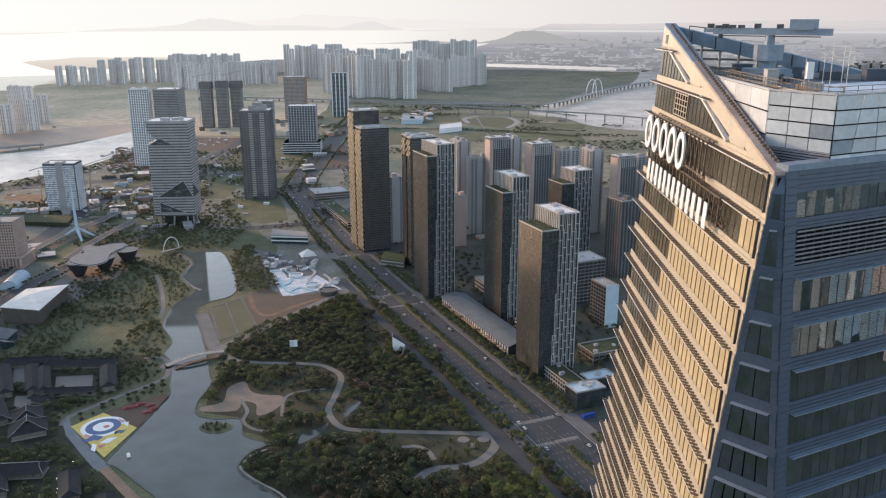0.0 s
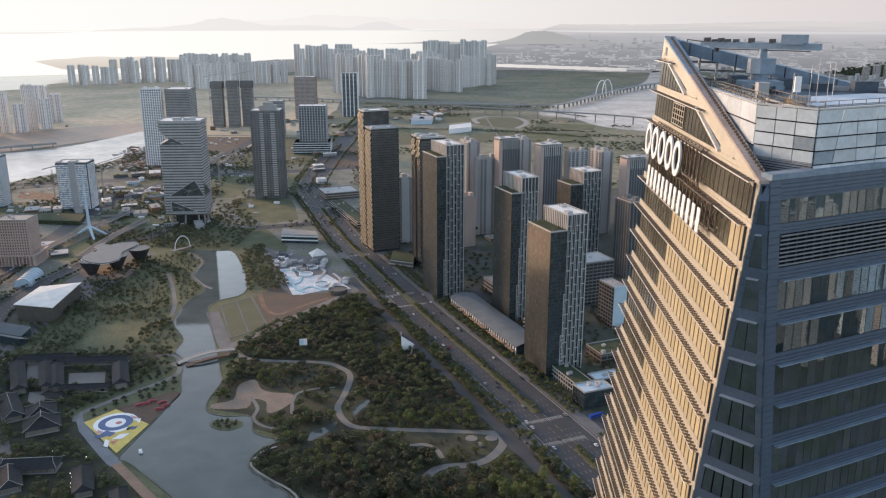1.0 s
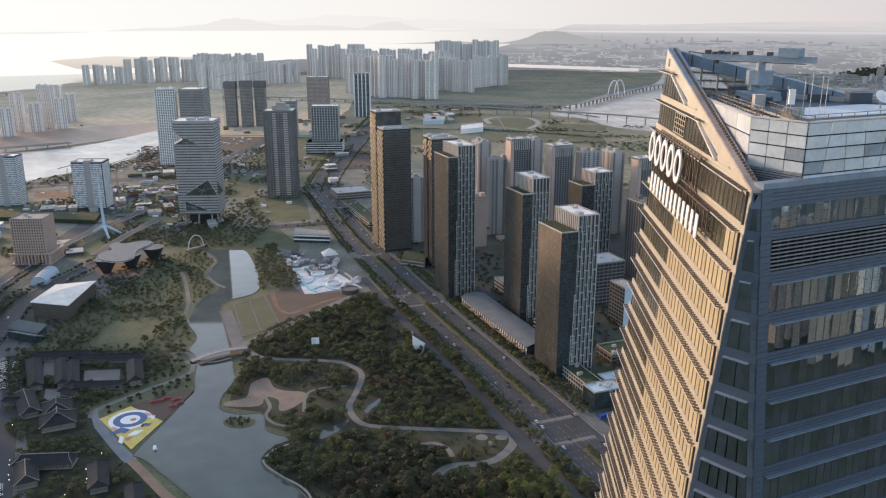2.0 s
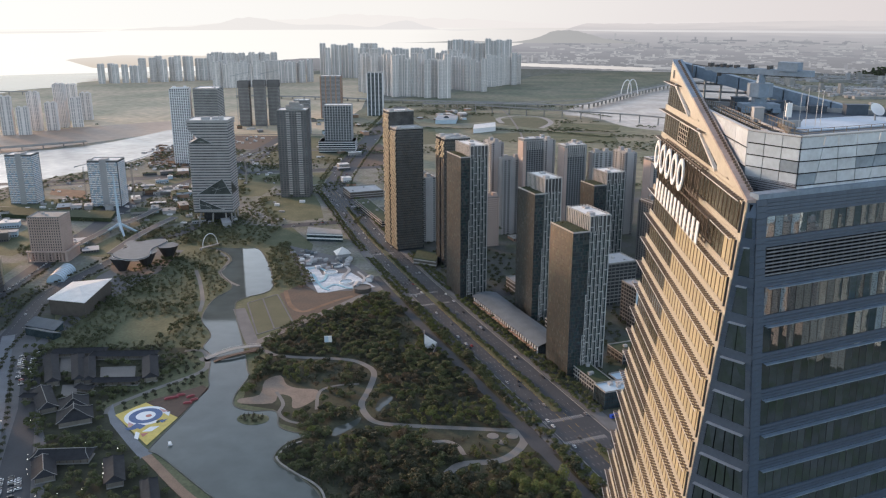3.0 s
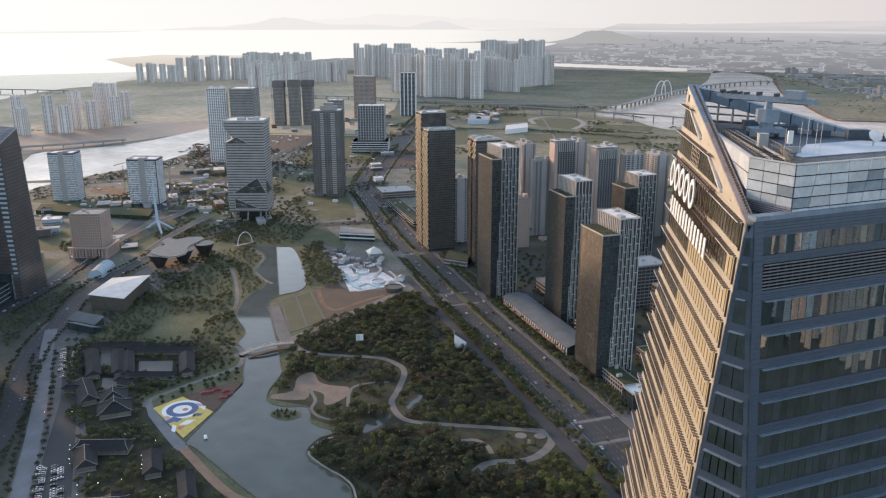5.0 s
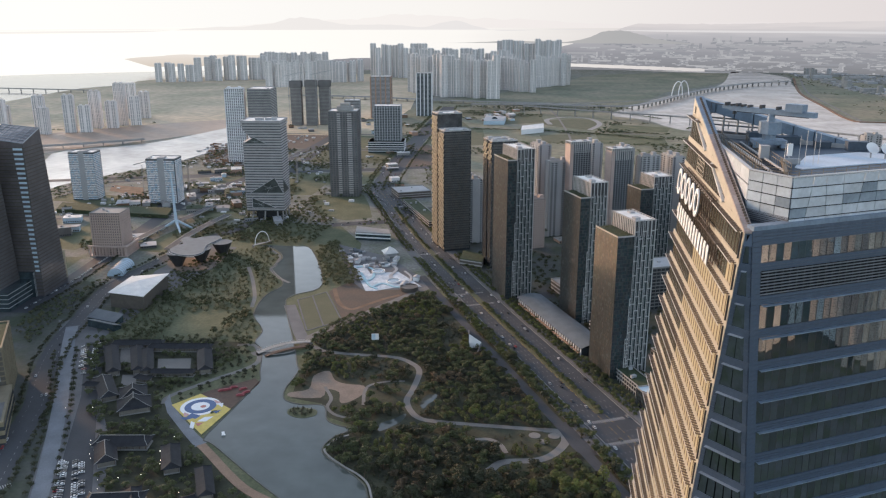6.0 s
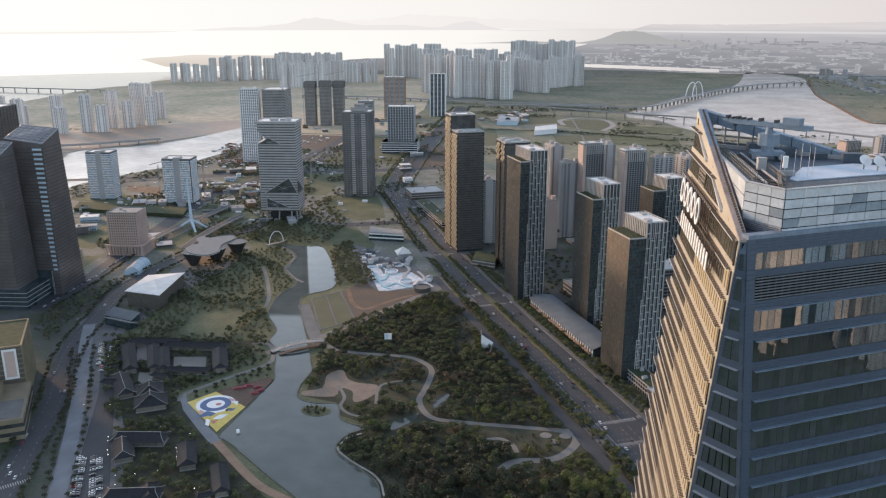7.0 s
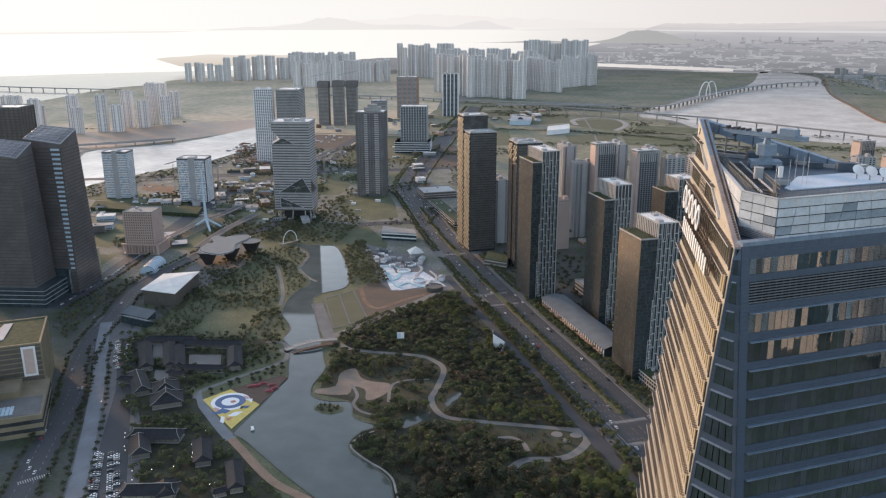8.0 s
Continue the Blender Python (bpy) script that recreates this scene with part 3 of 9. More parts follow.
for q, mm, lb in (([(-505, 1460), (-330, 1500), (-322, 1625), (-515, 1580)], M_lawn, "green mown lot"), ([(-512, 1720), (-335, 1720), (-330, 1890), (-518, 1880)], M_lawn_dry, "dry grass lot"), ([(-515, 1925), (-335, 1925), (-335, 2130), (-520, 2130)], M_lawn, "green grass lot"), ([(-760, 1900), (-545, 1900), (-545, 2130), (-740, 2130)], M_dirt, "brown levelled building site"), ([(-300, 1660), (-180, 1690), (-280, 2000), (-300, 2000)], M_dirt, "brown cleared lot"), ([(-290, 2010), (-120, 2010), (-250, 2500), (-300, 2500)], M_lawn_dry, "dry grass verge"), ([(-660, 1420), (-540, 1460), (-540, 1560), (-640, 1540)], M_lawn_dry, "dry grass lot"), ([(-520, 1160), (-440, 1230), (-480, 1330), (-580, 1250)], M_lawn, "green planted lot")):
    sheet("city_lot", q, 0.12, mm, lb + " between the streets", "open lot", 0)
for q, lb in (([(-560, 1010), (-500, 1000), (-440, 1075), (-330, 1085), (-300, 1180), (-400, 1180), (-480, 1165), (-548, 1130)], "dark green belt before the stacked tower"), ([(-690, 1010), (-640, 1000), (-625, 1120), (-700, 1150)], "green verge beside the broad street"), ([(-860, 1290), (-640, 1250), (-640, 1300), (-850, 1370)], "green strip along the river mall"), ([(-640, 900), (-600, 905), (-610, 970), (-650, 965)], "green corner plot")):
    sheet("green_belt", q, 0.095, M_lawn, lb, "green belt", 0)
SITE = [(-729, 1653), (-575, 1659), (-697, 2053), (-818, 2150), (-830, 1936)]
sheet("works_site", SITE, 0.13, M_dirt, "red brown building site with stacked material", "building site", 0)
gw, gx = Geo(), Geo()
ru = random.Random(77)
for i in range(420):
    u, v = ru.random(), ru.random()
    p = Vector(SITE[0]).lerp(Vector(SITE[1]), u).lerp(Vector(SITE[4]).lerp(Vector(SITE[2]), u), v)
    w, d, h = ru.uniform(2, 12), ru.uniform(2, 7), ru.uniform(0.6, 4.5)
    (gw if ru.random() < 0.5 else gx).box(p.x, p.x + w, p.y, p.y + d, 0.13, h)
tagged(part("stacked_material", gw, M_concrete), "stacked pale building material", "building material", kind="stuff")
tagged(part("stacked_brown_material", gx, M_dirt_red), "stacked red brown building material", "building material", kind="stuff")
gw, gx = Geo(), Geo()
for i in range(500):
    x, y = ru.uniform(-820, -330), ru.uniform(1160, 2150)
    if noise.noise((x * 0.01, y * 0.01, 3)) < 0.0:
        continue
    w, d, h = ru.uniform(2.5, 9), ru.uniform(2, 6), ru.uniform(1.2, 4.0)
    (gw if ru.random() < 0.5 else gx).box(x, x + w, y, y + d, 0.1, h)
tagged(part("site_cabins", gw, M_white), "scattered white site cabins and containers", "cabins", kind="stuff")
tagged(part("site_cabins_grey", gx, M_greyp), "scattered grey site cabins and trucks", "cabins", kind="stuff")

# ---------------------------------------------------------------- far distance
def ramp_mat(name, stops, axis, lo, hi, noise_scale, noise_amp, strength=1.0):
    """Glowing distance with haze painted into its colours along one axis, broken by noise."""
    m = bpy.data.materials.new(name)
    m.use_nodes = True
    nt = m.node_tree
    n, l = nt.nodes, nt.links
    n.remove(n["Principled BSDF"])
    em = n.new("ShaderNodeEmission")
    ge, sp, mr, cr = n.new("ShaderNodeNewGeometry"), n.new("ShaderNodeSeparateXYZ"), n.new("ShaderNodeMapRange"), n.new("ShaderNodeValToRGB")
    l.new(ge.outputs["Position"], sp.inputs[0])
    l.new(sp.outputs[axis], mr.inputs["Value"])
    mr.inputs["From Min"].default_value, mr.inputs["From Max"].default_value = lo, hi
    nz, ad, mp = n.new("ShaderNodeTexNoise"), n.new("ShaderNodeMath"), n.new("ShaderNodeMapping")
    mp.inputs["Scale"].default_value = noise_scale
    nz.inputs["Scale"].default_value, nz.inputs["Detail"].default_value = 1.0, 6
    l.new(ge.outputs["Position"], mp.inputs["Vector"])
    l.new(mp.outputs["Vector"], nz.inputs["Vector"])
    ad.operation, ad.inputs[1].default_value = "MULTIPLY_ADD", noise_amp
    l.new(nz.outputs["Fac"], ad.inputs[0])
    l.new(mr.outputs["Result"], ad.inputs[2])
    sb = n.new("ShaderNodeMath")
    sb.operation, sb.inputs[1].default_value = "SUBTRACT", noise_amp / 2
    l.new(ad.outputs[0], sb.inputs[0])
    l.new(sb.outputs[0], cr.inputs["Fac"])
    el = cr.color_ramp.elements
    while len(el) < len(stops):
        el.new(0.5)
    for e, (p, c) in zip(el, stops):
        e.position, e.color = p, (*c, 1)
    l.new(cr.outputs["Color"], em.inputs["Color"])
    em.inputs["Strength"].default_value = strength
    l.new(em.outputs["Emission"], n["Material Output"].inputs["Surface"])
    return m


# haze is painted into the glow of far sea, sky, hills and shore
M_far = ramp_mat("hazy_distant_sea_and_land", [(0.0, (0.95, 0.93, 0.87)), (0.4, (0.86, 0.83, 0.79)), (0.6, (0.66, 0.62, 0.60)), (0.8, (0.52, 0.50, 0.505)), (1.0, (0.46, 0.44, 0.46))], "X", -2600, 2600, (0.001, 0.0, 0.02), 0.06)


def far_arc(name, r, a0, a1, n, low, top, material, label, category):
    """An upright curved strip far off; top gives the height at each bearing."""
    gg = Geo()
    for i in range(n):
        p, q = (radians(a0 + (a1 - a0) * k / n) for k in (i, i + 1))
        gg.face([(r * math.sin(p), r * math.cos(p), low), (r * math.sin(q), r * math.cos(q), low), (r * math.sin(q), r * math.cos(q), top(math.degrees(q))), (r * math.sin(p), r * math.cos(p), top(math.degrees(p)))])
    return tagged(part(name, gg, material), label, category, kind="structure")


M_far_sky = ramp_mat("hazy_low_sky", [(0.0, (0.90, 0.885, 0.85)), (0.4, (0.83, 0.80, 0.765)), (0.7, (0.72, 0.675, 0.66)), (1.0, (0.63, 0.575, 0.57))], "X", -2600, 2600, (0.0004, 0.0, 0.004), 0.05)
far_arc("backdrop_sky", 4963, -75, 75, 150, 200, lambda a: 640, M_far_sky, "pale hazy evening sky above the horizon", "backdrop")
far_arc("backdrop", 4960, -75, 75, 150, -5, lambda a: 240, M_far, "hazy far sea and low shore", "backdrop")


def bump1(a, c, w, h):
    return h * math.exp(-((a - c) / w) ** 2)


def ridge(seed, base, humps):
    return lambda a: base + sum(bump1(a, *h) for h in humps) * (1 + 0.18 * noise.noise((a * 0.9, seed, 0)) + 0.1 * noise.noise((a * 3.1, seed, 4)))


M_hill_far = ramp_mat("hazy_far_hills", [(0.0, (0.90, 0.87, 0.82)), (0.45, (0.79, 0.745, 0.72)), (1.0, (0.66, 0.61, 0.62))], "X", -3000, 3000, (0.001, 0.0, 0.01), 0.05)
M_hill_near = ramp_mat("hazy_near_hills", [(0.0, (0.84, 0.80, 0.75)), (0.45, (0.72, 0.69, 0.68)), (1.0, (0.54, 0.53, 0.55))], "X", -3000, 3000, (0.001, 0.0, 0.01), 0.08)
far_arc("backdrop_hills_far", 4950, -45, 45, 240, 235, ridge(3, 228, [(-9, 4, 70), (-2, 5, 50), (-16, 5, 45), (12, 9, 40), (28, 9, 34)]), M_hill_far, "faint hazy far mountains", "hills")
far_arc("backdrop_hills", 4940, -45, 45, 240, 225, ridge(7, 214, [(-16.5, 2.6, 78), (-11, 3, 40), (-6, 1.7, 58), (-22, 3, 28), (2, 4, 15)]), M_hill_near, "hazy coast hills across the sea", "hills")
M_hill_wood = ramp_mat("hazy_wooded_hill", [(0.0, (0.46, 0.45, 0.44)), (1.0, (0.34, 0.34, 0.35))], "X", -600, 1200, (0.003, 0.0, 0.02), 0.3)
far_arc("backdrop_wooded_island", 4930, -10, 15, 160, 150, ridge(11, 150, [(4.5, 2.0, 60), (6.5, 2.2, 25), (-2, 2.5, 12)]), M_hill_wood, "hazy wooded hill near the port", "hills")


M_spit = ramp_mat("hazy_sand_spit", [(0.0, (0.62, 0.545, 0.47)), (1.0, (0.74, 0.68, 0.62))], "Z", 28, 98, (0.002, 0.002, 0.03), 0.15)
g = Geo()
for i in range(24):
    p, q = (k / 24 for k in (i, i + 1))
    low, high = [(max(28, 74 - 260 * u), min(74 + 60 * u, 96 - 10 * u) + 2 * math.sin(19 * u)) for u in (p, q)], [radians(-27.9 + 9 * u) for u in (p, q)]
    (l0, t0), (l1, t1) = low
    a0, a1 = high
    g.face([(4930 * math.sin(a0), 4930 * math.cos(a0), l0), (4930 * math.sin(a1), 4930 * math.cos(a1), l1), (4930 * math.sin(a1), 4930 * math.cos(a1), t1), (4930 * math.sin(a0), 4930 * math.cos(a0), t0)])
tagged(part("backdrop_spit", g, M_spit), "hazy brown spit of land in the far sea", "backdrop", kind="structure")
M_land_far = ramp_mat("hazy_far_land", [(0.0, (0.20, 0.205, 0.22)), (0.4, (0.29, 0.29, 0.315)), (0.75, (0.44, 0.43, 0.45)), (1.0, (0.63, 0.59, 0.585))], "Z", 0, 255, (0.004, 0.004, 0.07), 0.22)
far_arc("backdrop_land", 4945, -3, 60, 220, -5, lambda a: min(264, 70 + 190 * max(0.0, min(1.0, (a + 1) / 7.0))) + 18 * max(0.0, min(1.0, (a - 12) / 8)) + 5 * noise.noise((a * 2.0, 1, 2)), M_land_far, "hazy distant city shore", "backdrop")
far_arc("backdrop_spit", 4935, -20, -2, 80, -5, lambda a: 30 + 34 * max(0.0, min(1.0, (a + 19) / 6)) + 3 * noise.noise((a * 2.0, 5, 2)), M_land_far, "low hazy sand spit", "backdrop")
# distance haze painted into the blocks' glowing greys
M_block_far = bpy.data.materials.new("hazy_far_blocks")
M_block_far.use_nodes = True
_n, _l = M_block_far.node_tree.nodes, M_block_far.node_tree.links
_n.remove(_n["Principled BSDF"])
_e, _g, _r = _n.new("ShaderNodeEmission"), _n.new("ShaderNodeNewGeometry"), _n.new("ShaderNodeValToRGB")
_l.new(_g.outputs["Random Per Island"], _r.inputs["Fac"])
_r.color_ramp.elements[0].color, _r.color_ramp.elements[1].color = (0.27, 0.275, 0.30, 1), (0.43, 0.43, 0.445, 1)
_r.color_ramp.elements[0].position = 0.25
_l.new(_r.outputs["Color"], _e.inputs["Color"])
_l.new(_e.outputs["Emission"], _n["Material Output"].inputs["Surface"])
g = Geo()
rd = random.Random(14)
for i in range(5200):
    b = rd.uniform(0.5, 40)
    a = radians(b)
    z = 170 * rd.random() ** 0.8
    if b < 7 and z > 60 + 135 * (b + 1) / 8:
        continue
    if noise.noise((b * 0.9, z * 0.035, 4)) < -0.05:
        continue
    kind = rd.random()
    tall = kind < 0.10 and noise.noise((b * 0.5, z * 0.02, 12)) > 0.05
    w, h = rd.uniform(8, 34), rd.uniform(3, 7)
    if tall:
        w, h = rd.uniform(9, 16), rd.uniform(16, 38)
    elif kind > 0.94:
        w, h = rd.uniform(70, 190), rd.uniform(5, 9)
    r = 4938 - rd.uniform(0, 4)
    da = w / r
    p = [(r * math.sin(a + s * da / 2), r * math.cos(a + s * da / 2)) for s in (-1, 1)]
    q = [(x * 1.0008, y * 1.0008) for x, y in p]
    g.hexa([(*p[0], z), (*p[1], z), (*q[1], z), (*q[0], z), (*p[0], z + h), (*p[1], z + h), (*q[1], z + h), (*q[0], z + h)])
far_arc("backdrop_channel", 4931, 1.6, 10.6, 60, -5, lambda a: 35 - 2.2 * (a - 1.7) + 2 * noise.noise((a * 2.0, 3, 1)), M_far, "hazy pale far channel of water", "backdrop")
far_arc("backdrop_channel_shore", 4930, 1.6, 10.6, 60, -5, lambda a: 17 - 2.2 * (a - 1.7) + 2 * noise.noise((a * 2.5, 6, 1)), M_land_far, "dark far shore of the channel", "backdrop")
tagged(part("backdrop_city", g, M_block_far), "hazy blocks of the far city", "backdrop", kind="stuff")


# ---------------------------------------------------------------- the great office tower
# cladding of the sunny side, the sun's warm tint put into its colour
M_clad = mat("sunlit_aluminium_cladding", (0.51, 0.455, 0.365), 0.42, metal=0.25, var=0.12, scale=0.4, fine=3.0, bump=0.004, bump_scale=1.2)
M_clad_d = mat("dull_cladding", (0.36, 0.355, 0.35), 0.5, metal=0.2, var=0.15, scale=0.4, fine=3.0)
# same cladding on the shaded faces, their blue shade put into the colour
M_clad_shade = mat("shaded_cladding", (0.084, 0.114, 0.160), 0.40, metal=0.3, var=0.16, scale=0.4, fine=3.0, bump=0.004, bump_scale=1.2)
M_blind = mat("glazing_with_cream_blinds", (0.51, 0.42, 0.255), 0.35, var=0.16, scale=0.25, fine=1.5, per_object=0.10, coat=0.3)
M_pane_bare = mat("bare_bronze_glazing", (0.20, 0.185, 0.135), 0.13, metal=0.5, var=0.5, scale=0.25, fine=1.2, per_object=0.25, bump=0.004, bump_scale=0.6)
M_rail = mat("pale_shade_rail", (0.62, 0.60, 0.57), 0.45, metal=0.2, var=0.15, scale=0.5, fine=3)
M_bracket = mat("brown_bracket", (0.13, 0.095, 0.07), 0.6, metal=0.2, var=0.2, scale=0.5, fine=3)
M_louvre = mat("grey_louvre", (0.23, 0.24, 0.26), 0.5, metal=0.3, var=0.2, scale=0.5, fine=3)
# near-black, shineless colour stands for the shade behind panels and in vents
M_recess = mat("painted_recess_shade", (0.02, 0.021, 0.023), 0.9, var=0.2, scale=0.5, fine=3, spec=0.0)
M_deck = mat("roof_membrane", (0.075, 0.10, 0.13), 0.6, var=0.3, scale=0.25, fine=2.0)
M_pad = mat("pale_roof_deck", (0.52, 0.60, 0.68), 0.6, var=0.15, scale=0.3, fine=2.5)
M_panel = mat("white_penthouse_panel", (0.60, 0.64, 0.675), 0.36, metal=0.2, var=0.16, scale=0.5, fine=2.5, per_object=0.10)
M_panel_d = mat("weathered_panel", (0.29, 0.34, 0.385), 0.5, metal=0.15, var=0.25, scale=0.5, fine=2.5, per_object=0.10)
M_sign = mat("white_sign_face", (0.80, 0.80, 0.79), 0.45, var=0.08, scale=0.5, fine=3)
M_craneb = mat("blue_grey_crane_paint", (0.22, 0.28, 0.35), 0.5, metal=0.2, var=0.2, scale=0.5, fine=3)
M_rust = mat("ochre_painted_steel", (0.24, 0.19, 0.13), 0.6, var=0.3, scale=0.6, fine=4)
M_glass_sky = mat("coated_mirror_glazing", (0.32, 0.43, 0.50), 0.02, metal=1.0, var=0.2, scale=0.3, fine=1.0, per_object=0.18, bump=0.004, bump_scale=0.35)

FLOOR = 3.85
Z0 = 294.16
BASE = Vector((38, 90, 0))


def gold(y, z, out=0.0):
    return Vector((22.84 + 0.00867 * (y - 68.3) + 0.0562 * (z - Z0) - out, y, z))


def y_near(z):
    return 68.3 + (0.129 * (Z0 - z) if z <= Z0 else (z - Z0) * 3.95)


def y_far(z):
    return 109.6 + 0.115 * (305.0 - z)


def front(x, z, out=0.0):
    """Point of the shaded face, x metres along it from the sharp corner."""
    return Vector((23.5 + 0.891 * x + 0.454 * out, 68.3 + 0.454 * x - 0.058 * (Z0 - z) - 0.891 * out, z))


def x_left(z):
    return 0.078 * (Z0 - z)


def cham(u, z, out=0.0):
    a, b = gold(y_near(z), z), front(x_left(z), z)
    d = (b - a)
    n = Vector((d.y, -d.x, 0))
    n = n.normalized() if n.length > 1e-6 else Vector((-0.7, -0.7, 0))
    return a.lerp(b, u) + n * out


tower = thing("office_tower", "tall tapering office tower clad in aluminium and glass", "skyscraper", BASE.x, BASE.y, 0)


def tp(name, geo, material, parent=None, label="", smooth=False):
    """A part of the tower, given in world coordinates."""
    ob = part(name, geo, material, parent or tower, label, smooth)
    if parent is None:
        ob.location = -BASE
    return ob


# inner body: closed tapering shaft, just behind the cladding
XR = 46.0
g = Geo()
zs = [0, 100, 200, 260, 294.0]
rings = []
for z in zs:
    i = 0.25
    a, b, c, d = gold(y_near(z), z, -i), front(x_left(z), z, -i), front(XR, z, -i), front(XR, z, -6)
    e = gold(y_far(z), z, -i)
    rings.append([a, b, c, d, e])
for r0, r1 in zip(rings, rings[1:]):
    for k in range(5):
        j = (k + 1) % 5
        g.face([r0[k], r0[j], r1[j], r1[k]])
g.face(rings[-1])
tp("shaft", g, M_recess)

def slant(y):
    return Z0 + (y - 68.3) / 3.95


def sail_q(gg, y0, z0a, z0b, y1, z1a, z1b, o=0.02, t=0.1):
    a, b, c, d = gold(y0, z0a, o), gold(y1, z1a, o), gold(y1, z1b, o), gold(y0, z0b, o)
    gg.hexa([a, b, b + NX * t, a + NX * t, d, c, c + NX * t, d + NX * t])


NX = Vector((-1, 0, 0))
# --- sunlit face
LEV = range(-2, 27)
pane_g = Geo()
WP = 1.42
ey, ez = Vector((0.00867, 1, 0)), Vector((0.0562, 0, 1))


def plate(gg, org, e1, e2, nrm, w, h, t, mi=0):
    """A thin plate on a slanting plane."""
    a, b, c, d = org, org + e1 * w, org + e1 * w + e2 * h, org + e2 * h
    gg.hexa([a, b, b + nrm * t, a + nrm * t, d, c, c + nrm * t, d + nrm * t], mi)


def ribbed(gg, e1, e2, nrm, w, h, n, t, groove):
    """A plate with horizontal grooves, as one closed profile drawn along e1."""
    prof = [(0.0, 0.0)]
    for q in range(n):
        z0, z1 = h * q / n, h * (q + 1) / n - (groove if q < n - 1 else 0)
        prof += [(t, z0), (t, z1)]
        if q < n - 1:
            prof += [(t * 0.3, z1), (t * 0.3, z1 + groove)]
    prof.append((0.0, h))
    k, m = len(gg.v), len(prof)
    for s in (0, w):
        gg.v.extend(tuple(e1 * s + nrm * o + e2 * z) for o, z in prof)
    for i in range(m):
        j = (i + 1) % m
        gg.f.append((k + i, k + m + i, k + m + j, k + j))
    gg.f.append(tuple(k + i for i in range(m)))
    gg.f.append(tuple(k + m + i for i in reversed(range(m))))
    gg.mi.extend([0] * (m + 2))


NX = Vector((-1, 0, 0))
plate(pane_g, Vector((0, 0.04, 0)), ey, ez, NX, WP - 0.08, 2.92, 0.05)
me_blind, me_bare = pane_g.mesh("pane", M_blind), pane_g.mesh("pane", M_pane_bare)
rest_blind, rest_bare, mull = Geo(), Geo(), Geo()
sp_rest, sp_g, ep_rest = Geo(), Geo(), Geo()
ribbed(sp_g, ey, ez, NX, 1.39, 0.82, 2, 0.10, 0.04)
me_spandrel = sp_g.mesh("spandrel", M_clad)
for k in LEV:
    zt = Z0 - FLOOR * k                        # underside of this storey's sunshade
    zb = zt - 3.0
    yn, yf = (y_near(zt) if zt <= Z0 else y_near(zt) + 1.0), y_far(zt)
    ya = yn + (0.9 if k >= 0 else 1.6)
    n = int((yf - 0.5 - ya) / WP)
    # spandrel of separate panels
    zs0, zs1 = zb - 0.85, zb
    yy = y_near(zs1) + 0.02 if k >= 0 else (y_near(zs1) + 0.3 if zs1 > Z0 else y_near(zs1) + 0.02)
    ye = y_far(zs0) - 0.05
    while yy < ye - 0.3:
        w = min(1.42, ye - yy)
        if w == 1.42 and (k <= 5 or (k <= 9 and yy < 90)):
            ob = part("spandrel", me_spandrel, None, tower)
            ob.location = gold(yy + 0.015, zs0) - BASE
        else:
            for q0, q1 in ((0.0, 0.40), (0.43, 0.82)):
                plate(sp_rest, gold(yy + 0.015, zs0 + q0), ey, ez, NX, w - 0.03, q1 - q0, 0.10)
        yy += 1.42
    # near end column
    g = Geo()
    if k >= 0:
        for q in range(5):
            za = zt - 3.0 + q * 0.6
            plate(ep_rest, gold(y_near(za) + 0.02, za + 0.015), ey, ez, NX, 0.62, 0.57, 0.12)
        g = Geo()
        a = gold(ya - 0.14, zb, 0.0)
        plate(g, a, ey, ez, NX, 0.10, 3.0, 0.32)
        tp("end_fin", g, M_frame_d, label="dark metal end fin")
    # sunshade ledge with brackets
    y0s, y1s = ya - 0.15, yf + 0.45
    if k < 0:
        y0s = ya
    sh = Geo()
    plate(sh, gold(y0s, zt, 0.74), ey, ez, NX, y1s - y0s, 0.08, 0.07)
    plate(sh, gold(y0s, zt + 0.03, 0.02), ey, ez, NX, y1s - y0s, 0.05, 0.14)
    rail = tp("sunshade", sh, M_rail)
    br = Geo()
    plate(br, gold(y0s, zt + 0.02, 0.34), ey, ez, NX, y1s - y0s, 0.03, 0.06)
    yy = y0s + 0.3
    while yy < y1s:
        a, b = gold(yy, zt + 0.04, 0.03), gold(yy + 0.45, zt + 0.04, 0.76)
        br.hexa([a, a + ey * 0.30, b + ey * 0.30, b, a + ez * 0.08, a + ey * 0.30 + ez * 0.08, b + ey * 0.30 + ez * 0.08, b + ez * 0.08])
        yy += 0.71
    tp("bracket", br, M_bracket, rail, "brown slatted brackets")
    # glazing
    for j in range(n):
        y = ya + j * WP
        dark = k < 2 or (j + 0.5) * WP > 24.5 + 0.9 * math.sin(k * 2.1)
        if k == 1 and j < 3:
            dark = False
        if k >= 2 and j > n - 9 and k < 4:
            dark = True
        p = gold(y, zb)
        if k < 0:
            continue
        if k <= 13 and j < 24:
            ob = part("pane", me_bare if dark else me_blind, None, tower)
            ob.location = p - BASE
        else:
            plate(rest_bare if dark else rest_blind, p + Vector((0, 0.04, 0)), ey, ez, NX, WP - 0.08, 2.92, 0.05)
        plate(mull, gold(y - 0.035, zb), ey, ez, NX, 0.07, 3.0, 0.11)
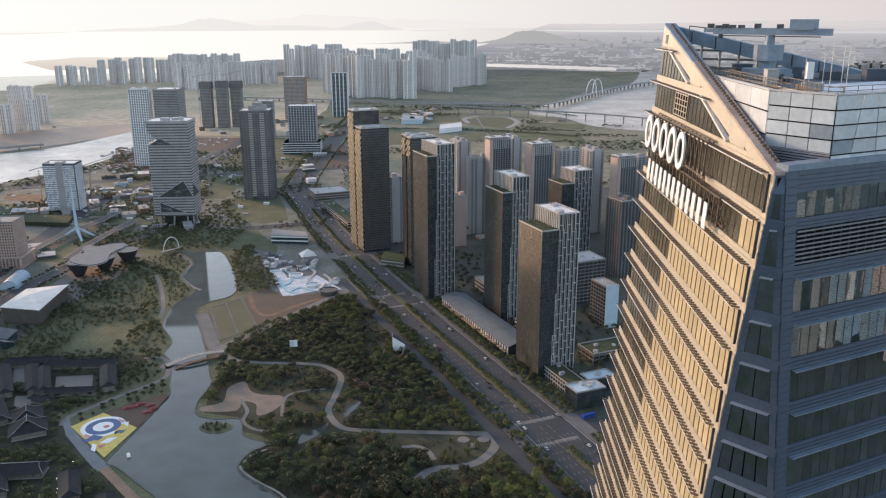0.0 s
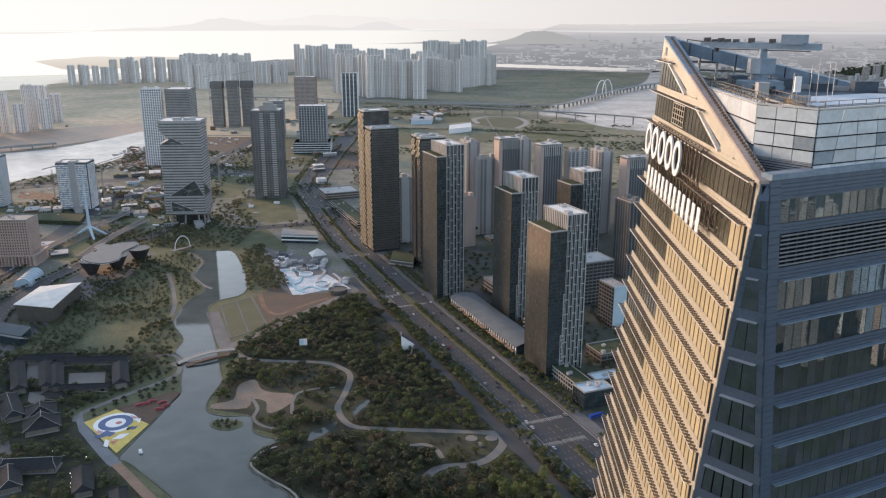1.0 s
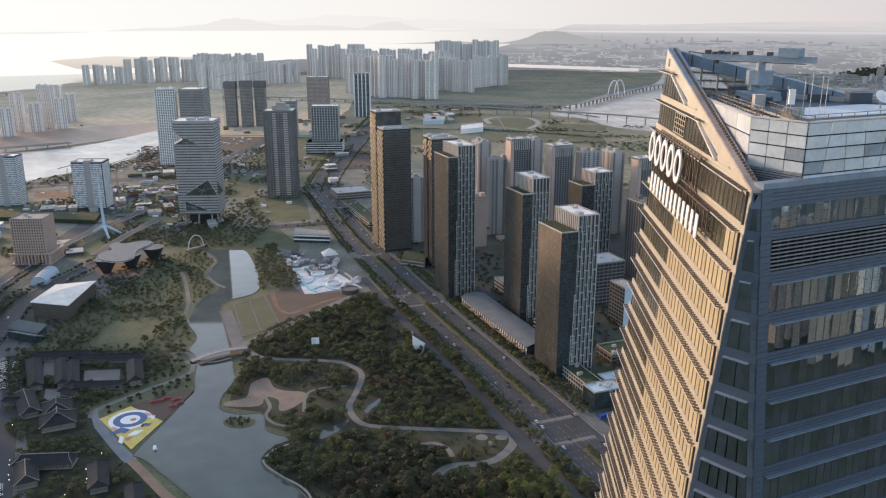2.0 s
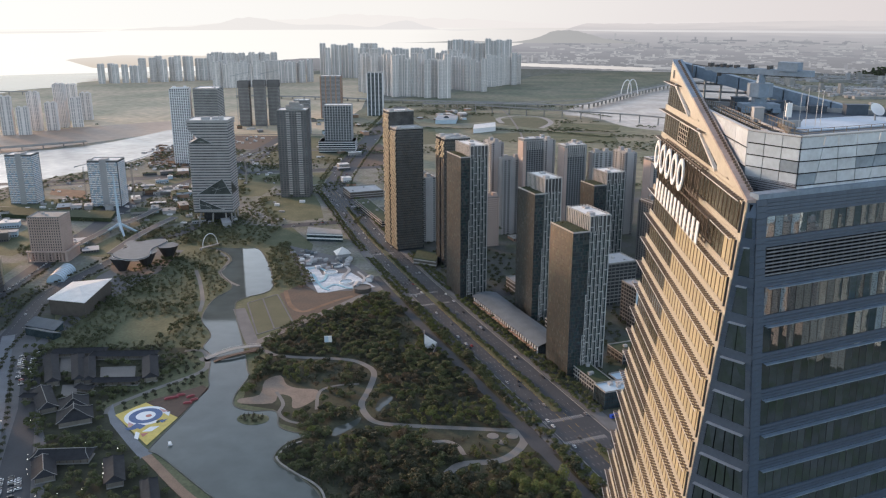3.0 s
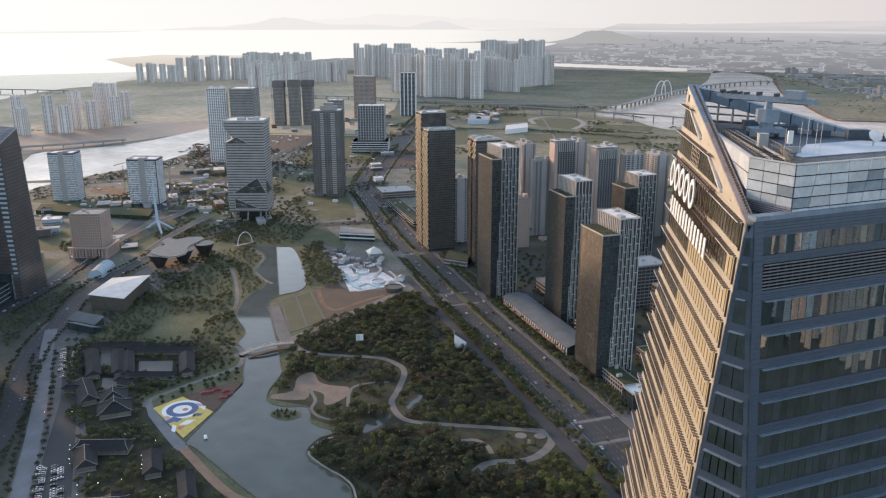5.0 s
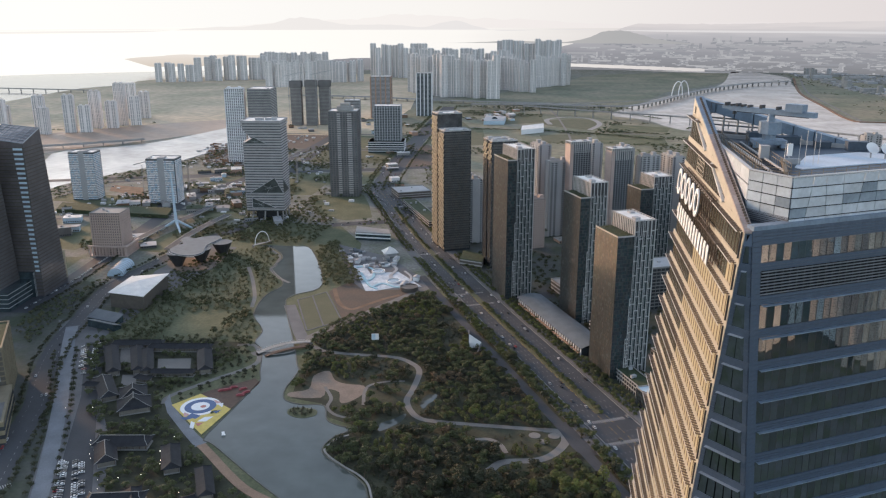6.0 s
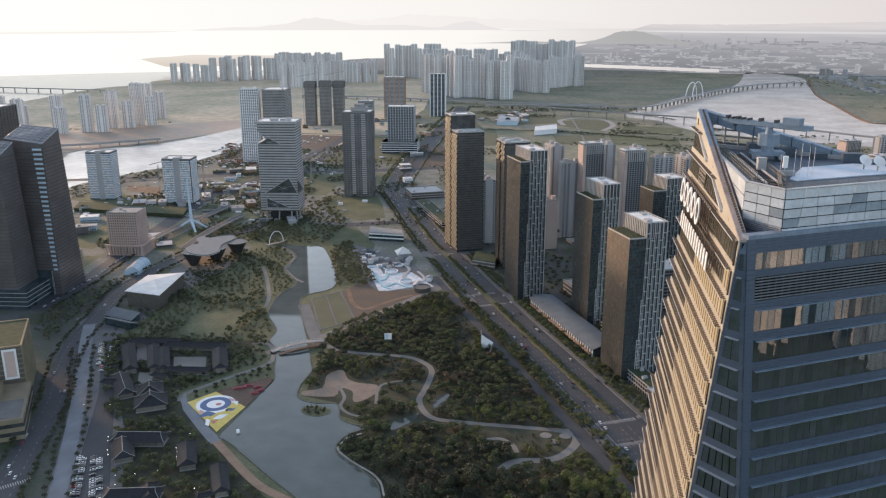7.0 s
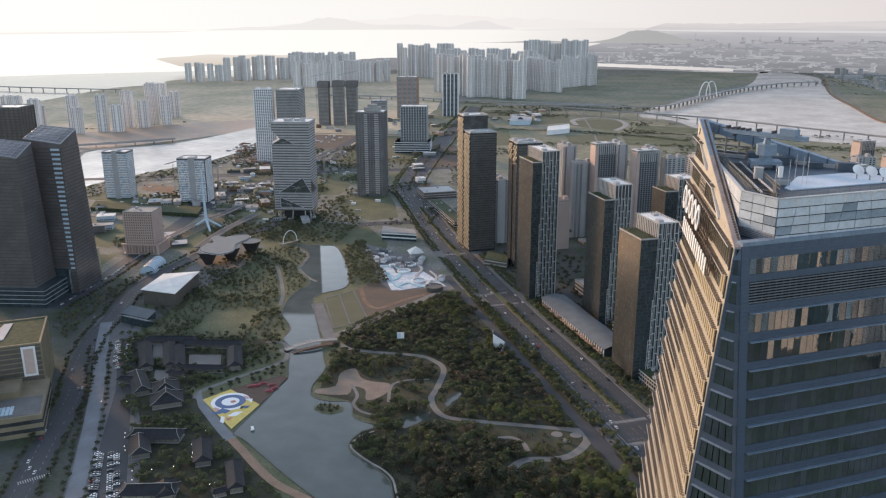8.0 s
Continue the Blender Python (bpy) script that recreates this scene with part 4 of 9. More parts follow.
# stepped-back glazing of the sail, cut along its slope
for k in (-2, -1):
    zt = Z0 - FLOOR * k
    zb = zt - 3.0
    y = y_far(zt) - 0.5 - WP
    first = None
    while slant(y) - 1.55 > zb + 0.35:
        h0, h1 = min(zt, slant(y) - 1.55) - zb, min(zt, slant(y + WP) - 1.55) - zb
        g = Geo()
        a, b = gold(y + 0.04, zb, 0.02), gold(y + WP - 0.04, zb, 0.02)
        c, d = gold(y + WP - 0.04, zb + h1, 0.02), gold(y + 0.04, zb + h0, 0.02)
        g.hexa([a, b, b + NX * 0.05, a + NX * 0.05, d, c, c + NX * 0.05, d + NX * 0.05])
        tp("pane", g, M_pane_bare)
        plate(mull, gold(y - 0.035, zb), ey, ez, NX, 0.07, h0, 0.12)
        first = y
        y -= WP
    g = Geo()
    yt = 68.3 + (zt + 1.55 - Z0) * 3.95
    a, b = gold(first - 0.2, zb), gold(yt, zt)
    sl = (b - a).normalized()
    plate(g, a, sl, Vector((0.05, -0.25, 0.97)), NX, (b - a).length, 0.22, 0.45)
    tp("sloping_shade", g, M_rail)
    # facing below the slope
    g = Geo()
    yy = first - WP
    while yy > 70 and slant(yy) - 0.85 > zb + 0.1:
        sail_q(g, yy, zb, slant(yy) - 0.86, yy + WP - 0.02, zb, slant(yy + WP) - 0.86)
        yy -= WP
    yy = first
    while yy < y_far(zt) - 1:
        lo0, lo1 = min(zt, slant(yy) - 1.5), min(zt, slant(yy + WP) - 1.5)
        hi0, hi1 = min(zt + 0.4, slant(yy) - 0.86), min(zt + 0.4, slant(yy + WP) - 0.86)
        if hi0 > lo0 + 0.05:
            sail_q(g, yy, lo0, hi0, yy + WP - 0.02, lo1, hi1)
        yy += WP
    tagged(tp("sail_facing", g, M_clad), kind="stuff")
g = Geo()
# flat dark plate plays the shaded vent openings
plate(g, gold(94.8, 295.2, 0.08), ey, ez, NX, 5.3, 3.0, 0.06)
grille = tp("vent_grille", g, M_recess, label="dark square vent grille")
g = Geo()
for i in range(6):
    plate(g, gold(94.8 + i * 1.03, 295.2, 0.10), ey, ez, NX, 0.15, 3.0, 0.07)
for j in range(6):
    plate(g, gold(94.8, 295.2 + j * 0.585, 0.10), ey, ez, NX, 5.3, 0.10, 0.06)
tp("vent_frame", g, M_clad, grille)
tagged(tp("edge_panelling", ep_rest, M_clad), kind="stuff")
tagged(tp("spandrel_rest", sp_rest, M_clad), kind="stuff")
tagged(tp("glazing_blinds", rest_blind, M_blind), kind="stuff")
tagged(tp("glazing_bare", rest_bare, M_pane_bare), kind="stuff")
tagged(tp("mullion_grid", mull, M_bracket), kind="stuff")
# lower storeys, out of sight of the window line: bands only
g, g2 = Geo(), Geo()
for k in range(27, 75):
    zt = Z0 - FLOOR * k
    for zz, h, gg, o in ((zt - 3.8, 1.3, g, 0.1), (zt - 2.5, 2.45, g2, 0.04)):
        plate(gg, gold(y_near(zz), zz), ey, ez, NX, y_far(zz) - y_near(zz), h, o)
        plate(gg, front(x_left(zz), zz), Vector((0.891, 0.454, 0)), Vector((0, 0.058, 1)), Vector((0.454, -0.891, 0)), XR - x_left(zz), h, o)
        a, b = cham(0, zz), cham(1, zz)
        plate(gg, a, (b - a).normalized(), Vector((0.03, 0.02, 1)), cham(0.5, zz, 1) - cham(0.5, zz), (b - a).length, h, o)
tagged(tp("lower_spandrels", g, M_clad), kind="stuff")
tagged(tp("lower_glazing", g2, M_glass_sky), kind="stuff")

# --- raised sail above the roof on the sunlit side
g = Geo()
def sail_quad(*a):
    sail_q(g, *a)


# sloping coping strip, tip panels and back plate
for i in range(28):
    y0, y1 = 68.3 + 41.2 * i / 28 + 0.01, 68.3 + 41.2 * (i + 1) / 28 - 0.01
    sail_quad(y0, slant(y0) - 0.85, slant(y0), y1, slant(y1) - 0.85, slant(y1))
tagged(tp("sail_edge_panelling", g, M_clad), kind="stuff")
g = Geo()
for i in range(8):
    y0, y1 = 102 + 7.6 * i / 8, 102 + 7.6 * (i + 1) / 8 - 0.02
    sail_quad(y0, 301.86, slant(y0) - 0.8, y1, 301.86, slant(y1) - 0.8)
tagged(tp("sail_tip_panelling", g, M_clad), kind="stuff")
g = Geo()
plate(g, gold(107.0, 302.6, 0.14), ey, ez, NX, 0.9, 1.0, 0.03)
tp("tip_window", g, M_pane_bare)
g = Geo()
a, b, c = gold(69.5, Z0, -0.35), gold(109.6, Z0, -0.35), gold(109.6, 304.3, -0.35)
a2, b2, c2 = (p + Vector((0.3, 0, 0)) for p in (a, b, c))
g.face([a, c, b]); g.face([a2, b2, c2]); g.face([a, a2, c2, c]); g.face([b, c, c2, b2])
tp("sail_back", g, M_clad_d)
# sloping cap of the sail
M_coping = mat("weathered_mauve_metal", (0.42, 0.34, 0.305), 0.5, metal=0.2, var=0.3, scale=0.5, fine=3)
g = Geo()
for i in range(34):
    y0, y1 = 68.4 + 41.3 * i / 34, 68.4 + 41.3 * (i + 1) / 34 - 0.05
    w = 1.0 + 0.35 * i / 34
    p, q = gold(y0, slant(y0), 0.12), gold(y1, slant(y1), 0.12)
    g = Geo()
    g.hexa([p, p + Vector((w, 0, 0)), q + Vector((w, 0, 0)), q, p + Vector((0, 0, 0.28)), p + Vector((w, 0, 0.28)), q + Vector((w, 0, 0.28)), q + Vector((0, 0, 0.28))])
    tp("sail_coping", g, M_craneb if i > 21 else M_coping, label="blue grey sloping metal coping" if i > 21 else "weathered mauve metal coping")
g = Geo()
for i in range(60):
    y = 69.0 + 40.2 * i / 60
    p = gold(y, slant(y) + 0.28, -0.12)
    g.hexa([p + Vector(o) for o in ((0.3, 0, 0), (0.6, 0, 0), (0.6, 0.2, 0.05), (0.3, 0.2, 0.05), (0.3, 0, 0.2), (0.6, 0, 0.2), (0.6, 0.2, 0.25), (0.3, 0.2, 0.25))])
tagged(tp("coping_cleats", g, M_bracket), kind="stuff")
# second wing: deep beam falling from the tip along the far side
g = Geo()
A, B = Vector((24.2, 109.6, 304.7)), Vector((46.5, 96.6, 299.0))
for i in range(9):
    p, q = A.lerp(B, i / 9), A.lerp(B, (i + 1) / 9 - 0.006)
    o = Vector((0.5, 0.86, 0))
    hgt = Vector((0, 0, -1.5))
    g = Geo()
    g.hexa([p + hgt, q + hgt, q + hgt + o * 1.6, p + hgt + o * 1.6, p, q, q + o * 1.6, p + o * 1.6])
    tp("wing_beam", g, M_craneb, label="deep blue grey box beam")
g = Geo()
for i in range(12):
    p = A.lerp(B, i / 12)
    g.rod((p.x, p.y + 0.6, 294.5), (p.x, p.y + 0.6, p.z - 1.4), 0.16, 6)
for zz in (299.8, 300.8, 301.8, 302.6):
    t = min(1, max(0.05, (303.5 - zz) / 6.0))
    e = A.lerp(B, t)
    g.rod((24.6, 110.2, zz), (e.x, e.y + 0.6, zz), 0.13, 6)
tp("wing_frame", g, M_steel, label="open steel frame under the beam")
g = Geo()
g.hexa([(24.5, 110.6, 294), (63.0, 88.6, 294), (63.2, 89.0, 294), (24.7, 111.0, 294), (24.5, 110.6, 300.0), (63.0, 88.6, 298.6), (63.2, 89.0, 298.6), (24.7, 111.0, 300.0)])
tp("wing_wall", g, M_clad_d)

# --- shaded front face
EX, EZF, NF = Vector((0.891, 0.454, 0)), Vector((0, 0.058, 1)), Vector((0.454, -0.891, 0))
fp = Geo()
plate(fp, EX * 0.03, EX, EZF, NF, 0.96, 2.80, 0.04)
me_fp = fp.mesh("pane", M_glass_sky)
fq = Geo()
plate(fq, EX * 0.03, EX, EZF, NF, 0.96, 1.98, 0.04)
me_fq = fq.mesh("pane", M_glass_sky)
fm, frest, fs_rest = Geo(), Geo(), Geo()
rg = random.Random(17)
rows = [(292.8, 2.0, "win"), (289.9, 2.9, "louvre")] + [(286.0 - FLOOR * i, 2.85, "win") for i in range(24)]
prev = 294.5
for zi, (zt, h, kind) in enumerate(rows):
    # spandrel above this window row
    x = x_left(zt) + 1.15
    zh = prev - zt
    g = Geo()
    ribs = max(2, round(zh / 0.34))
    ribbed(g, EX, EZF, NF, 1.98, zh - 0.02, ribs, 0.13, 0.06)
    me_fs = g.mesh("spandrel", M_clad_shade)
    j = 0
    while x < XR:
        if j < 9 and zi < 17:
            ob = part("spandrel", me_fs, None, tower)
            ob.location = front(x + 0.01, zt) - BASE
        else:
            plate(fs_rest, front(x + 0.01, zt), EX, EZF, NF, min(2.0, XR - x) - 0.02, zh - 0.02, 0.12)
        x += 2.0
        j += 1
    prev = zt - h
    x0 = x_left(zt) + 1.15 + 0.25
    if kind == "win":
        for j in range(41):
            x = x0 + j * 1.02
            p = front(x, zt - h + 0.02)
            if zi < 17 and j < 17:
                ob = part("pane", me_fq if zi == 0 else me_fp, None, tower)
                ob.location = p - BASE
                ob.rotation_euler = (rg.uniform(-0.010, 0.010), 0, rg.uniform(-0.012, 0.012))
            else:
                plate(frest, p + EX * 0.03, EX, EZF, NF, 0.96, h - 0.05, 0.04)
            plate(fm, front(x - 0.025, zt - h), EX, EZF, NF, 0.045, h, 0.06)
        if zi > 1:
            g = Geo()
            plate(g, front(x0, zt - 0.10, 0.12), EX, EZF, NF, 42, 0.04, 0.42)
            plate(g, front(x0, zt - 0.16, 0.52), EX, EZF, NF, 42, 0.10, 0.05)
            tp("sunshade", g, M_craneb, label="blue grey glass sunshade")
    else:
        g = Geo()
        for i in range(8):
            a = zt - h + 0.12 + i * 0.36
            plate(g, front(x0, a, 0.07), EX, EZF, NF, 42, 0.13, 0.10)
        lou = tp("louvre_bank", g, M_louvre)
        g = Geo()
        for j in range(42):
            plate(g, front(x0 + j * 1.02 - 0.03, zt - h), EX, EZF, NF, 0.06, h, 0.05)
        tp("louvre_post", g, M_frame_d, lou)
tagged(tp("front_spandrel_rest", fs_rest, M_clad_shade), kind="stuff")
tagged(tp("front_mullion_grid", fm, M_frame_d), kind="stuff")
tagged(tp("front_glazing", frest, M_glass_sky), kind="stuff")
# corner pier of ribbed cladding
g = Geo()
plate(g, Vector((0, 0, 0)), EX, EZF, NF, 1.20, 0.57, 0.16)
me_cp = g.mesh("corner_block", M_clad_shade)
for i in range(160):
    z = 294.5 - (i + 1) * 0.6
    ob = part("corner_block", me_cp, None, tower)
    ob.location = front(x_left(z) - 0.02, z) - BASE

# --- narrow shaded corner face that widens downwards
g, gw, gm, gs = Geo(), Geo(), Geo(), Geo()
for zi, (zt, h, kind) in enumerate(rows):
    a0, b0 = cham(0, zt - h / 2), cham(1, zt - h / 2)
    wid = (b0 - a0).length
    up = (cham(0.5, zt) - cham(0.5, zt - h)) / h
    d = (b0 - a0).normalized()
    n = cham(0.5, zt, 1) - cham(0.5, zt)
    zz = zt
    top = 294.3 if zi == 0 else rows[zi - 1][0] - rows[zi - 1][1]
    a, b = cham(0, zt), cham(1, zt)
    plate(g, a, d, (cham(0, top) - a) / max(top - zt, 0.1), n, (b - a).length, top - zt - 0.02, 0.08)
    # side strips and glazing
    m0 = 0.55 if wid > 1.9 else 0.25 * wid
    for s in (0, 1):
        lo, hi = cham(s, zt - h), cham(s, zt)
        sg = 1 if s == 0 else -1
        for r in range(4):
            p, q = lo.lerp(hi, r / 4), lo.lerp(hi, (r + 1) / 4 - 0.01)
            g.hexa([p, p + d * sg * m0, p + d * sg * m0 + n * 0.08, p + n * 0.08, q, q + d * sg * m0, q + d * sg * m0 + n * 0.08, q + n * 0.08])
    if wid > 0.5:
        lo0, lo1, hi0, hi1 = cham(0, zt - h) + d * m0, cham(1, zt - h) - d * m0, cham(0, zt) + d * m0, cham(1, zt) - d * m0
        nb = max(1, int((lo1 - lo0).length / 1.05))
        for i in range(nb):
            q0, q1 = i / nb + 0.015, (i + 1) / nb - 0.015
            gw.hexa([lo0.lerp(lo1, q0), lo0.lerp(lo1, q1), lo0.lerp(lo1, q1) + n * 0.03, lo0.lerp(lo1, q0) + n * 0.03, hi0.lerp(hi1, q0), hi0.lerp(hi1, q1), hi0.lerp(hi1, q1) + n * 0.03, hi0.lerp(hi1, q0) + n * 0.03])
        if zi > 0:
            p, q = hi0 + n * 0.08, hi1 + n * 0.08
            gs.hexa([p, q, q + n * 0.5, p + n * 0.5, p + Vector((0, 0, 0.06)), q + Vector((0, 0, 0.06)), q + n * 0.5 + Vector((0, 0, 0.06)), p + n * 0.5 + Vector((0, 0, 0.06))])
tagged(tp("corner_panelling", g, M_clad_shade), kind="stuff")
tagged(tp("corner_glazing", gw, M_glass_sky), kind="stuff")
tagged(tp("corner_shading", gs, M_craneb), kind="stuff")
# parapet of the main roof
g = Geo()
x = 0.1
while x < XR:
    g = Geo()
    plate(g, front(x + 0.01, 294.5, -1.0), EX, Vector((0, 0, 1)), NF, 1.48, 0.5, 1.15)
    tp("roof_coping", g, M_craneb, label="blue grey parapet coping")
    x += 1.5
g = Geo()
g.prism([(23.6, 69.6), (63.5, 90.5), (24.2, 109.4)], 293.9, 294.2)
tp("main_roof", g, M_deck)

# --- penthouse of white panels
pent = thing("roof_penthouse", "white panelled penthouse with chamfered corner on the tower roof", "penthouse", 45, 90, 294.2)
PB = Vector((45, 90, 294.2))
ZB, ZT = 294.2, 299.9
PLAN = [Vector((24.9, 106.0)), Vector((24.4, 75.4)), Vector((27.9, 71.0)), Vector((60.5, 87.6)), Vector((60.0, 88.6)), Vector((25.6, 108.4))]


def pp_(name, geo, material, label=""):
    ob = part(name, geo, material, pent, label)
    ob.location = -PB
    return ob


g = Geo()
inner = [(p.x + (36 - p.x) * 0.008, p.y + (88 - p.y) * 0.008) for p in PLAN][::-1]
area = sum(inner[i - 1][0] * inner[i][1] - inner[i][0] * inner[i - 1][1] for i in range(6))
if area < 0:
    inner = inner[::-1]
g.prism(inner, ZB, 299.0)
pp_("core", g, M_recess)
g = Geo()
g.prism([(p[0], p[1]) for p in inner], 298.98, 299.06)
pp_("roof_deck", g, M_deck)
rnd = random.Random(5)
for a, b in ((0, 1), (1, 2), (2, 3)):
    A2, B2 = PLAN[a], PLAN[b]
    L = (B2 - A2).length
    d = (B2 - A2) / L
    n = Vector((d.y, -d.x))
    if n.dot(A2 - Vector((36, 88))) < 0:
        n = -n
    nb = round(L / (4.4 if a == 0 else 2.05 if a == 1 else 2.5))
    w = L / nb
    zr = [ZB, 295.3, 296.45, 297.6, 298.75, ZT] if a else [ZB, 296.3, 296.32, 298.2, 298.22, ZT]
    for r in range(5):
        if a == 1 and r == 0:
            g = Geo()
            for q in range(6):
                z = ZB + 0.1 + q * 0.22
                p0, p1 = A2 + n * 0.02, B2 + n * 0.02
                g.hexa([(p0.x, p0.y, z), (p1.x, p1.y, z), (p1.x + n.x * 0.12, p1.y + n.y * 0.12, z), (p0.x + n.x * 0.12, p0.y + n.y * 0.12, z), (p0.x, p0.y, z + 0.13), (p1.x, p1.y, z + 0.13), (p1.x + n.x * 0.05, p1.y + n.y * 0.05, z + 0.13), (p0.x + n.x * 0.05, p0.y + n.y * 0.05, z + 0.13)])
            pp_("louvre", g, M_louvre)
            continue
        for j in range(nb):
            g = Geo()
            if zr[r + 1] - zr[r] < 0.1:
                continue
            z0, z1 = zr[r] + 0.06, zr[r + 1] - 0.06

            def joint(q, z):
                lean = 0.16 * math.sin(q * 1.9) if a == 2 and 0 < q < nb else 0.0
                return q * w + lean * (z - 297.0)

            p0, p1 = A2 + d * (joint(j, z0) + 0.04), A2 + d * (joint(j + 1, z0) - 0.04)
            p2, p3 = A2 + d * (joint(j + 1, z1) - 0.04), A2 + d * (joint(j, z1) + 0.04)
            o = n * 0.10
            g.hexa([(p0.x, p0.y, z0), (p1.x, p1.y, z0), (p1.x + o.x, p1.y + o.y, z0), (p0.x + o.x, p0.y + o.y, z0), (p3.x, p3.y, z1), (p2.x, p2.y, z1), (p2.x + o.x, p2.y + o.y, z1), (p3.x + o.x, p3.y + o.y, z1)])
            pp_("panel", g, M_panel_d if (rnd.random() < 0.04 or (a == 2 and r == 2 and 3 <= j <= 6)) else M_panel)
    g = Geo()
    p0, p1 = A2, B2
    g.hexa([(*(p0 - n * 0.35), ZT), (*(p1 - n * 0.35), ZT), (*(p1 + n * 0.14), ZT), (*(p0 + n * 0.14), ZT), (*(p0 - n * 0.35), ZT + 0.12), (*(p1 - n * 0.35), ZT + 0.12), (*(p1 + n * 0.14), ZT + 0.12), (*(p0 + n * 0.14), ZT + 0.12)])
    pp_("parapet_cap", g, M_frame_w)
    # rails behind the parapet
    g = Geo()
    k = int(L / 1.6)
    q0, q1 = A2 - n * 0.9, B2 - n * 0.9
    for i in range(k + 1):
        p = q0.lerp(q1, i / k)
        g.rod((p.x, p.y, 299.05), (p.x, p.y, 300.45), 0.035, 5)
    for zz in (299.7, 300.1, 300.45):
        g.rod((*q0, zz), (*q1, zz), 0.03, 5)
    pp_("guard_rail", g, M_rust)
g = Geo()
g.prism([(31.2, 82.0), (31.8, 80.8), (50.5, 90.2), (48.0, 92.6), (43.0, 94.5), (35.0, 90.5)], 299.07, 299.2)
pp_("pale_deck", g, M_pad, "pale bluish roof deck")
g = Geo()
g.box(27.3, 27.55, 78, 101, 299.06, 299.4)
g.box(28.9, 29.1, 77, 101, 299.06, 299.4)
pp_("service_rail", g, M_rail)
g = Geo()
for i in range(26):
    g.box(27.0, 29.4, 77.4 + i * 0.9, 77.6 + i * 0.9, 299.06, 299.25)
pp_("track_bed", g, M_frame_d)
g = Geo()
g.hexa([(28.4, 76.2, 299.1), (28.8, 76.2, 299.1), (31.0, 86, 299.1), (30.6, 86, 299.1), (28.4, 76.2, 299.6), (28.8, 76.2, 299.6), (31.0, 86, 299.6), (30.6, 86, 299.6)])
pp_("ochre_beam", g, M_rust)
g = Geo()
g.hexa([(25.6, 108.2, 298.0), (60.0, 88.4, 298.0), (60.2, 88.8, 298.0), (25.8, 108.6, 298.0), (25.6, 108.2, 299.6), (60.0, 88.4, 299.6), (60.2, 88.8, 299.6), (25.8, 108.6, 299.6)])
pp_("far_parapet", g, M_frame_w)

# pipes, trays and low plant along the roof edges
g = Geo()
for i in range(18):
    q = PLAN[2].lerp(PLAN[3], (i + 0.5) / 18)
    g.box(q.x - 1.9, q.x - 0.8, q.y + 1.5, q.y + 2.2, 299.06, 299.28)
tagged(pp_("walkway_slab", g, M_panel), kind="stuff")
g = Geo()
for o in (2.6, 2.85, 3.1):
    g.rod((27.9 - 0.3 * o + 1.0, 71.0 + o, 299.25), (60.0, 87.2 + o * 0.3, 299.25), 0.07, 5)
pp_("pipe_run", g, M_frame_d)
g = Geo()
for i in range(24):
    y = 78.2 + i * 0.98
    g.rod((26.3, y, 299.05), (26.3, y, 300.5), 0.035, 5)
    g.rod((29.7, y, 299.05), (29.7, y, 300.2), 0.035, 5)
for x, z in ((26.3, 299.8), (26.3, 300.5), (29.7, 299.7), (29.7, 300.2)):
    g.rod((x, 78.2, z), (x, 101, z), 0.035, 5)
pp_("track_rail", g, M_rust)
g = Geo()
for x, y, w, d, h in ((34, 100.5, 3, 1.6, 1.1), (38.5, 98, 2, 1.4, 0.8), (42, 96, 2.6, 1.2, 1.2), (46, 93.6, 1.6, 1.6, 0.9), (30.6, 103, 1.8, 1.8, 1.3)):
    g.box(x, x + w, y, y + d, 299.06, 299.06 + h)
    g.box(x - 0.08, x + w + 0.08, y - 0.08, y + d + 0.08, 299.06 + h, 299.14 + h)
tagged(pp_("low_plant", g, M_deck), kind="stuff")

# --- roof gear
crane = thing("building_maintenance_crane", "blue grey window-cleaning crane with long jib on the roof", "crane", 31.8, 97.0, 299.06)


def cpart(name, g, m, label="", parent=crane):
    return part(name, g, m, parent, label)


g = Geo()
g.prism([(1.5 * math.cos(t * math.pi / 4 + 0.4), 1.5 * math.sin(t * math.pi / 4 + 0.4)) for t in range(8)], 2.1, 3.75)
g.rod((0, 0, 1.2), (0, 0, 2.1), 0.9, 10)
cpart("turret", g, M_craneb)
g = Geo()
g.box(-2.2, 2.2, -1.3, 1.3, 0.75, 1.3)
for sx in (-1.8, 1.8):
    for sy in (-1.2, 1.2):
        g.box(sx - 0.5, sx + 0.5, sy - 0.3, sy + 0.3, 0.3, 0.8)
cpart("undercarriage", g, M_craneb)
for sx in (-1.8, 1.8):
    for sy in (-1.2, 1.2):
        g = Geo()
        g.rod((sx, sy - 0.25, 0.35), (sx, sy + 0.25, 0.35), 0.35, 12)
        cpart("wheel", g, M_frame_d)
g = Geo()
g.rod((0, 0, 3.7), (0, 0, 5.0), 0.55, 10, 0.45)
cpart("mast", g, M_craneb)
JD = Vector((0.737, -0.676, 0))
JN = Vector((0.676, 0.737, 0))


def jbox(gg, s0, s1, o0, o1, z0, z1):
    P = [JD * s + JN * o for s, o in ((s0, o0), (s1, o0), (s1, o1), (s0, o1))]
    gg.hexa([(p.x, p.y, z0) for p in P] + [(p.x, p.y, z1) for p in P])


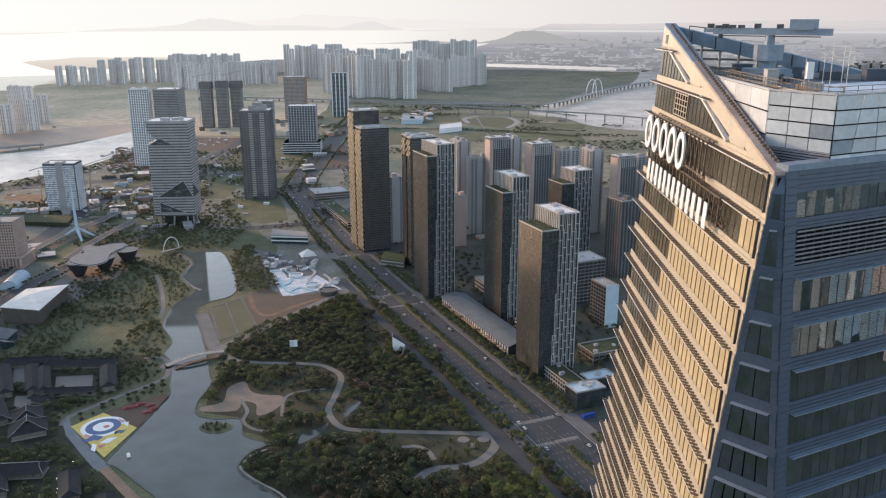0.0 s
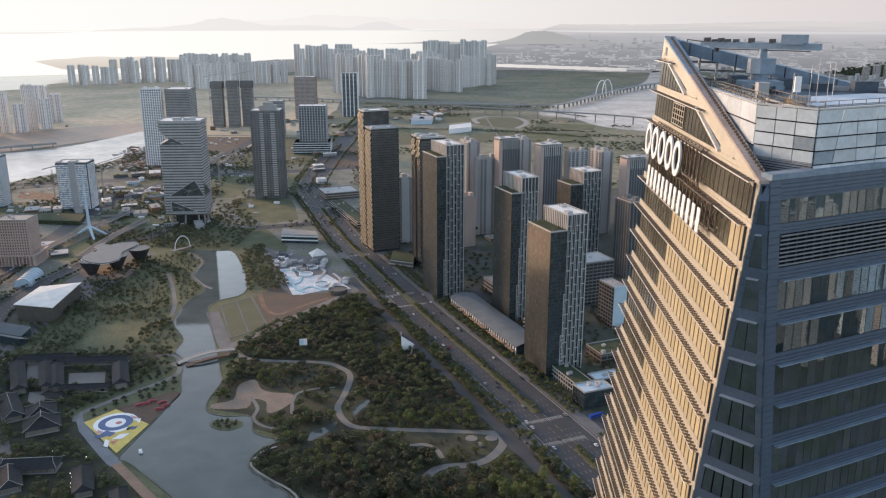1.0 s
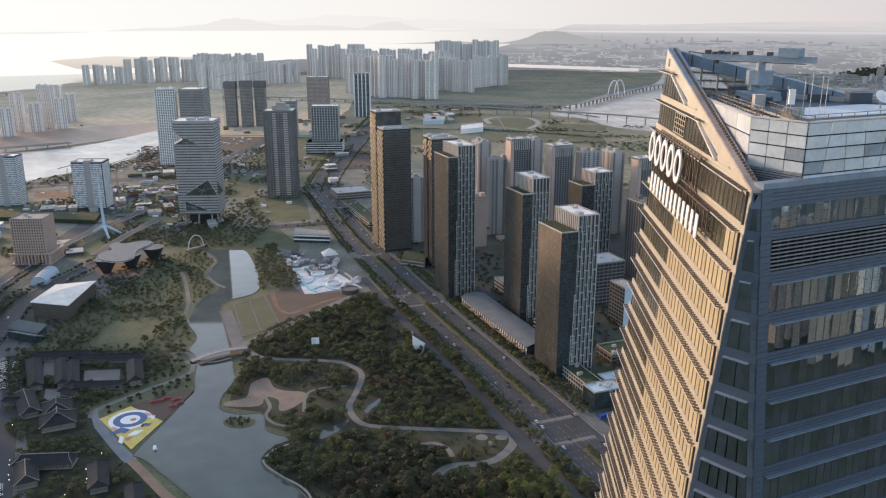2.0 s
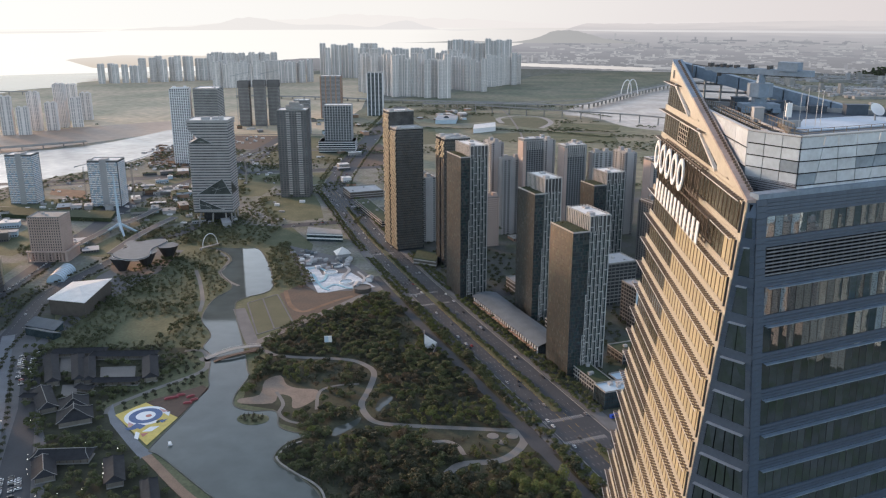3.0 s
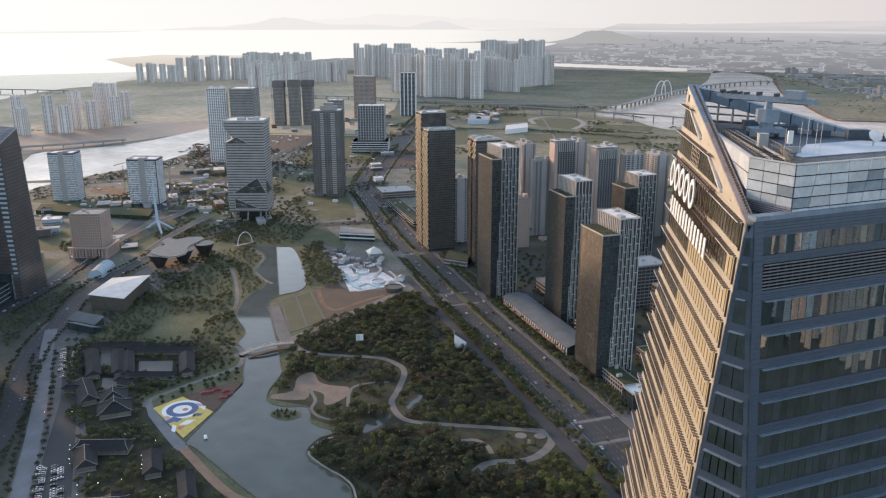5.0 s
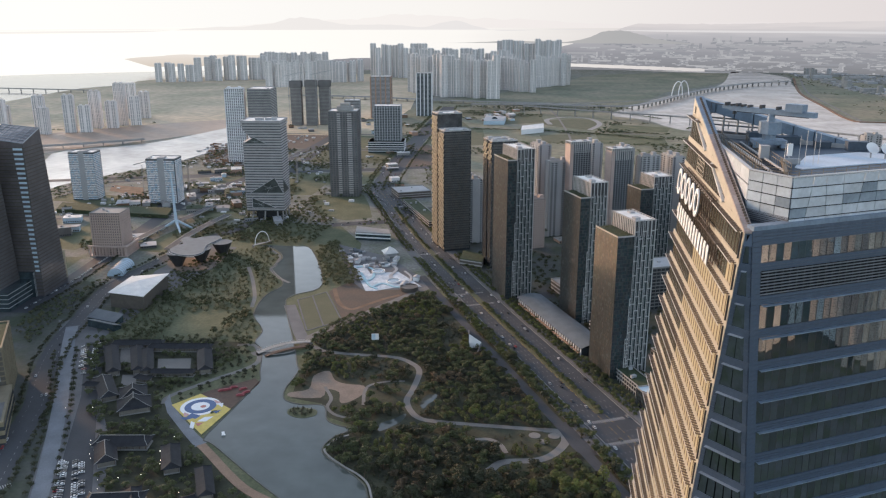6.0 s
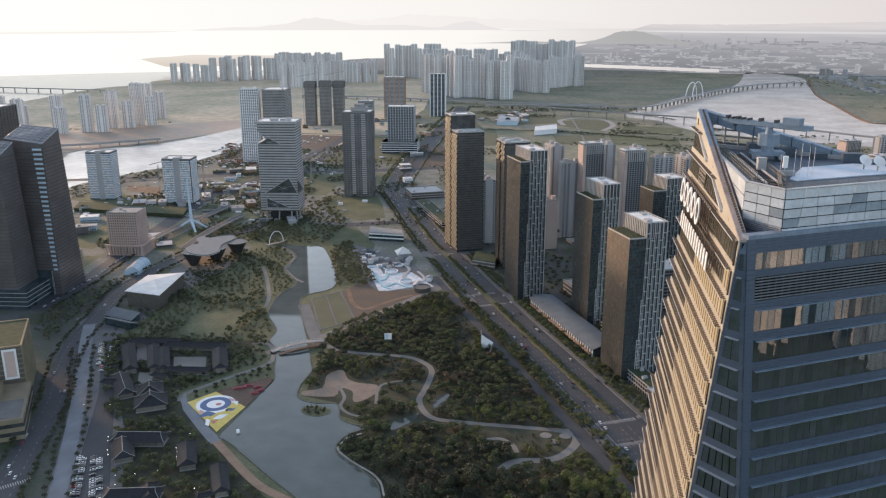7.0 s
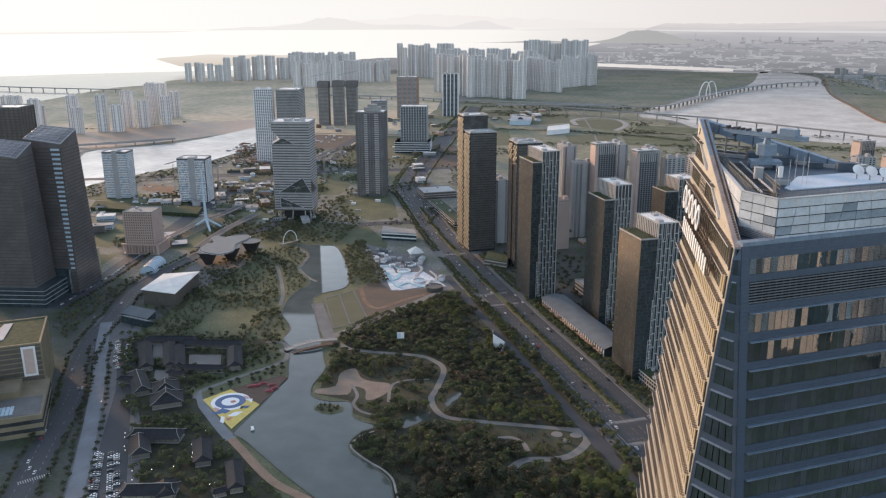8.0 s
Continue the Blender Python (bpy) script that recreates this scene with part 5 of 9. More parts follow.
g = Geo()
jbox(g, -6.2, 6.2, -0.45, 0.45, 4.75, 5.45)
jbox(g, -7.4, -6.1, -0.3, 0.3, 4.95, 5.35)
cpart("jib", g, M_craneb)
g = Geo()
jbox(g, 2.2, 4.6, -0.7, 0.7, 5.3, 6.35)
cpart("machine_house", g, M_craneb)
g = Geo()
for s in (-6.9, -6.0, -5.2, -4.4, -3.4, -1.6, 0.8):
    jbox(g, s, s + 0.35, -0.5, 0.5, 5.4, 5.4 + 0.3 + 0.25 * ((s * 7) % 1))
jbox(g, -5.4, 5.0, 0.45, 0.6, 4.55, 4.65)
jbox(g, -5.6, -5.4, -0.4, 0.4, 4.3, 4.8)
cpart("pulley_gear", g, M_frame_d)
g = Geo()
p, q = JD * -7.2, JD * -9.3
g.rod((p.x, p.y, 5.4), (q.x, q.y, 5.6), 0.06, 5)
g.rod((q.x, q.y, 5.6), (q.x, q.y, 4.5), 0.05, 5)
cpart("hook_arm", g, M_frame_d)


def small(name, label, category, x, y, z, geo, material):
    return tagged(_at(part(name, geo, material), x, y, z), label, category)


def _at(ob, x, y, z, rz=0):
    ob.matrix_basis = pose(x, y, z, 0, 0, rz)
    return ob


g = Geo()
g.box(-0.55, 0.55, -0.5, 0.5, 0, 1.7)
g.box(-0.6, 0.6, -0.55, 0.55, 1.7, 1.78)
small("equipment_cabinet", "pale grey equipment cabinet on the roof deck", "cabinet", 29.0, 88.0, 299.06, g, M_greyp)
ant = thing("antenna_cluster", "cluster of white panel antennas on thin steel poles", "antenna", 32.0, 83.5, 299.2)
for i, (dx, dy, h) in enumerate(((0, 0, 3.6), (0.9, 0.5, 4.2), (1.8, 0.2, 4.0), (-1.0, 0.6, 2.6), (2.6, 0.9, 3.8), (-1.8, -0.4, 2.9))):
    g = Geo()
    g.rod((dx, dy, 0), (dx, dy, h), 0.03, 6)
    part("pole", g, M_rail, ant)
g = Geo()
g.box(-1.3, -0.7, 0.4, 0.7, 1.0, 2.5)
part("panel_antenna", g, M_sign, ant)
g = Geo()
g.box(-1.7, 0.3, 0.2, 0.5, 0, 0.7)
part("plinth", g, M_steel, ant)
for i in range(3):
    dish = thing("satellite_dish", "white satellite dish tilted upwards on the roof", "satellite dish", 42.8 + 1.5 * i, 90.0 - 0.75 * i, 299.06, group="roof dishes")
    g = Geo()
    R, seg = 0.85, 20
    for r in range(5):
        for s in range(seg):
            def dp(rr, ss):
                t = 2 * math.pi * ss / seg
                q = R * rr / 5
                return Euler((radians(50), 0, radians(15))).to_matrix() @ Vector((q * math.cos(t), q * math.sin(t), 0.28 * (rr / 5) ** 2)) + Vector((0, 0, 1.25))
            g.face([dp(r, s), dp(r + 1, s), dp(r + 1, s + 1), dp(r, s + 1)])
    part("reflector", g, M_sign, dish, smooth=True)
    g = Geo()
    g.rod((0, 0, 0), (0, 0.1, 1.2), 0.11, 8)
    part("pedestal", g, M_steel, dish)

# --- sign on the sunlit face: plain white shapes on a steel frame
sgn = thing("facade_sign", "two rows of plain white sign shapes on a brown steel frame", "sign", 20.5, 95, 287)
SB = Vector((20.5, 95, 287))


def spart(name, g, m):
    ob = part(name, g, m, sgn)
    ob.location = -SB
    return ob


for i in range(5):
    g = Geo()
    yc, zc = 106.2 - 3.72 * i, 292.4
    seg = 22
    for k, o in (((0.58, 0.66), 1.1), ((1, 1), 1.1), ((1, 1), 1.28), ((0.58, 0.66), 1.28)):
        for q in range(seg):
            t = 2 * math.pi * q / seg
            g.v.append(tuple(gold(yc + 1.66 * k[0] * math.cos(t), zc + 1.95 * k[1] * math.sin(t), o)))
    for r in range(4):
        for q in range(seg):
            j = (q + 1) % seg
            g.f.append((r * seg + q, r * seg + j, ((r + 1) % 4) * seg + j, ((r + 1) % 4) * seg + q))
            g.mi.append(0)
    spart("sign_shape", g, M_sign)
for i in range(13):
    g = Geo()
    y0 = 105.2 - 1.98 * i
    plate(g, gold(y0 - 1.4, 286.95, 1.05), ey, ez, NX, 1.05, 2.4, 0.10)
    spart("sign_bar", g, M_sign)
g = Geo()
for zz in (287.8, 290.4, 291.2, 294.6):
    for o in (0.25, 0.9):
        g.rod(gold(77.5 if zz < 291 else 83, zz, o), gold(106, zz, o), 0.09, 4)
for i in range(20):
    y = 77.5 + i * 1.5
    z1 = 290.4 if y < 83 else 294.6
    g.rod(gold(y, 287.8, 0.9), gold(y, z1, 0.9), 0.08, 4)
    g.rod(gold(y, 287.8, 0.2), gold(min(y + 1.5, 106), z1, 0.9), 0.07, 4)
    g.rod(gold(y, z1, 0.2), gold(y, z1 - 1.3, 0.9), 0.08, 4)
    g.rod(gold(y, 290.4, 0.1), gold(y, 290.4, 1.0), 0.09, 4)
spart("sign_frame", g, M_bracket)


# ---------------------------------------------------------------- buildings
def slabs(x0, x1, y0, y1, z0, z1, pitch, h, proud):
    gg = Geo()
    z = z0 + pitch - h
    while z + h <= z1 + 0.01:
        gg.box(x0 - proud, x1 + proud, y0 - proud, y1 + proud, z, z + h)
        z += pitch
    return gg


def fins(x0, x1, y0, y1, z0, z1, step, w, proud, sides="SENW"):
    gg = Geo()
    nx, ny = max(1, round((x1 - x0) / step)), max(1, round((y1 - y0) / step))
    for i in range(nx + 1):
        x = x0 + (x1 - x0) * i / nx
        if "S" in sides:
            gg.box(x - w / 2, x + w / 2, y0 - proud, y0, z0, z1)
        if "N" in sides:
            gg.box(x - w / 2, x + w / 2, y1, y1 + proud, z0, z1)
    for i in range(ny + 1):
        y = y0 + (y1 - y0) * i / ny
        if "E" in sides:
            gg.box(x1, x1 + proud, y - w / 2, y + w / 2, z0, z1)
        if "W" in sides:
            gg.box(x0 - proud, x0, y - w / 2, y + w / 2, z0, z1)
    return gg


def stuff(ob):
    return tagged(ob, kind="stuff")


def roof_gear(th, x0, x1, y0, y1, z, rnd, m=M_white_roof):
    """Parapet, roof sheet and plant boxes."""
    gg = Geo()
    t = 0.4
    gg.box(x0, x1, y0, y0 + t, z, z + 1.2)
    gg.box(x0, x1, y1 - t, y1, z, z + 1.2)
    gg.box(x0, x0 + t, y0 + t, y1 - t, z, z + 1.2)
    gg.box(x1 - t, x1, y0 + t, y1 - t, z, z + 1.2)
    part("parapet", gg, M_concrete, th)
    gg = Geo()
    gg.box(x0 + t, x1 - t, y0 + t, y1 - t, z - 0.05, z + 0.1)
    part("roof", gg, m, th)
    gg = Geo()
    for i in range(rnd.randint(2, 4)):
        a, b = rnd.uniform(x0 + 2, x1 - 6), rnd.uniform(y0 + 2, y1 - 6)
        gg.box(a, a + rnd.uniform(2, 4), b, b + rnd.uniform(2, 4), z + 0.1, z + rnd.uniform(1.5, 3))
    part("plant_room", gg, M_greyp, th)


def corner_thing(name, label, cat, c, group=""):
    """A thing whose local x and y follow the street grid from its south corner."""
    return thing(name, label, cat, c[0], c[1], 0, GRID, group)


rb = random.Random(11)


def grid_tower(c, w, d, strip, h1, h2):
    """Residential tower: dark glazed slab with roof garden, and a taller part in a white grid."""
    th = corner_thing("residential_tower", "dark glass residential tower with white staggered grid and roof garden", "tower block", c, "avenue towers")
    gg = Geo()
    gg.box(0, strip, 0, d, 0, h1)
    part("body", gg, M_glass_br, th, "grey green glazed slab")
    stuff(part("floor_banding", slabs(0, strip, 0, d, 0, h1, 3.3, 0.3, 0.06), M_frame_d, th))
    stuff(part("mullion_grid", fins(0, strip, 0, d, 0, h1, 3.2, 0.14, 0.10, "SW"), M_frame_d, th))
    # west panes browner, south panes teal with pale glints, the faces' light painted in
    for side, mk, share in (("W", M_glass_w, 0.62), ("W", M_glass_s, 0.25), ("W", M_brownw, 0.14), ("W", M_frame_d, 0.14), ("S", M_glass_d, 0.42), ("S", M_glass_t, 0.32), ("S", M_glass_b, 0.25), ("S", M_win_sky, 0.04), ("S", M_win, 0.2)):
        gg = Geo()
        for i in range(int((d if side == "W" else strip) / 1.58)):
            for j in range(int(h1 / 3.3)):
                if rb.random() > share:
                    continue
                q, z, t1, t2 = 0.1 + i * 1.58, j * 3.3 + 0.4, rb.uniform(-0.04, 0.04), rb.uniform(-0.04, 0.04)
                o = 0.09 + rb.uniform(0, 0.03)
                c = [(q, z, o + t1), (q + 1.46, z, o + t2), (q + 1.46, z + 2.8, o - t1), (q, z + 2.8, o - t2)]
                f = [(-w_, u, v) if side == "W" else (u, -w_, v) for u, v, w_ in c]
                gg.face(f[::-1] if side == "W" else f)
        stuff(part("pane_mosaic", gg, mk, th))
    gg = Geo()
    gg.box(strip + 0.01, w, 1.2, d, 0, h2)
    part("core", gg, M_glass_t, th, "dark teal glazed core")
    stuff(part("core_banding", slabs(strip + 0.02, w, 1.2, d, 0, h2 - 9, 3.3, 0.5, 0.12), M_frame_d, th))
    stuff(part("mullion_grid", fins(strip + 0.01, w, 1.2, d, 0, h2 - 9, 1.5, 0.14, 0.2, "SE"), M_frame_d, th))
    # white grid over the south and east sides
    gg = Geo()
    ys = 1.2
    xs = strip + 0.6
    n = 5
    for i in range(n + 1):
        x = xs + (w - xs) * i / n
        gg.box(x - 0.26, x + 0.26, ys - 0.75, ys, 0, h2 + 1)
        if i < n:
            gg.box(x + 0.36 * (w - xs) / n - 0.13, x + 0.36 * (w - xs) / n + 0.13, ys - 0.6, ys, 0, h2 - 13)
    z = 4.0
    k = 0
    while z < h2 - 9:
        for i in range(n):
            x = xs + (w - xs) * i / n
            if (k + i) % 2 == 0:
                gg.box(x, x + (w - xs) / n, ys - 0.7, ys, z, z + 0.6)
        z += 6.6
        k += 1
    # the grid steps out over the dark slab towards the ground
    for top_z, out in ((h2 * 0.52, 1.5), (h2 * 0.26, 3.2)):
        gg.box(strip - out, strip - out + 0.5, -0.6, -0.12, 0, top_z)
        for j in range(int(top_z / 6.6)):
            gg.box(strip - out + 0.5, strip + 0.3, -0.55, -0.12, 4 + j * 6.6 + (out > 2) * 3.3, 4.55 + j * 6.6 + (out > 2) * 3.3)
        gg.box(strip - out, strip + 0.3, -0.6, -0.12, top_z, top_z + 0.6)
    m = max(3, round(d / 5.5))
    for i in range(m + 1):
        y = 1.2 + (d - 1.2) * i / m
        gg.box(w, w + 0.75, y - 0.22, y + 0.22, 0, h2 + 1)
    z, k = 4.0, 0
    while z < h2 - 9:
        for i in range(m):
            if (k + i) % 2 == 0:
                y = 1.2 + (d - 1.2) * i / m
                gg.box(w, w + 0.7, y, y + (d - 1.2) / m, z, z + 0.8)
        z += 6.6
        k += 1
    part("white_grid", gg, M_frame_w, th, "white staggered concrete grid")
    # screen round the plant floor
    gg = Geo()
    gg.box(strip + 0.02, w - 0.02, 1.1, d, h2 - 14, h2 - 0.55)
    part("crown_glazing", gg, M_frame_d, th)
    stuff(part("crown_screen", fins(strip - 0.02, w, 1.0, d, h1 + 0.6, h2 + 1, 3.0, 1.5, 0.35, "WN"), M_stone_l, th))
    part("crown_frame", fins(strip - 0.02, w, 1.0, d, h2 - 14, h2 + 1, 3.6, 0.32, 0.3, "SE"), M_frame_w, th)
    gg = Geo()
    gg.box(strip + 0.4, w - 0.4, 1.6, d - 0.4, h2 - 0.5, h2 + 0.1)
    part("roof", gg, M_white_roof, th)
    gg = Geo()
    gg.box(strip + 3, strip + 8, 6, 12, h2 + 0.1, h2 + 2.2)
    gg.box(w - 9, w - 4, d - 12, d - 6, h2 + 0.1, h2 + 1.6)
    gg.box(strip + 0.1, w, 1.1, 1.5, h2 + 0.6, h2 + 1.2)
    gg.box(w - 0.3, w + 0.1, 1.1, d, h2 + 0.6, h2 + 1.2)
    gg.box(strip - 0.1, strip + 0.3, 1.1, d, h2 + 0.6, h2 + 1.2)
    part("plant_room", gg, M_greyp, th)
    # roof garden
    gg = Geo()
    gg.box(0.4, strip - 0.2, 0.4, d - 0.4, h1, h1 + 0.4)
    part("roof_garden", gg, M_green_roof, th)
    gg = Geo()
    for i in range(260):
        x, y = rb.uniform(0.6, strip - 0.4), rb.uniform(0.6, d - 0.6)
        r = rb.uniform(0.4, 1.0)
        q = [Vector((rb.uniform(-r, r), rb.uniform(-r, r), rb.uniform(0, r * 2.2))) for _ in range(3)]
        gg.face([Vector((x, y, h1 + 0.4)) + v for v in q])
    stuff(part("shrubbery", gg, M_leaf, th))
    gg = Geo()
    gg.box(-0.15, 0.25, -0.15, d, h1, h1 + 1.3)
    gg.box(0.25, strip, -0.15, 0.25, h1, h1 + 1.3)
    part("parapet", gg, M_stone_l, th)
    return th


grid_tower((68.5, 664), 36, 41, 16, 132.5, 145.5)
grid_tower((42.5, 800), 30, 40, 11, 136, 151)
grid_tower((-35, 868), 32, 43, 11, 161, 173)
grid_tower((127, 1004), 44, 34, 18, 104, 119)


def scale_tower(c, w, d, h1, h2, label, lit):
    """Slab tower of overlapping balcony panels, lit edges painted gold, and a green-edged roof."""
    th = corner_thing("apartment_tower", label, "tower block", c, "scaled towers")
    gg = Geo()
    gg.box(0, w, 0, d * 0.5, 0, h1)
    gg.box(-1, w - 4, d * 0.5 + 0.02, d, 0, h2)
    part("body", gg, M_glass_d, th)
    gg, g2 = Geo(), Geo()
    r = random.Random(3)
    for lo, hi, top, dx in ((0, d * 0.5, h1, 0), (d * 0.5, d, h2, -1)):
        z = top - 6.0
        k = 0
        while z > max(2, top * (1 - lit)):
            # staggered balcony panels on the sunny west side, sunlight put into their gold
            y = lo + (3.2 if k % 2 else 0.2)
            while y < hi - 3.4:
                o = r.uniform(0.5, 1.4)
                gg.box(dx - o, dx, y, y + 3.3, z, z + 2.9)
                g2.box(dx - 0.45, dx, y + 3.31, min(y + 6.3, hi), z, z + 1.5)
                y += 6.4
            z -= 3.4
            k += 1
    stuff(part("balcony_facing", gg, M_gold_pan, th, "balcony panels coloured sunlit gold"))
    gg = Geo()
    z, k = 3.0, 0
    while z < h1 - 3:
        x = 0.3 + (1.3 if k % 2 else 0)
        while x < w - 2.4:
            o = r.uniform(0.08, 0.2)
            (gg if r.random() < 0.75 else g2).box(x, x + 2.3, -o, 0, z, z + 2.7)
            x += 2.6
        z += 3.3
        k += 1
    stuff(part("front_facing_pale", g2, M_brownw, th))
    z = 3.0
    while z < h1 - 3:
        y = 0.3
        while y < d * 0.5 - 1.4:
            gg.box(w, w + 0.3, y, y + 1.2, z, z + 1.5)
            y += 2.3
        z += 3.2
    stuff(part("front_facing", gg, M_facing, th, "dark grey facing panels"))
    for (x0, x1, y0, y1, z) in ((0, w, 0, d * 0.5, h1), (-1, w - 4, d * 0.5, d, h2)):
        gg = Geo()
        gg.box(x0, x1, y0, y1, z, z + 0.3)
        part("roof", gg, M_white_roof, th)
        gg = Geo()
        for a in ((x0, x1, y0, y0 + 0.4), (x0, x1, y1 - 0.4, y1), (x0, x0 + 0.4, y0 + 0.4, y1 - 0.4), (x1 - 0.4, x1, y0 + 0.4, y1 - 0.4)):
            gg.box(*a, z + 0.3, z + 1.6)
        part("parapet", gg, M_stone_l, th)
        gg = Geo()
        gg.box(x0 + 3, x0 + 9, y0 + 5, y0 + 11, z + 0.3, z + 3)
        gg.box(x1 - 9, x1 - 4, y0 + 4, y0 + 9, z + 0.3, z + 2.4)
        part("plant_room", gg, M_greyp, th)
    return th


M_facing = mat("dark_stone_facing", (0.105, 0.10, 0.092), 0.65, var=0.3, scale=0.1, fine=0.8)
scale_tower((-128, 1054), 38, 54, 166, 186, "brown slab tower with balcony panels coloured sunlit gold", 1.0)
scale_tower((-60, 985), 34, 28, 164, 165, "dark slab tower with greenish glazed crown", 0.16)


def flat_block(x, y, w, d, h, rz, wall, label, group, pier=3.2, band=1.1, cap=True, pitch=3.0, name="apartment_block", glass=None):
    """Plain apartment block: dark glazing behind piers and floor bands, stair tower on the roof."""
    th = thing(name, label, "apartment block", x, y, 0, rz, group)
    gg = Geo()
    gg.box(-w / 2, w / 2, -d / 2, d / 2, 0, h)
    part("glazing", gg, glass or M_win, th)
    stuff(part("floor_banding", slabs(-w / 2, w / 2, -d / 2, d / 2, 0, h, pitch, band, 0.25), wall, th))
    stuff(part("pier_work", fins(-w / 2, w / 2, -d / 2, d / 2, 0, h + 0.5, pier, pier * 0.36, 0.45), wall, th))
    if pier > 5:
        gg = Geo()
        for s in (-1, 1):
            gg.box(s * w / 2 - 0.9, s * w / 2 + 0.9, -d * 0.3, d * 0.3, 0, h + 1.5)
            gg.box(-w * 0.08, w * 0.08, s * d / 2 - 0.8, s * d / 2 + 0.8, 0, h + 1.5)
        part("stair_shaft", gg, wall, th)
    gg = Geo()
    gg.box(-w / 2, w / 2, -d / 2, d / 2, h, h + 0.8)
    part("roof", gg, M_concrete, th)
    if cap:
        gg = Geo()
        gg.box(-w * 0.46, w * 0.46, d * 0.34, d * 0.4, h + 0.8, h + 2.4)
        for s in (-0.28, 0.28):
            gg.box(w * s - 3, w * s + 3, -3, 3, h + 0.8, h + 5.5)
        gg.box(-w * 0.46, w * 0.46, -d * 0.4, -d * 0.34, h + 0.8, h + 2.4)
        part("lift_room", gg, wall, th)
    return th


# apartments behind the avenue towers
M_grey_apt = mat("grey_tiled_render", (0.24, 0.245, 0.25), 0.7, var=0.15, scale=0.03, fine=0.4, per_object=0.1)
APT = [(-31, 1182, 127, 0), (25, 1165, 111, 0), (54, 1162, 137, 1), (110, 1139, 132, 1), (151, 1145, 124, 0), (190, 1180, 120, 0), (78, 1240, 128, 0), (0, 1265, 120, 0), (225, 1120, 118, 1), (262, 1165, 112, 0), (300, 1120, 118, 1), (250, 1040, 104, 0), (345, 1200, 110, 0), (390, 1150, 116, 1), (320, 1300, 112, 0), (440, 1260, 112, 0), (500, 1300, 106, 1), (560, 1330, 108, 0), (620, 1310, 110, 0), (196, 968, 94, 2), (680, 1390, 104, 0), (280, 980, 96, 2), (130, 1275, 116, 0), (-95, 1120, 92, 0), (556, 1440, 118, 0), (600, 1425, 100, 1), (640, 1470, 108, 0), (700, 1460, 92, 1), (520, 1500, 100, 1), (760, 1500, 96, 0)]
made = {}
for x, y, h, k in APT:
    rz = GRID + (0 if k == 1 or rb.random() < 0.6 else 90)
    if k == 2:
        flat_block(x, y, 30, 24, h, rz, M_concrete_d, "dark glazed apartment block with grey framing", "mid-rise blocks", 5.0, 0.7)
    else:
        bw, bd = rb.uniform(28, 34), rb.uniform(16, 20)
        th = flat_block(x, y, bw, bd, h, rz, M_grey_apt if k else M_apt, "tall pale apartment block with stacked balconies" if not k else "grey banded apartment tower with white crown and pinkish end wall", "apartments behind the avenue", 6.4 if not k else 4.0, 1.5 if not k else 0.9)
        if k:
            gg = Geo()
            gg.box(-bw / 2 - 0.9, -bw / 2 - 0.46, -bd / 2 - 0.4, bd / 2 + 0.4, 0, h + 1)
            gg.box(-bw / 2 - 0.45, -bw / 2 + 4, -bd / 2 - 0.8, -bd / 2 - 0.46, 0, h + 1)
            part("end_wall", gg, M_pink, th, "pinkish plain end wall")
            stuff(part("crown_screen", fins(-bw / 2, bw / 2, -bd / 2, bd / 2, h - 12, h + 4, 3.2, 0.7, 0.8), M_frame_w, th))
            part("crown_rim", slabs(-bw / 2, bw / 2, -bd / 2, bd / 2, h + 0.6, h + 4.6, 3.9, 0.7, 0.9), M_frame_w, th)
        else:
            stuff(part("balcony_banding", slabs(-bw * 0.36, bw * 0.36, -bd / 2 - 0.5, bd / 2 + 0.5, 3, h - 3, 3.0, 0.9, 0.6), M_greyp, th))
flat_block(-3, 1092, 20, 12, 70, GRID, M_pink, "narrow pinkish apartment slab", "apartments behind the avenue", 3.0, 2.0)

# towers along the far avenue and the west side
WGRID = 5.0


def band_tower(c, w, d, h, label, glass, band, pitch=3.6, bh=1.4, proud=0.5, top=None, name="office_block", fin=None, finm=None, left=True, rz=WGRID):
    """Office tower of horizontal bands; c is its south-east corner."""
    p = Vector(c) - Vector((math.cos(radians(rz)), math.sin(radians(rz)))) * (w if left else 0)
    th = thing(name, label, "office tower", p.x, p.y, 0, rz)
    gg = Geo()
    gg.box(0, w, 0, d, 0, h)
    part("glazing", gg, glass, th)
    stuff(part("floor_banding", slabs(0, w, 0, d, 0, h, pitch, bh, proud), band, th))
    if fin:
        stuff(part("fin_screen", fins(0, w, 0, d, 0, h, fin, fin * 0.25, proud + 0.2), finm or band, th))
    roof_gear(th, -proud, w + proud, -proud, d + proud, h, rb)
    return th


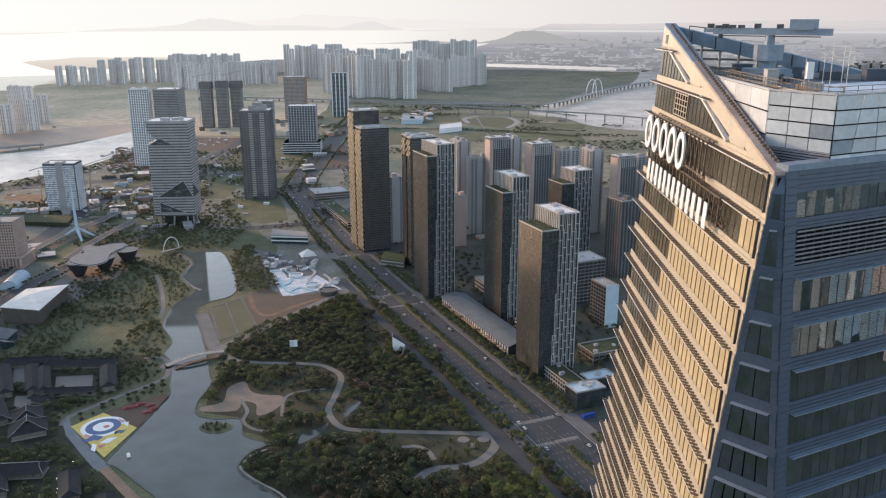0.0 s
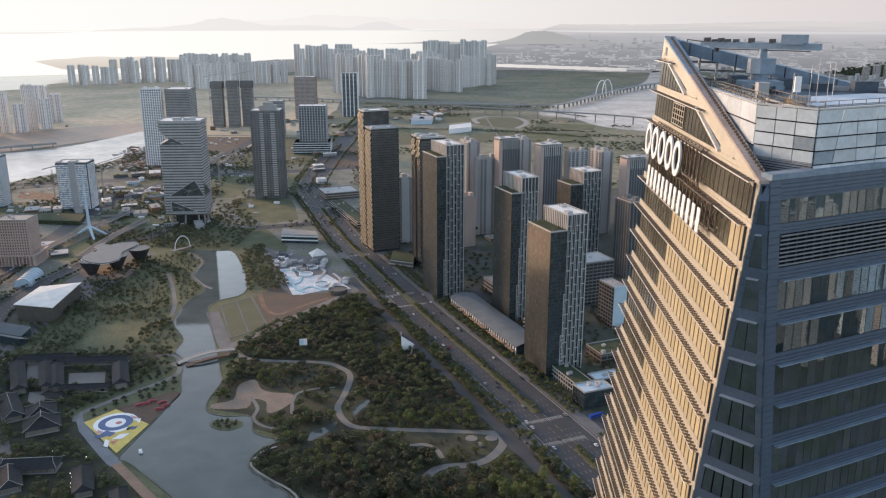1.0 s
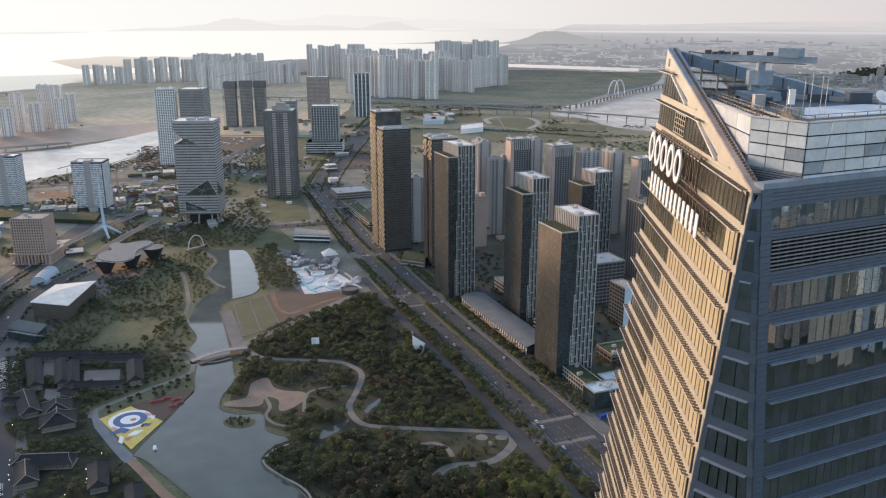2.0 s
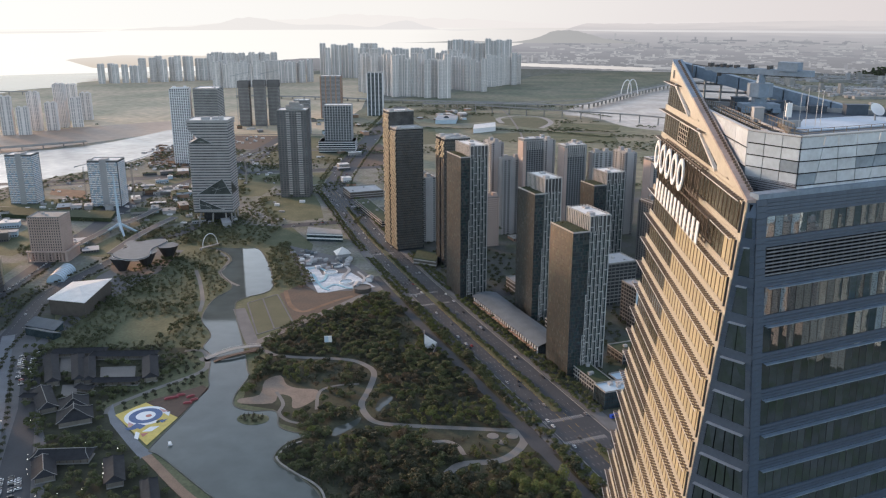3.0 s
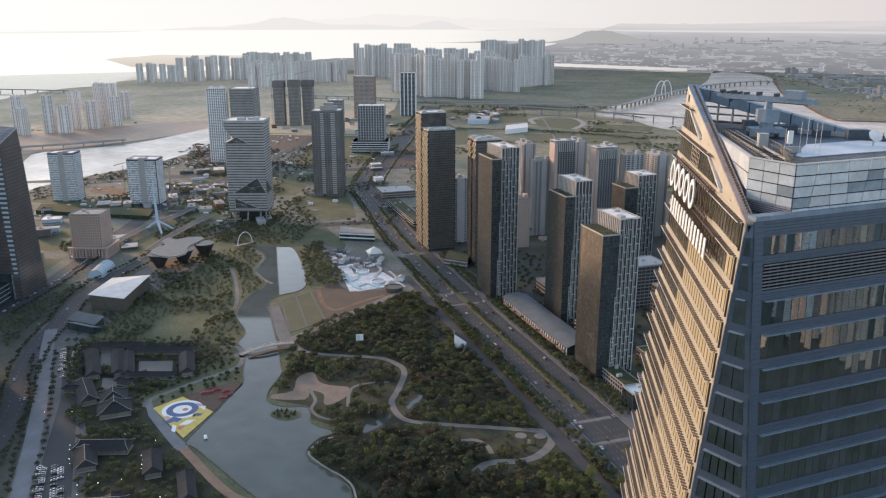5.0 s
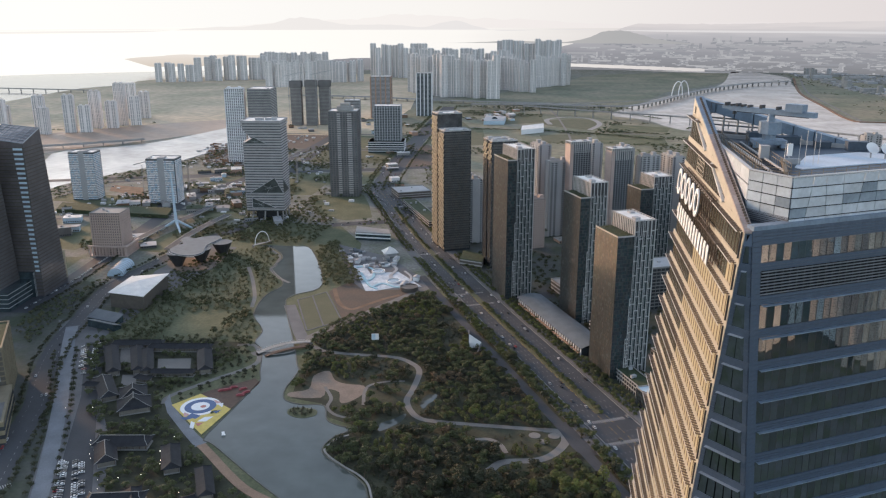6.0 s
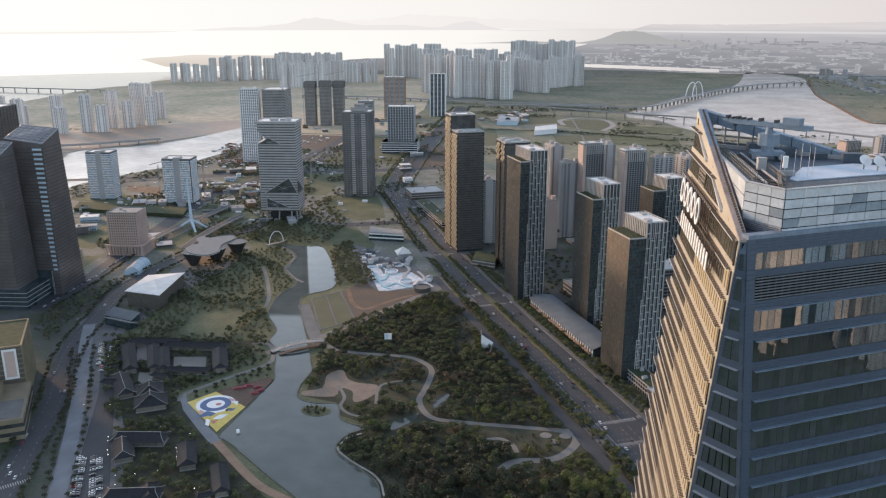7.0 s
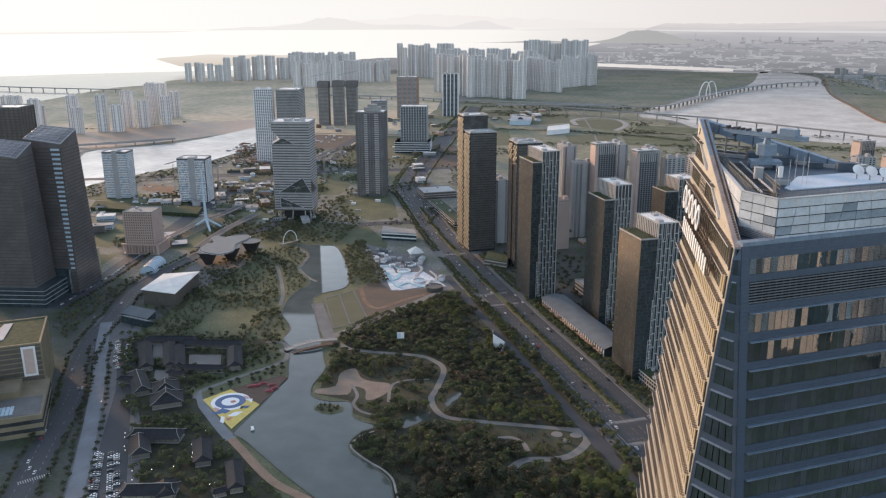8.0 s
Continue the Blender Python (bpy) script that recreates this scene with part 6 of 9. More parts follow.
def stacked_office(c, w, d):
    """Banded office tower of stacked blocks: splayed legs, glazed triangular atria, a crown that leans out."""
    th = thing("office_block", "stacked office tower of pale stone bands with glazed triangles", "office tower", c[0], c[1], 0, WGRID)
    for x, y in ((-w * 0.9, 3), (-w * 0.55, 2), (-w * 0.2, 2), (-3, 3), (-3, d * 0.5), (-3, d - 4), (-w + 4, d - 4), (-w + 3, d * 0.5)):
        gg = Geo()
        gg.rod((x, y, 0), (x * 0.92 - 1.5, y + 2.5, 18), 1.5, 8, 1.1)
        part("leg", gg, M_concrete, th)
    gg = Geo()
    gg.box(-w * 0.8, -w * 0.16, d * 0.22, d * 0.86, 0, 17.6)
    part("lobby", gg, M_glass_d, th, "dark glazed lobby")

    def left(z):
        return -w if z < 126 else -w + 17 - 17 * min(1.0, max(0.0, (z - 128) / 18))

    glass, band = Geo(), Geo()
    z = 17.6
    while z < 156:
        x0, x1 = left(z), left(z + 4.1)
        glass.hexa([(x0 + 0.7, 0.7, z), (-0.7, 0.7, z), (-0.7, d - 0.7, z), (x0 + 0.7, d - 0.7, z), (x1 + 0.7, 0.7, z + 4.1), (-0.7, 0.7, z + 4.1), (-0.7, d - 0.7, z + 4.1), (x1 + 0.7, d - 0.7, z + 4.1)])
        o = 1.2 if z > 148 else 0
        band.hexa([(x0 - o, -o, z + 1.8), (o, -o, z + 1.8), (o, d + o, z + 1.8), (x0 - o, d + o, z + 1.8), (x1 - o, -o, z + 4.1), (o, -o, z + 4.1), (o, d + o, z + 4.1), (x1 - o, d + o, z + 4.1)])
        z += 4.12
    part("glazing", glass, M_glass_g, th)
    stuff(part("floor_banding", band, M_stone_l, th))
    for pts in (((-w * 0.88, 46.5), (-0.2, 46.5), (-w * 0.22, 71)), ((-w * 0.84, 23), (-w * 0.22, 23), (-w * 0.84, 39)), ((-w * 0.98, 124), (-w * 0.38, 124), (-w * 0.70, 134))):
        gg = Geo()
        gg.v = [(x, -0.25, q) for x, q in pts] + [(x, 0.4, q) for x, q in pts]
        gg.f = [(0, 1, 2), (5, 4, 3), (0, 3, 4, 1), (1, 4, 5, 2), (2, 5, 3, 0)]
        gg.mi = [0] * 5
        atrium = part("atrium", gg, M_glass_s, th, "dark glazed triangular atrium")
        gg = Geo()
        for a, b in zip(pts, pts[1:] + pts[:1]):
            gg.rod((a[0], -0.4, a[1]), (b[0], -0.4, b[1]), 0.45, 5)
            m = ((a[0] + b[0]) / 2, (a[1] + b[1]) / 2)
            q = [v for v in pts if v not in (a, b)][0]
            gg.rod((m[0], -0.35, m[1]), ((m[0] + q[0]) / 2, -0.35, (m[1] + q[1]) / 2), 0.25, 4)
        part("frame", gg, M_greyp, atrium)
    gg = Geo()
    gg.v = [(0.25, 0.2, 46.5), (0.25, d * 0.8, 46.5), (0.25, 0.2, 68), (-0.4, 0.2, 46.5), (-0.4, d * 0.8, 46.5), (-0.4, 0.2, 68)]
    gg.f = [(0, 1, 2), (5, 4, 3), (0, 3, 4, 1), (1, 4, 5, 2), (2, 5, 3, 0)]
    gg.mi = [0] * 5
    part("atrium", gg, M_glass_s, th)
    gg = Geo()
    for x0, x1, y0, y1 in ((-w - 1, 1, -1, 0), (-w - 1, 1, d, d + 1), (-w - 1, -w, 0, d), (0, 1, 0, d)):
        gg.box(x0, x1, y0, y1, 157.75, 159.4)
    part("parapet", gg, M_stone_l, th)
    gg = Geo()
    gg.box(-w + 0.1, -0.1, 0.1, d - 0.1, 157.75, 158.3)
    part("roof", gg, M_white_roof, th)
    for x, y, a, b, h in ((-w * 0.7, d * 0.3, 12, 9, 4), (-w * 0.45, d * 0.4, 9, 14, 3), (-w * 0.25, d * 0.3, 6, 6, 5)):
        gg = Geo()
        gg.box(x, x + a, y, y + b, 158.3, 158.3 + h)
        part("plant_room", gg, M_greyp, th)
    return th


stacked_office((-397, 1190), 60, 46)
t = band_tower((-322, 1385), 50, 42, 152, "dark blue grey glass office tower with a stepped plant top", M_glass_g, M_concrete_d, 3.8, 1.2, 0.12, fin=5.0, finm=M_concrete_d)
gg = Geo()
gg.box(-36, -8, 8, 30, 153, 160)
gg.box(-30, -14, 12, 26, 160, 165)
o = part("plant_screen", gg, M_concrete, t)
o.location.x = 50
for x0, x1, y0, y1 in ((-17, -9, -0.55, -0.35), (-35, -29, -0.55, -0.35)):
    gg = Geo()
    for i in range(38):
        gg.box(x0 + 50, x1 + 50, y0, y1, 6 + i * 3.8, 8.2 + i * 3.8)
    stuff(part("bay_facing", gg, M_stone_l, t, "paler spandrel bay"))
t = band_tower((-330, 1877), 62, 40, 108, "grey glass tower over a banded podium", M_glass_b, M_greyp, 3.8, 1.2, 0.3, fin=6)
gg = Geo()
gg.box(-14, 70, -12, 52, 0, 26)
part("podium", gg, M_glass_b, t)
stuff(part("podium_banding", slabs(-14, 70, -12, 52, 0, 26, 5.2, 1.6, 0.6), M_white, t))
band_tower((-352, 2590), 48, 40, 134, "tall slim pale blue tower with white edges", M_glass_b, M_greyp, 4, 0.8, 0.2, fin=12, finm=M_white)
band_tower((-472, 2520), 62, 40, 128, "rust coloured tower under construction", M_concrete_d, M_greyp, 4, 1.6, 0.3, fin=15, finm=M_brown)
for cx, cy, ch in ((-700, 2315, 124), (-656, 2318, 126), (-622, 2343, 124)):
    t = band_tower((cx, cy), 30, 28, ch, "bare concrete tower shell under construction", M_concrete_d, M_concrete, 4, 1.4, 0.4)
    gg = Geo()
    for q in range(7):
        gg.box(-1.6, 31.6, -1.6 + q * 5, -1.2 + q * 5, ch - 14, ch + 4)
    gg.box(-1.8, 31.8, -2.0, -1.62, ch - 14, ch - 6)
    stuff(part("formwork_screen", gg, M_concrete_d, t, "grey climbing formwork screens"))
band_tower((-490, 2150), 40, 34, 92, "grey tower block under construction", M_concrete_d, M_greyp, 4, 1.4, 0.4)
flat_block(-668, 1715, 40, 34, 159, WGRID + 10, M_white, "very tall white apartment tower with close windows", "west towers", 4.4, 1.3, pitch=3.4, glass=M_win_sky)
band_tower((-583, 1700), 50, 60, 160, "tall grey slab tower with plain side", M_glass_g, M_concrete, 3.4, 1.7, 0.2)
for c, w, d, h in (((-774, 1303), 44, 30, 84), ((-620, 1290), 50, 34, 78)):
    th = thing("hotel_block", "pale blue and white patchwork hotel tower", "tower block", c[0] - w * 0.98, c[1] - w * 0.10, 0, WGRID, "patchwork towers")
    gg = Geo()
    gg.box(0, w, 0, d, 0, h)
    part("glazing", gg, M_win_sky, th)
    gg, g2 = Geo(), Geo()
    z = 2
    while z < h - 2:
        x = 0.5
        while x < w - 2:
            (gg if rb.random() < 0.72 else g2).box(x, x + 2.0, -0.3, 0, z, z + 2.3)
            x += 2.3
        y = 0.5
        while y < d - 2:
            (gg if rb.random() < 0.72 else g2).box(w, w + 0.3, y, y + 2.0, z, z + 2.3)
            y += 2.3
        z += 3.1
    stuff(part("white_facing", gg, M_white, th))
    stuff(part("blue_facing", g2, M_pale_blue, th))
    gg = Geo()
    gg.box(w * 0.40, w * 0.62, -0.6, d * 0.5, 0, h + 3)
    part("stair_shaft", gg, M_greyp, th)
    roof_gear(th, 0, w, 0, d, h, rb)

# dark twin towers to the west
def shard(c, w, d, h, rz, label, slots=True):
    """Tapering dark glass tower with a slanted, glazed lantern roof; c is its south-east corner."""
    p = Vector(c)
    th = thing("twin_tower", label, "skyscraper", p.x, p.y, 0, rz, "dark twin towers")
    k = 0.80
    def ring(z):
        f = 1 - (1 - k) * z / h
        return [(-w * f, d * (1 - f) / 2, z), (-w * (1 - f) * 0.3, 0 + d * (1 - f) / 2, z), (-w * (1 - f) * 0.3, d * f, z), (-w * f, d * f, z)]
    gg = Geo()
    lo, hi = ring(0), ring(h)
    hi = [(a, b, z + o) for (a, b, z), o in zip(hi, (-2, -8, 4, 8))]
    gg.hexa(lo + hi)
    part("shaft", gg, M_shard, th)
    gg = Geo()
    z = 4
    while z < h - 10:
        r = ring(z)
        xs, ys = [q[0] for q in r], [q[1] for q in r]
        gg.box(min(xs) - 0.25, max(xs) + 0.25, min(ys) - 0.25, max(ys) + 0.25, z, z + 1.0)
        z += 4.1
    stuff(part("floor_banding", gg, M_brownw, th))
    gg = Geo()
    for i in range(4):
        gg.rod(hi[i], hi[(i + 1) % 4], 0.6, 5)
    for i in range(1, 6):
        a, b = Vector(hi[0]).lerp(Vector(hi[1]), i / 6), Vector(hi[3]).lerp(Vector(hi[2]), i / 6)
        a2, b2 = Vector(hi[0]).lerp(Vector(hi[3]), i / 6), Vector(hi[1]).lerp(Vector(hi[2]), i / 6)
        gg.rod(a + Vector((0, 0, 0.4)), b + Vector((0, 0, 0.4)), 0.35, 5)
        gg.rod(a2 + Vector((0, 0, 0.4)), b2 + Vector((0, 0, 0.4)), 0.35, 5)
    part("roof_lattice", gg, M_steel, th, "grey steel lattice over the roof")
    # stack of bright slots down the corner
    z = 30
    while slots and z < h - 14:
        r = ring(z)
        q = 3.5 + 7.5 * z / h
        gg = Geo()
        gg.box(r[1][0] - 1.5 - q, r[1][0] - 1.5, r[1][1] - 0.6, r[1][1] - 0.3, z, z + 2.3)
        part("slot_panel", gg, M_pale_blue, th)
        z += 5.4
    return th


shard((-588, 764), 58, 46, 178, 5, "dark bronze glass tower tapering to a slanted roof", False)
shard((-568, 814), 58, 56, 186, 5, "dark bronze glass twin tower with pale corner slots")
# the second tower is unseen, added to keep sun off the village
for c, w, d, h in (((-775, 1035), 44, 40, 192), ((-700, 850), 60, 44, 205)):
    band_tower(c, w, d, h, "dark bronze office tower behind the twin towers, shading the village", M_shard, M_brownw, 4.1, 1.2, 0.3, fin=8, finm=M_brownw)
th = thing("tower_podium", "green glass podium wrapping the twin towers", "podium", -580, 766, 0, 5)
gg = Geo()
gg.box(-60, 4, -6, 44, 0, 22)
gg.box(-40, 8, 44.02, 118, 0, 30)
part("body", gg, M_glass_b, th)
stuff(part("floor_banding", slabs(-60, 4, -6, 44, 0, 22, 5, 0.6, 0.2), M_greyp, th))
stuff(part("mullion_grid", fins(-40, 8, 44.02, 118, 0, 30, 2.0, 0.25, 0.3, "E"), M_greyp, th))
gg = Geo()
gg.box(-10, 8.6, 116, 119, 30, 36)
gg.box(7.5, 9, 95, 119, 0, 36)
part("lit_frame", gg, M_gold_pan, th)

# pinkish office with arcade
th = thing("beige_office", "pinkish stone office block with deep windows and arcade", "office", -598, 978, 0, WGRID)
gg = Geo()
gg.box(0, 40, 0, 32, 0, 58)
part("glazing", gg, M_win, th)
stuff(part("floor_banding", slabs(0, 40, 0, 32, 0, 58, 3.6, 1.5, 0.4), M_pink, th))
stuff(part("pier_work", fins(0, 40, 0, 32, 0, 59, 3.0, 1.5, 0.7), M_pink, th))
gg = Geo()
gg.box(-6, 47, -4, 39, 0, 1)
for i in range(12):
    gg.box(-5 + i * 4.4, -3.4 + i * 4.4, -4, -2, 1, 13)
    gg.box(45, 47, -4 + i * 3.5, -3 + i * 3.5, 1, 13)
gg.box(-6, 47, -4.5, -1.5, 13, 15)
gg.box(44.5, 47.5, -1.5, 39, 13, 15)
part("arcade", gg, M_pink, th)
roof_gear(th, -0.7, 40.7, -0.7, 32.7, 59, rb, M_concrete)

# near western hall with lined front and green roof
th = thing("corner_hall", "ochre lined office with planted roof and tall banner", "office", -438, 556, 0, GRID + 5)
gg = Geo()
gg.box(-75, 0, 0, 66, 0, 50)
part("body", gg, M_brownw, th)
stuff(part("floor_banding", slabs(-75, 0, 0, 66, 0, 50, 4.4, 0.8, 0.5), M_ochre, th))
stuff(part("fin_screen", fins(-75, 0, 0, 66, 0, 50, 1.8, 0.8, 0.8, "E"), M_ochre, th))
gg = Geo()
gg.box(-73, -1, 1, 65, 50, 50.5)
part("roof", gg, M_green_roof, th)
gg = Geo()
gg.box(-75.8, 0.8, -0.8, 0.6, 50, 51.5)
gg.box(-0.6, 0.8, 0.6, 66.8, 50, 51.5)
gg.box(-75.8, -0.6, 65.5, 66.8, 50, 51.5)
part("parapet", gg, M_ochre, th)
gg = Geo()
gg.box(-15, -4, -1.1, -0.7, 22, 49)
part("banner", gg, M_white, th)
gg = Geo()
gg.box(-13.4, -5.6, -1.2, -1.1, 24, 47)
part("banner_print", gg, M_pink, th)
gg = Geo()
gg.hexa([(-46, 14, 50.5), (-30, 18, 50.5), (-27, 58, 50.5), (-34, 58, 50.5), (-46, 14, 51.2), (-30, 18, 51.2), (-27, 58, 51.2), (-34, 58, 51.2)])
part("rooflight", gg, M_greyp, th)
gg = Geo()
gg.box(-62, 4, -72, -1, 0, 18)
gg.box(-62, -34, -62, -14, 18, 32)
gg.box(-33.9, -16, -34, -8, 18, 24)
part("annexe", gg, M_ochre, th)
stuff(part("annexe_banding", slabs(-62, 4, -72, -1, 0, 15, 7, 3.0, 0.4), M_glass_d, th))
gg = Geo()
gg.box(-59, -37, -59, -17, 32, 32.4)
gg.box(-33, 2, -70, -36, 18, 18.3)
part("annexe_roof", gg, M_concrete_d, th)
gg = Geo()
for i in range(5):
    for k in range(3):
        gg.box(-32 + i * 3.0, -29.6 + i * 3.0, -66 + k * 5, -62 + k * 5, 18.3, 19.2)
part("skylight", gg, M_pale_blue, th)

# convention of pale far towers: the tall estate across the reed flats
FAR = []
rf = random.Random(21)


def estate(a, b, n, h):
    """A close row of towers between two plan points, all about one height."""
    for i in range(n):
        t = (i + 0.5 + rf.uniform(-0.12, 0.12)) / n
        FAR.append((a[0] + (b[0] - a[0]) * t, a[1] + (b[1] - a[1]) * t + rf.uniform(-25, 25), h * rf.choice((0.90, 0.97, 1.0, 1.03))))


estate((-560, 3420), (-418, 3260), 6, 152)
estate((-425, 3240), (-165, 3165), 10, 157)
estate((-185, 3540), (-30, 3460), 7, 131)
estate((-40, 3690), (120, 3830), 7, 136)
estate((-600, 3720), (-120, 3640), 17, 160)
estate((-250, 4480), (90, 4480), 12, 178)
estate((-890, 4190), (-590, 4190), 10, 162)
estate((-1030, 3840), (-870, 3910), 7, 97)
estate((-1225, 3540), (-975, 3680), 11, 110)
estate((-1470, 4190), (-1110, 4190), 13, 118)
estate((-1670, 3840), (-1370, 4010), 11, 113)
estate((-1840, 3770), (-1660, 3840), 6, 84)
SHORE = [(-1480, 1995, 105), (-1437, 2010, 95), (-1346, 2059, 70), (-1375, 2090, 98), (-1295, 2102, 100), (-1255, 2110, 72), (-1267, 2190, 104), (-1225, 2200, 75), (-1228, 2260, 120), (-1190, 2270, 82), (-1277, 2418, 106), (-1240, 2430, 80), (-1530, 2030, 100), (-1560, 2080, 70), (-1620, 2060, 104), (-1500, 2120, 66)]
protos = []
for k, (w, d, h) in enumerate(((27, 16, 175), (25, 16, 152), (30, 15, 116), (24, 16, 134), (28, 15, 92))):
    protos.append(((w, d, h), None))
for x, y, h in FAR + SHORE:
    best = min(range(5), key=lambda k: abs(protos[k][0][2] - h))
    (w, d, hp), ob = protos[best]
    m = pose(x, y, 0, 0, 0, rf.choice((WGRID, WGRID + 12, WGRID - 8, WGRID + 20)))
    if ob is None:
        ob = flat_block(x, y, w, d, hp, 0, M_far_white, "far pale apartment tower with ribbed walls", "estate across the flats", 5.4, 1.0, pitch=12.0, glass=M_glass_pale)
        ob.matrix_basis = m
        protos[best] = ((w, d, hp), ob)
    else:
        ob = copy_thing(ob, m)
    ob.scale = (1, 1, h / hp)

# low city to the north-east: many small distant blocks
gg, g2 = Geo(), Geo()
rc = random.Random(8)
for i in range(5200):
    a = rc.uniform(-0.05, 0.62)
    r = rc.uniform(3300, 4880)
    x, y = r * math.sin(a), r * math.cos(a)
    if x < 1310:
        continue
    big = rc.random() < 0.05 and noise.noise((x * 0.002, y * 0.002, 9)) > 0.05
    w, d, h = rc.uniform(8, 26), rc.uniform(8, 20), (rc.uniform(25, 55) if big else rc.uniform(3, 9))
    if noise.noise((x * 0.003, y * 0.003, 2)) < -0.12:
        continue
    c, s = math.cos(0.4), math.sin(0.4)
    pts = [(x + u * c - v * s, y + u * s + v * c) for u, v in ((-w / 2, -d / 2), (w / 2, -d / 2), (w / 2, d / 2), (-w / 2, d / 2))]
    (gg if rc.random() < 0.6 else g2).prism(pts, 0, h)
# long warehouses and depots
for i in range(260):
    a, r = rc.uniform(0.0, 0.6), rc.uniform(3500, 4880)
    x, y = r * math.sin(a), r * math.cos(a)
    if x < 1360:
        continue
    w, d, h = rc.uniform(40, 130), rc.uniform(20, 45), rc.uniform(8, 15)
    c, s = math.cos(0.1), math.sin(0.1)
    pts = [(x + u * c - v * s, y + u * s + v * c) for u, v in ((-w / 2, -d / 2), (w / 2, -d / 2), (w / 2, d / 2), (-w / 2, d / 2))]
    (gg if rc.random() < 0.6 else g2).prism(pts, 0, h)
tagged(part("distant_city", gg, M_concrete), "pale low roofs of the distant city", "city", kind="stuff")
tagged(part("distant_city_grey", g2, M_greyp), "grey low roofs of the distant city", "city", kind="stuff")


# ---------------------------------------------------------------- low buildings and park things
def poly_building(name, label, cat, pts, z0, z1, wall, roof, bands=0.0, band_m=None, over=0.0):
    """A low building over a plan outline, with floor bands and an overhanging roof slab."""
    cx, cy = sum(p[0] for p in pts) / len(pts), sum(p[1] for p in pts) / len(pts)
    th = thing(name, label, cat, cx, cy, 0)
    loc = [(p[0] - cx, p[1] - cy) for p in pts]
    if sum(loc[i - 1][0] * loc[i][1] - loc[i][0] * loc[i - 1][1] for i in range(len(loc))) < 0:
        loc = loc[::-1]
    gg = Geo()
    gg.prism(loc, z0, z1)
    part("wall", gg, wall, th)
    if bands:
        gg = Geo()
        z = z0 + bands * 0.6
        while z < z1 - 0.5:
            gg.prism([(x * 1.012, y * 1.012) for x, y in loc], z, z + bands * 0.35)
            z += bands
        stuff(part("floor_banding", gg, band_m or M_white, th))
    gg = Geo()
    k = 1 + over
    gg.prism([(x * k, y * k) for x, y in loc], z1, z1 + 0.9)
    part("roof", gg, roof, th)
    return th


th = poly_building("culture_hall", "dark walled hall under a folded white roof", "hall", [(-473, 790), (-430, 782), (-438, 860), (-475, 845)], 0.2, 17, M_brownw, M_white_roof, over=0.0)
gg = Geo()
P = [(-473, 790), (-430, 782), (-438, 860), (-475, 845)]
cx, cy = sum(p[0] for p in P) / 4, sum(p[1] for p in P) / 4
top = (0, 0, 22.5)
loc = [((p[0] - cx) * 1.06, (p[1] - cy) * 1.06) for p in P]
for i in range(4):
    a, b = loc[i], loc[(i + 1) % 4]
    gg.face([(a[0], a[1], 18.0), (b[0], b[1], 18.0), top])
    gg.face([(b[0], b[1], 17.4), (a[0], a[1], 17.4), (0, 0, 17.4)])
    gg.face([(a[0], a[1], 17.4), (b[0], b[1], 17.4), (b[0], b[1], 18.0), (a[0], a[1], 18.0)])
part("folded_roof", gg, M_white_roof, th)
gg = Geo()
for i in range(4):
    a, b = Vector(loc[i]) * 0.93, Vector(loc[(i + 1) % 4]) * 0.93
    n = 14
    for j in range(n + 1):
        p = a.lerp(b, j / n)
        gg.rod((p.x, p.y, 0.2), (p.x, p.y, 17.2), 0.35, 4)
stuff(part("colonnade", gg, M_concrete_d, th))

# lobed canopy on three bowls
th = thing("lobed_canopy", "grey three-lobed disc canopy on dark bowls", "pavilion", *[(-453, 970)][0], 0)
c0 = [(-453, 970)][0]
out = spline([(p[0] - c0[0], p[1] - c0[1]) for p in [(-478, 952), (-459, 936), (-440, 934), (-431, 951), (-439, 981), (-435, 1005), (-435, 1023), (-447, 1030), (-462, 1022), (-471, 1014), (-483, 1021), (-486, 1006), (-474, 987), (-479, 977)]], 6, True)
if sum(out[i - 1][0] * out[i][1] - out[i][0] * out[i - 1][1] for i in range(len(out))) < 0:
    out = out[::-1]
gg = Geo()
gg.prism(out, 18.0, 19.2)
part("canopy", gg, M_slate_b, th)
gg = Geo()
gg.prism([(x * 1.02, y * 1.02) for x, y in out], 17.8, 18.0)
part("rim", gg, M_white, th)
gg = Geo()
for dx, dy in ((-12, -22), (10, 0), (26, 34)):
    gg.rod((dx, dy, 0.1), (dx, dy, 17.9), 5, 14, 14)
part("bowl", gg, M_frame_d, th)
sheet("water_reflecting_pool", [(-416, 947), (-445, 922), (-481, 949), (-485, 984), (-439, 982), (-426, 1012)], 0.15, M_sand, "pale terrace round the canopy", "terrace", 3)

# glazed vault
c = [(-529, 919)][0]
th = thing("glass_vault", "pale blue glazed barrel vault", "greenhouse", c[0], c[1], 0, 100)
gg = Geo()
R, L, n = 10.0, 46.0, 10
for i in range(n):
    a, b = math.pi * i / n, math.pi * (i + 1) / n
    gg.face([(-L / 2, R * math.cos(a), R * math.sin(a)), (-L / 2, R * math.cos(b), R * math.sin(b)), (L / 2, R * math.cos(b), R * math.sin(b)), (L / 2, R * math.cos(a), R * math.sin(a))][::-1])
gg.face([(-L / 2, R * math.cos(math.pi * i / n), R * math.sin(math.pi * i / n)) for i in range(n + 1)])
gg.face([(L / 2, R * math.cos(math.pi * i / n), R * math.sin(math.pi * i / n)) for i in range(n + 1)][::-1])
part("glazing", gg, M_pale_blue, th)
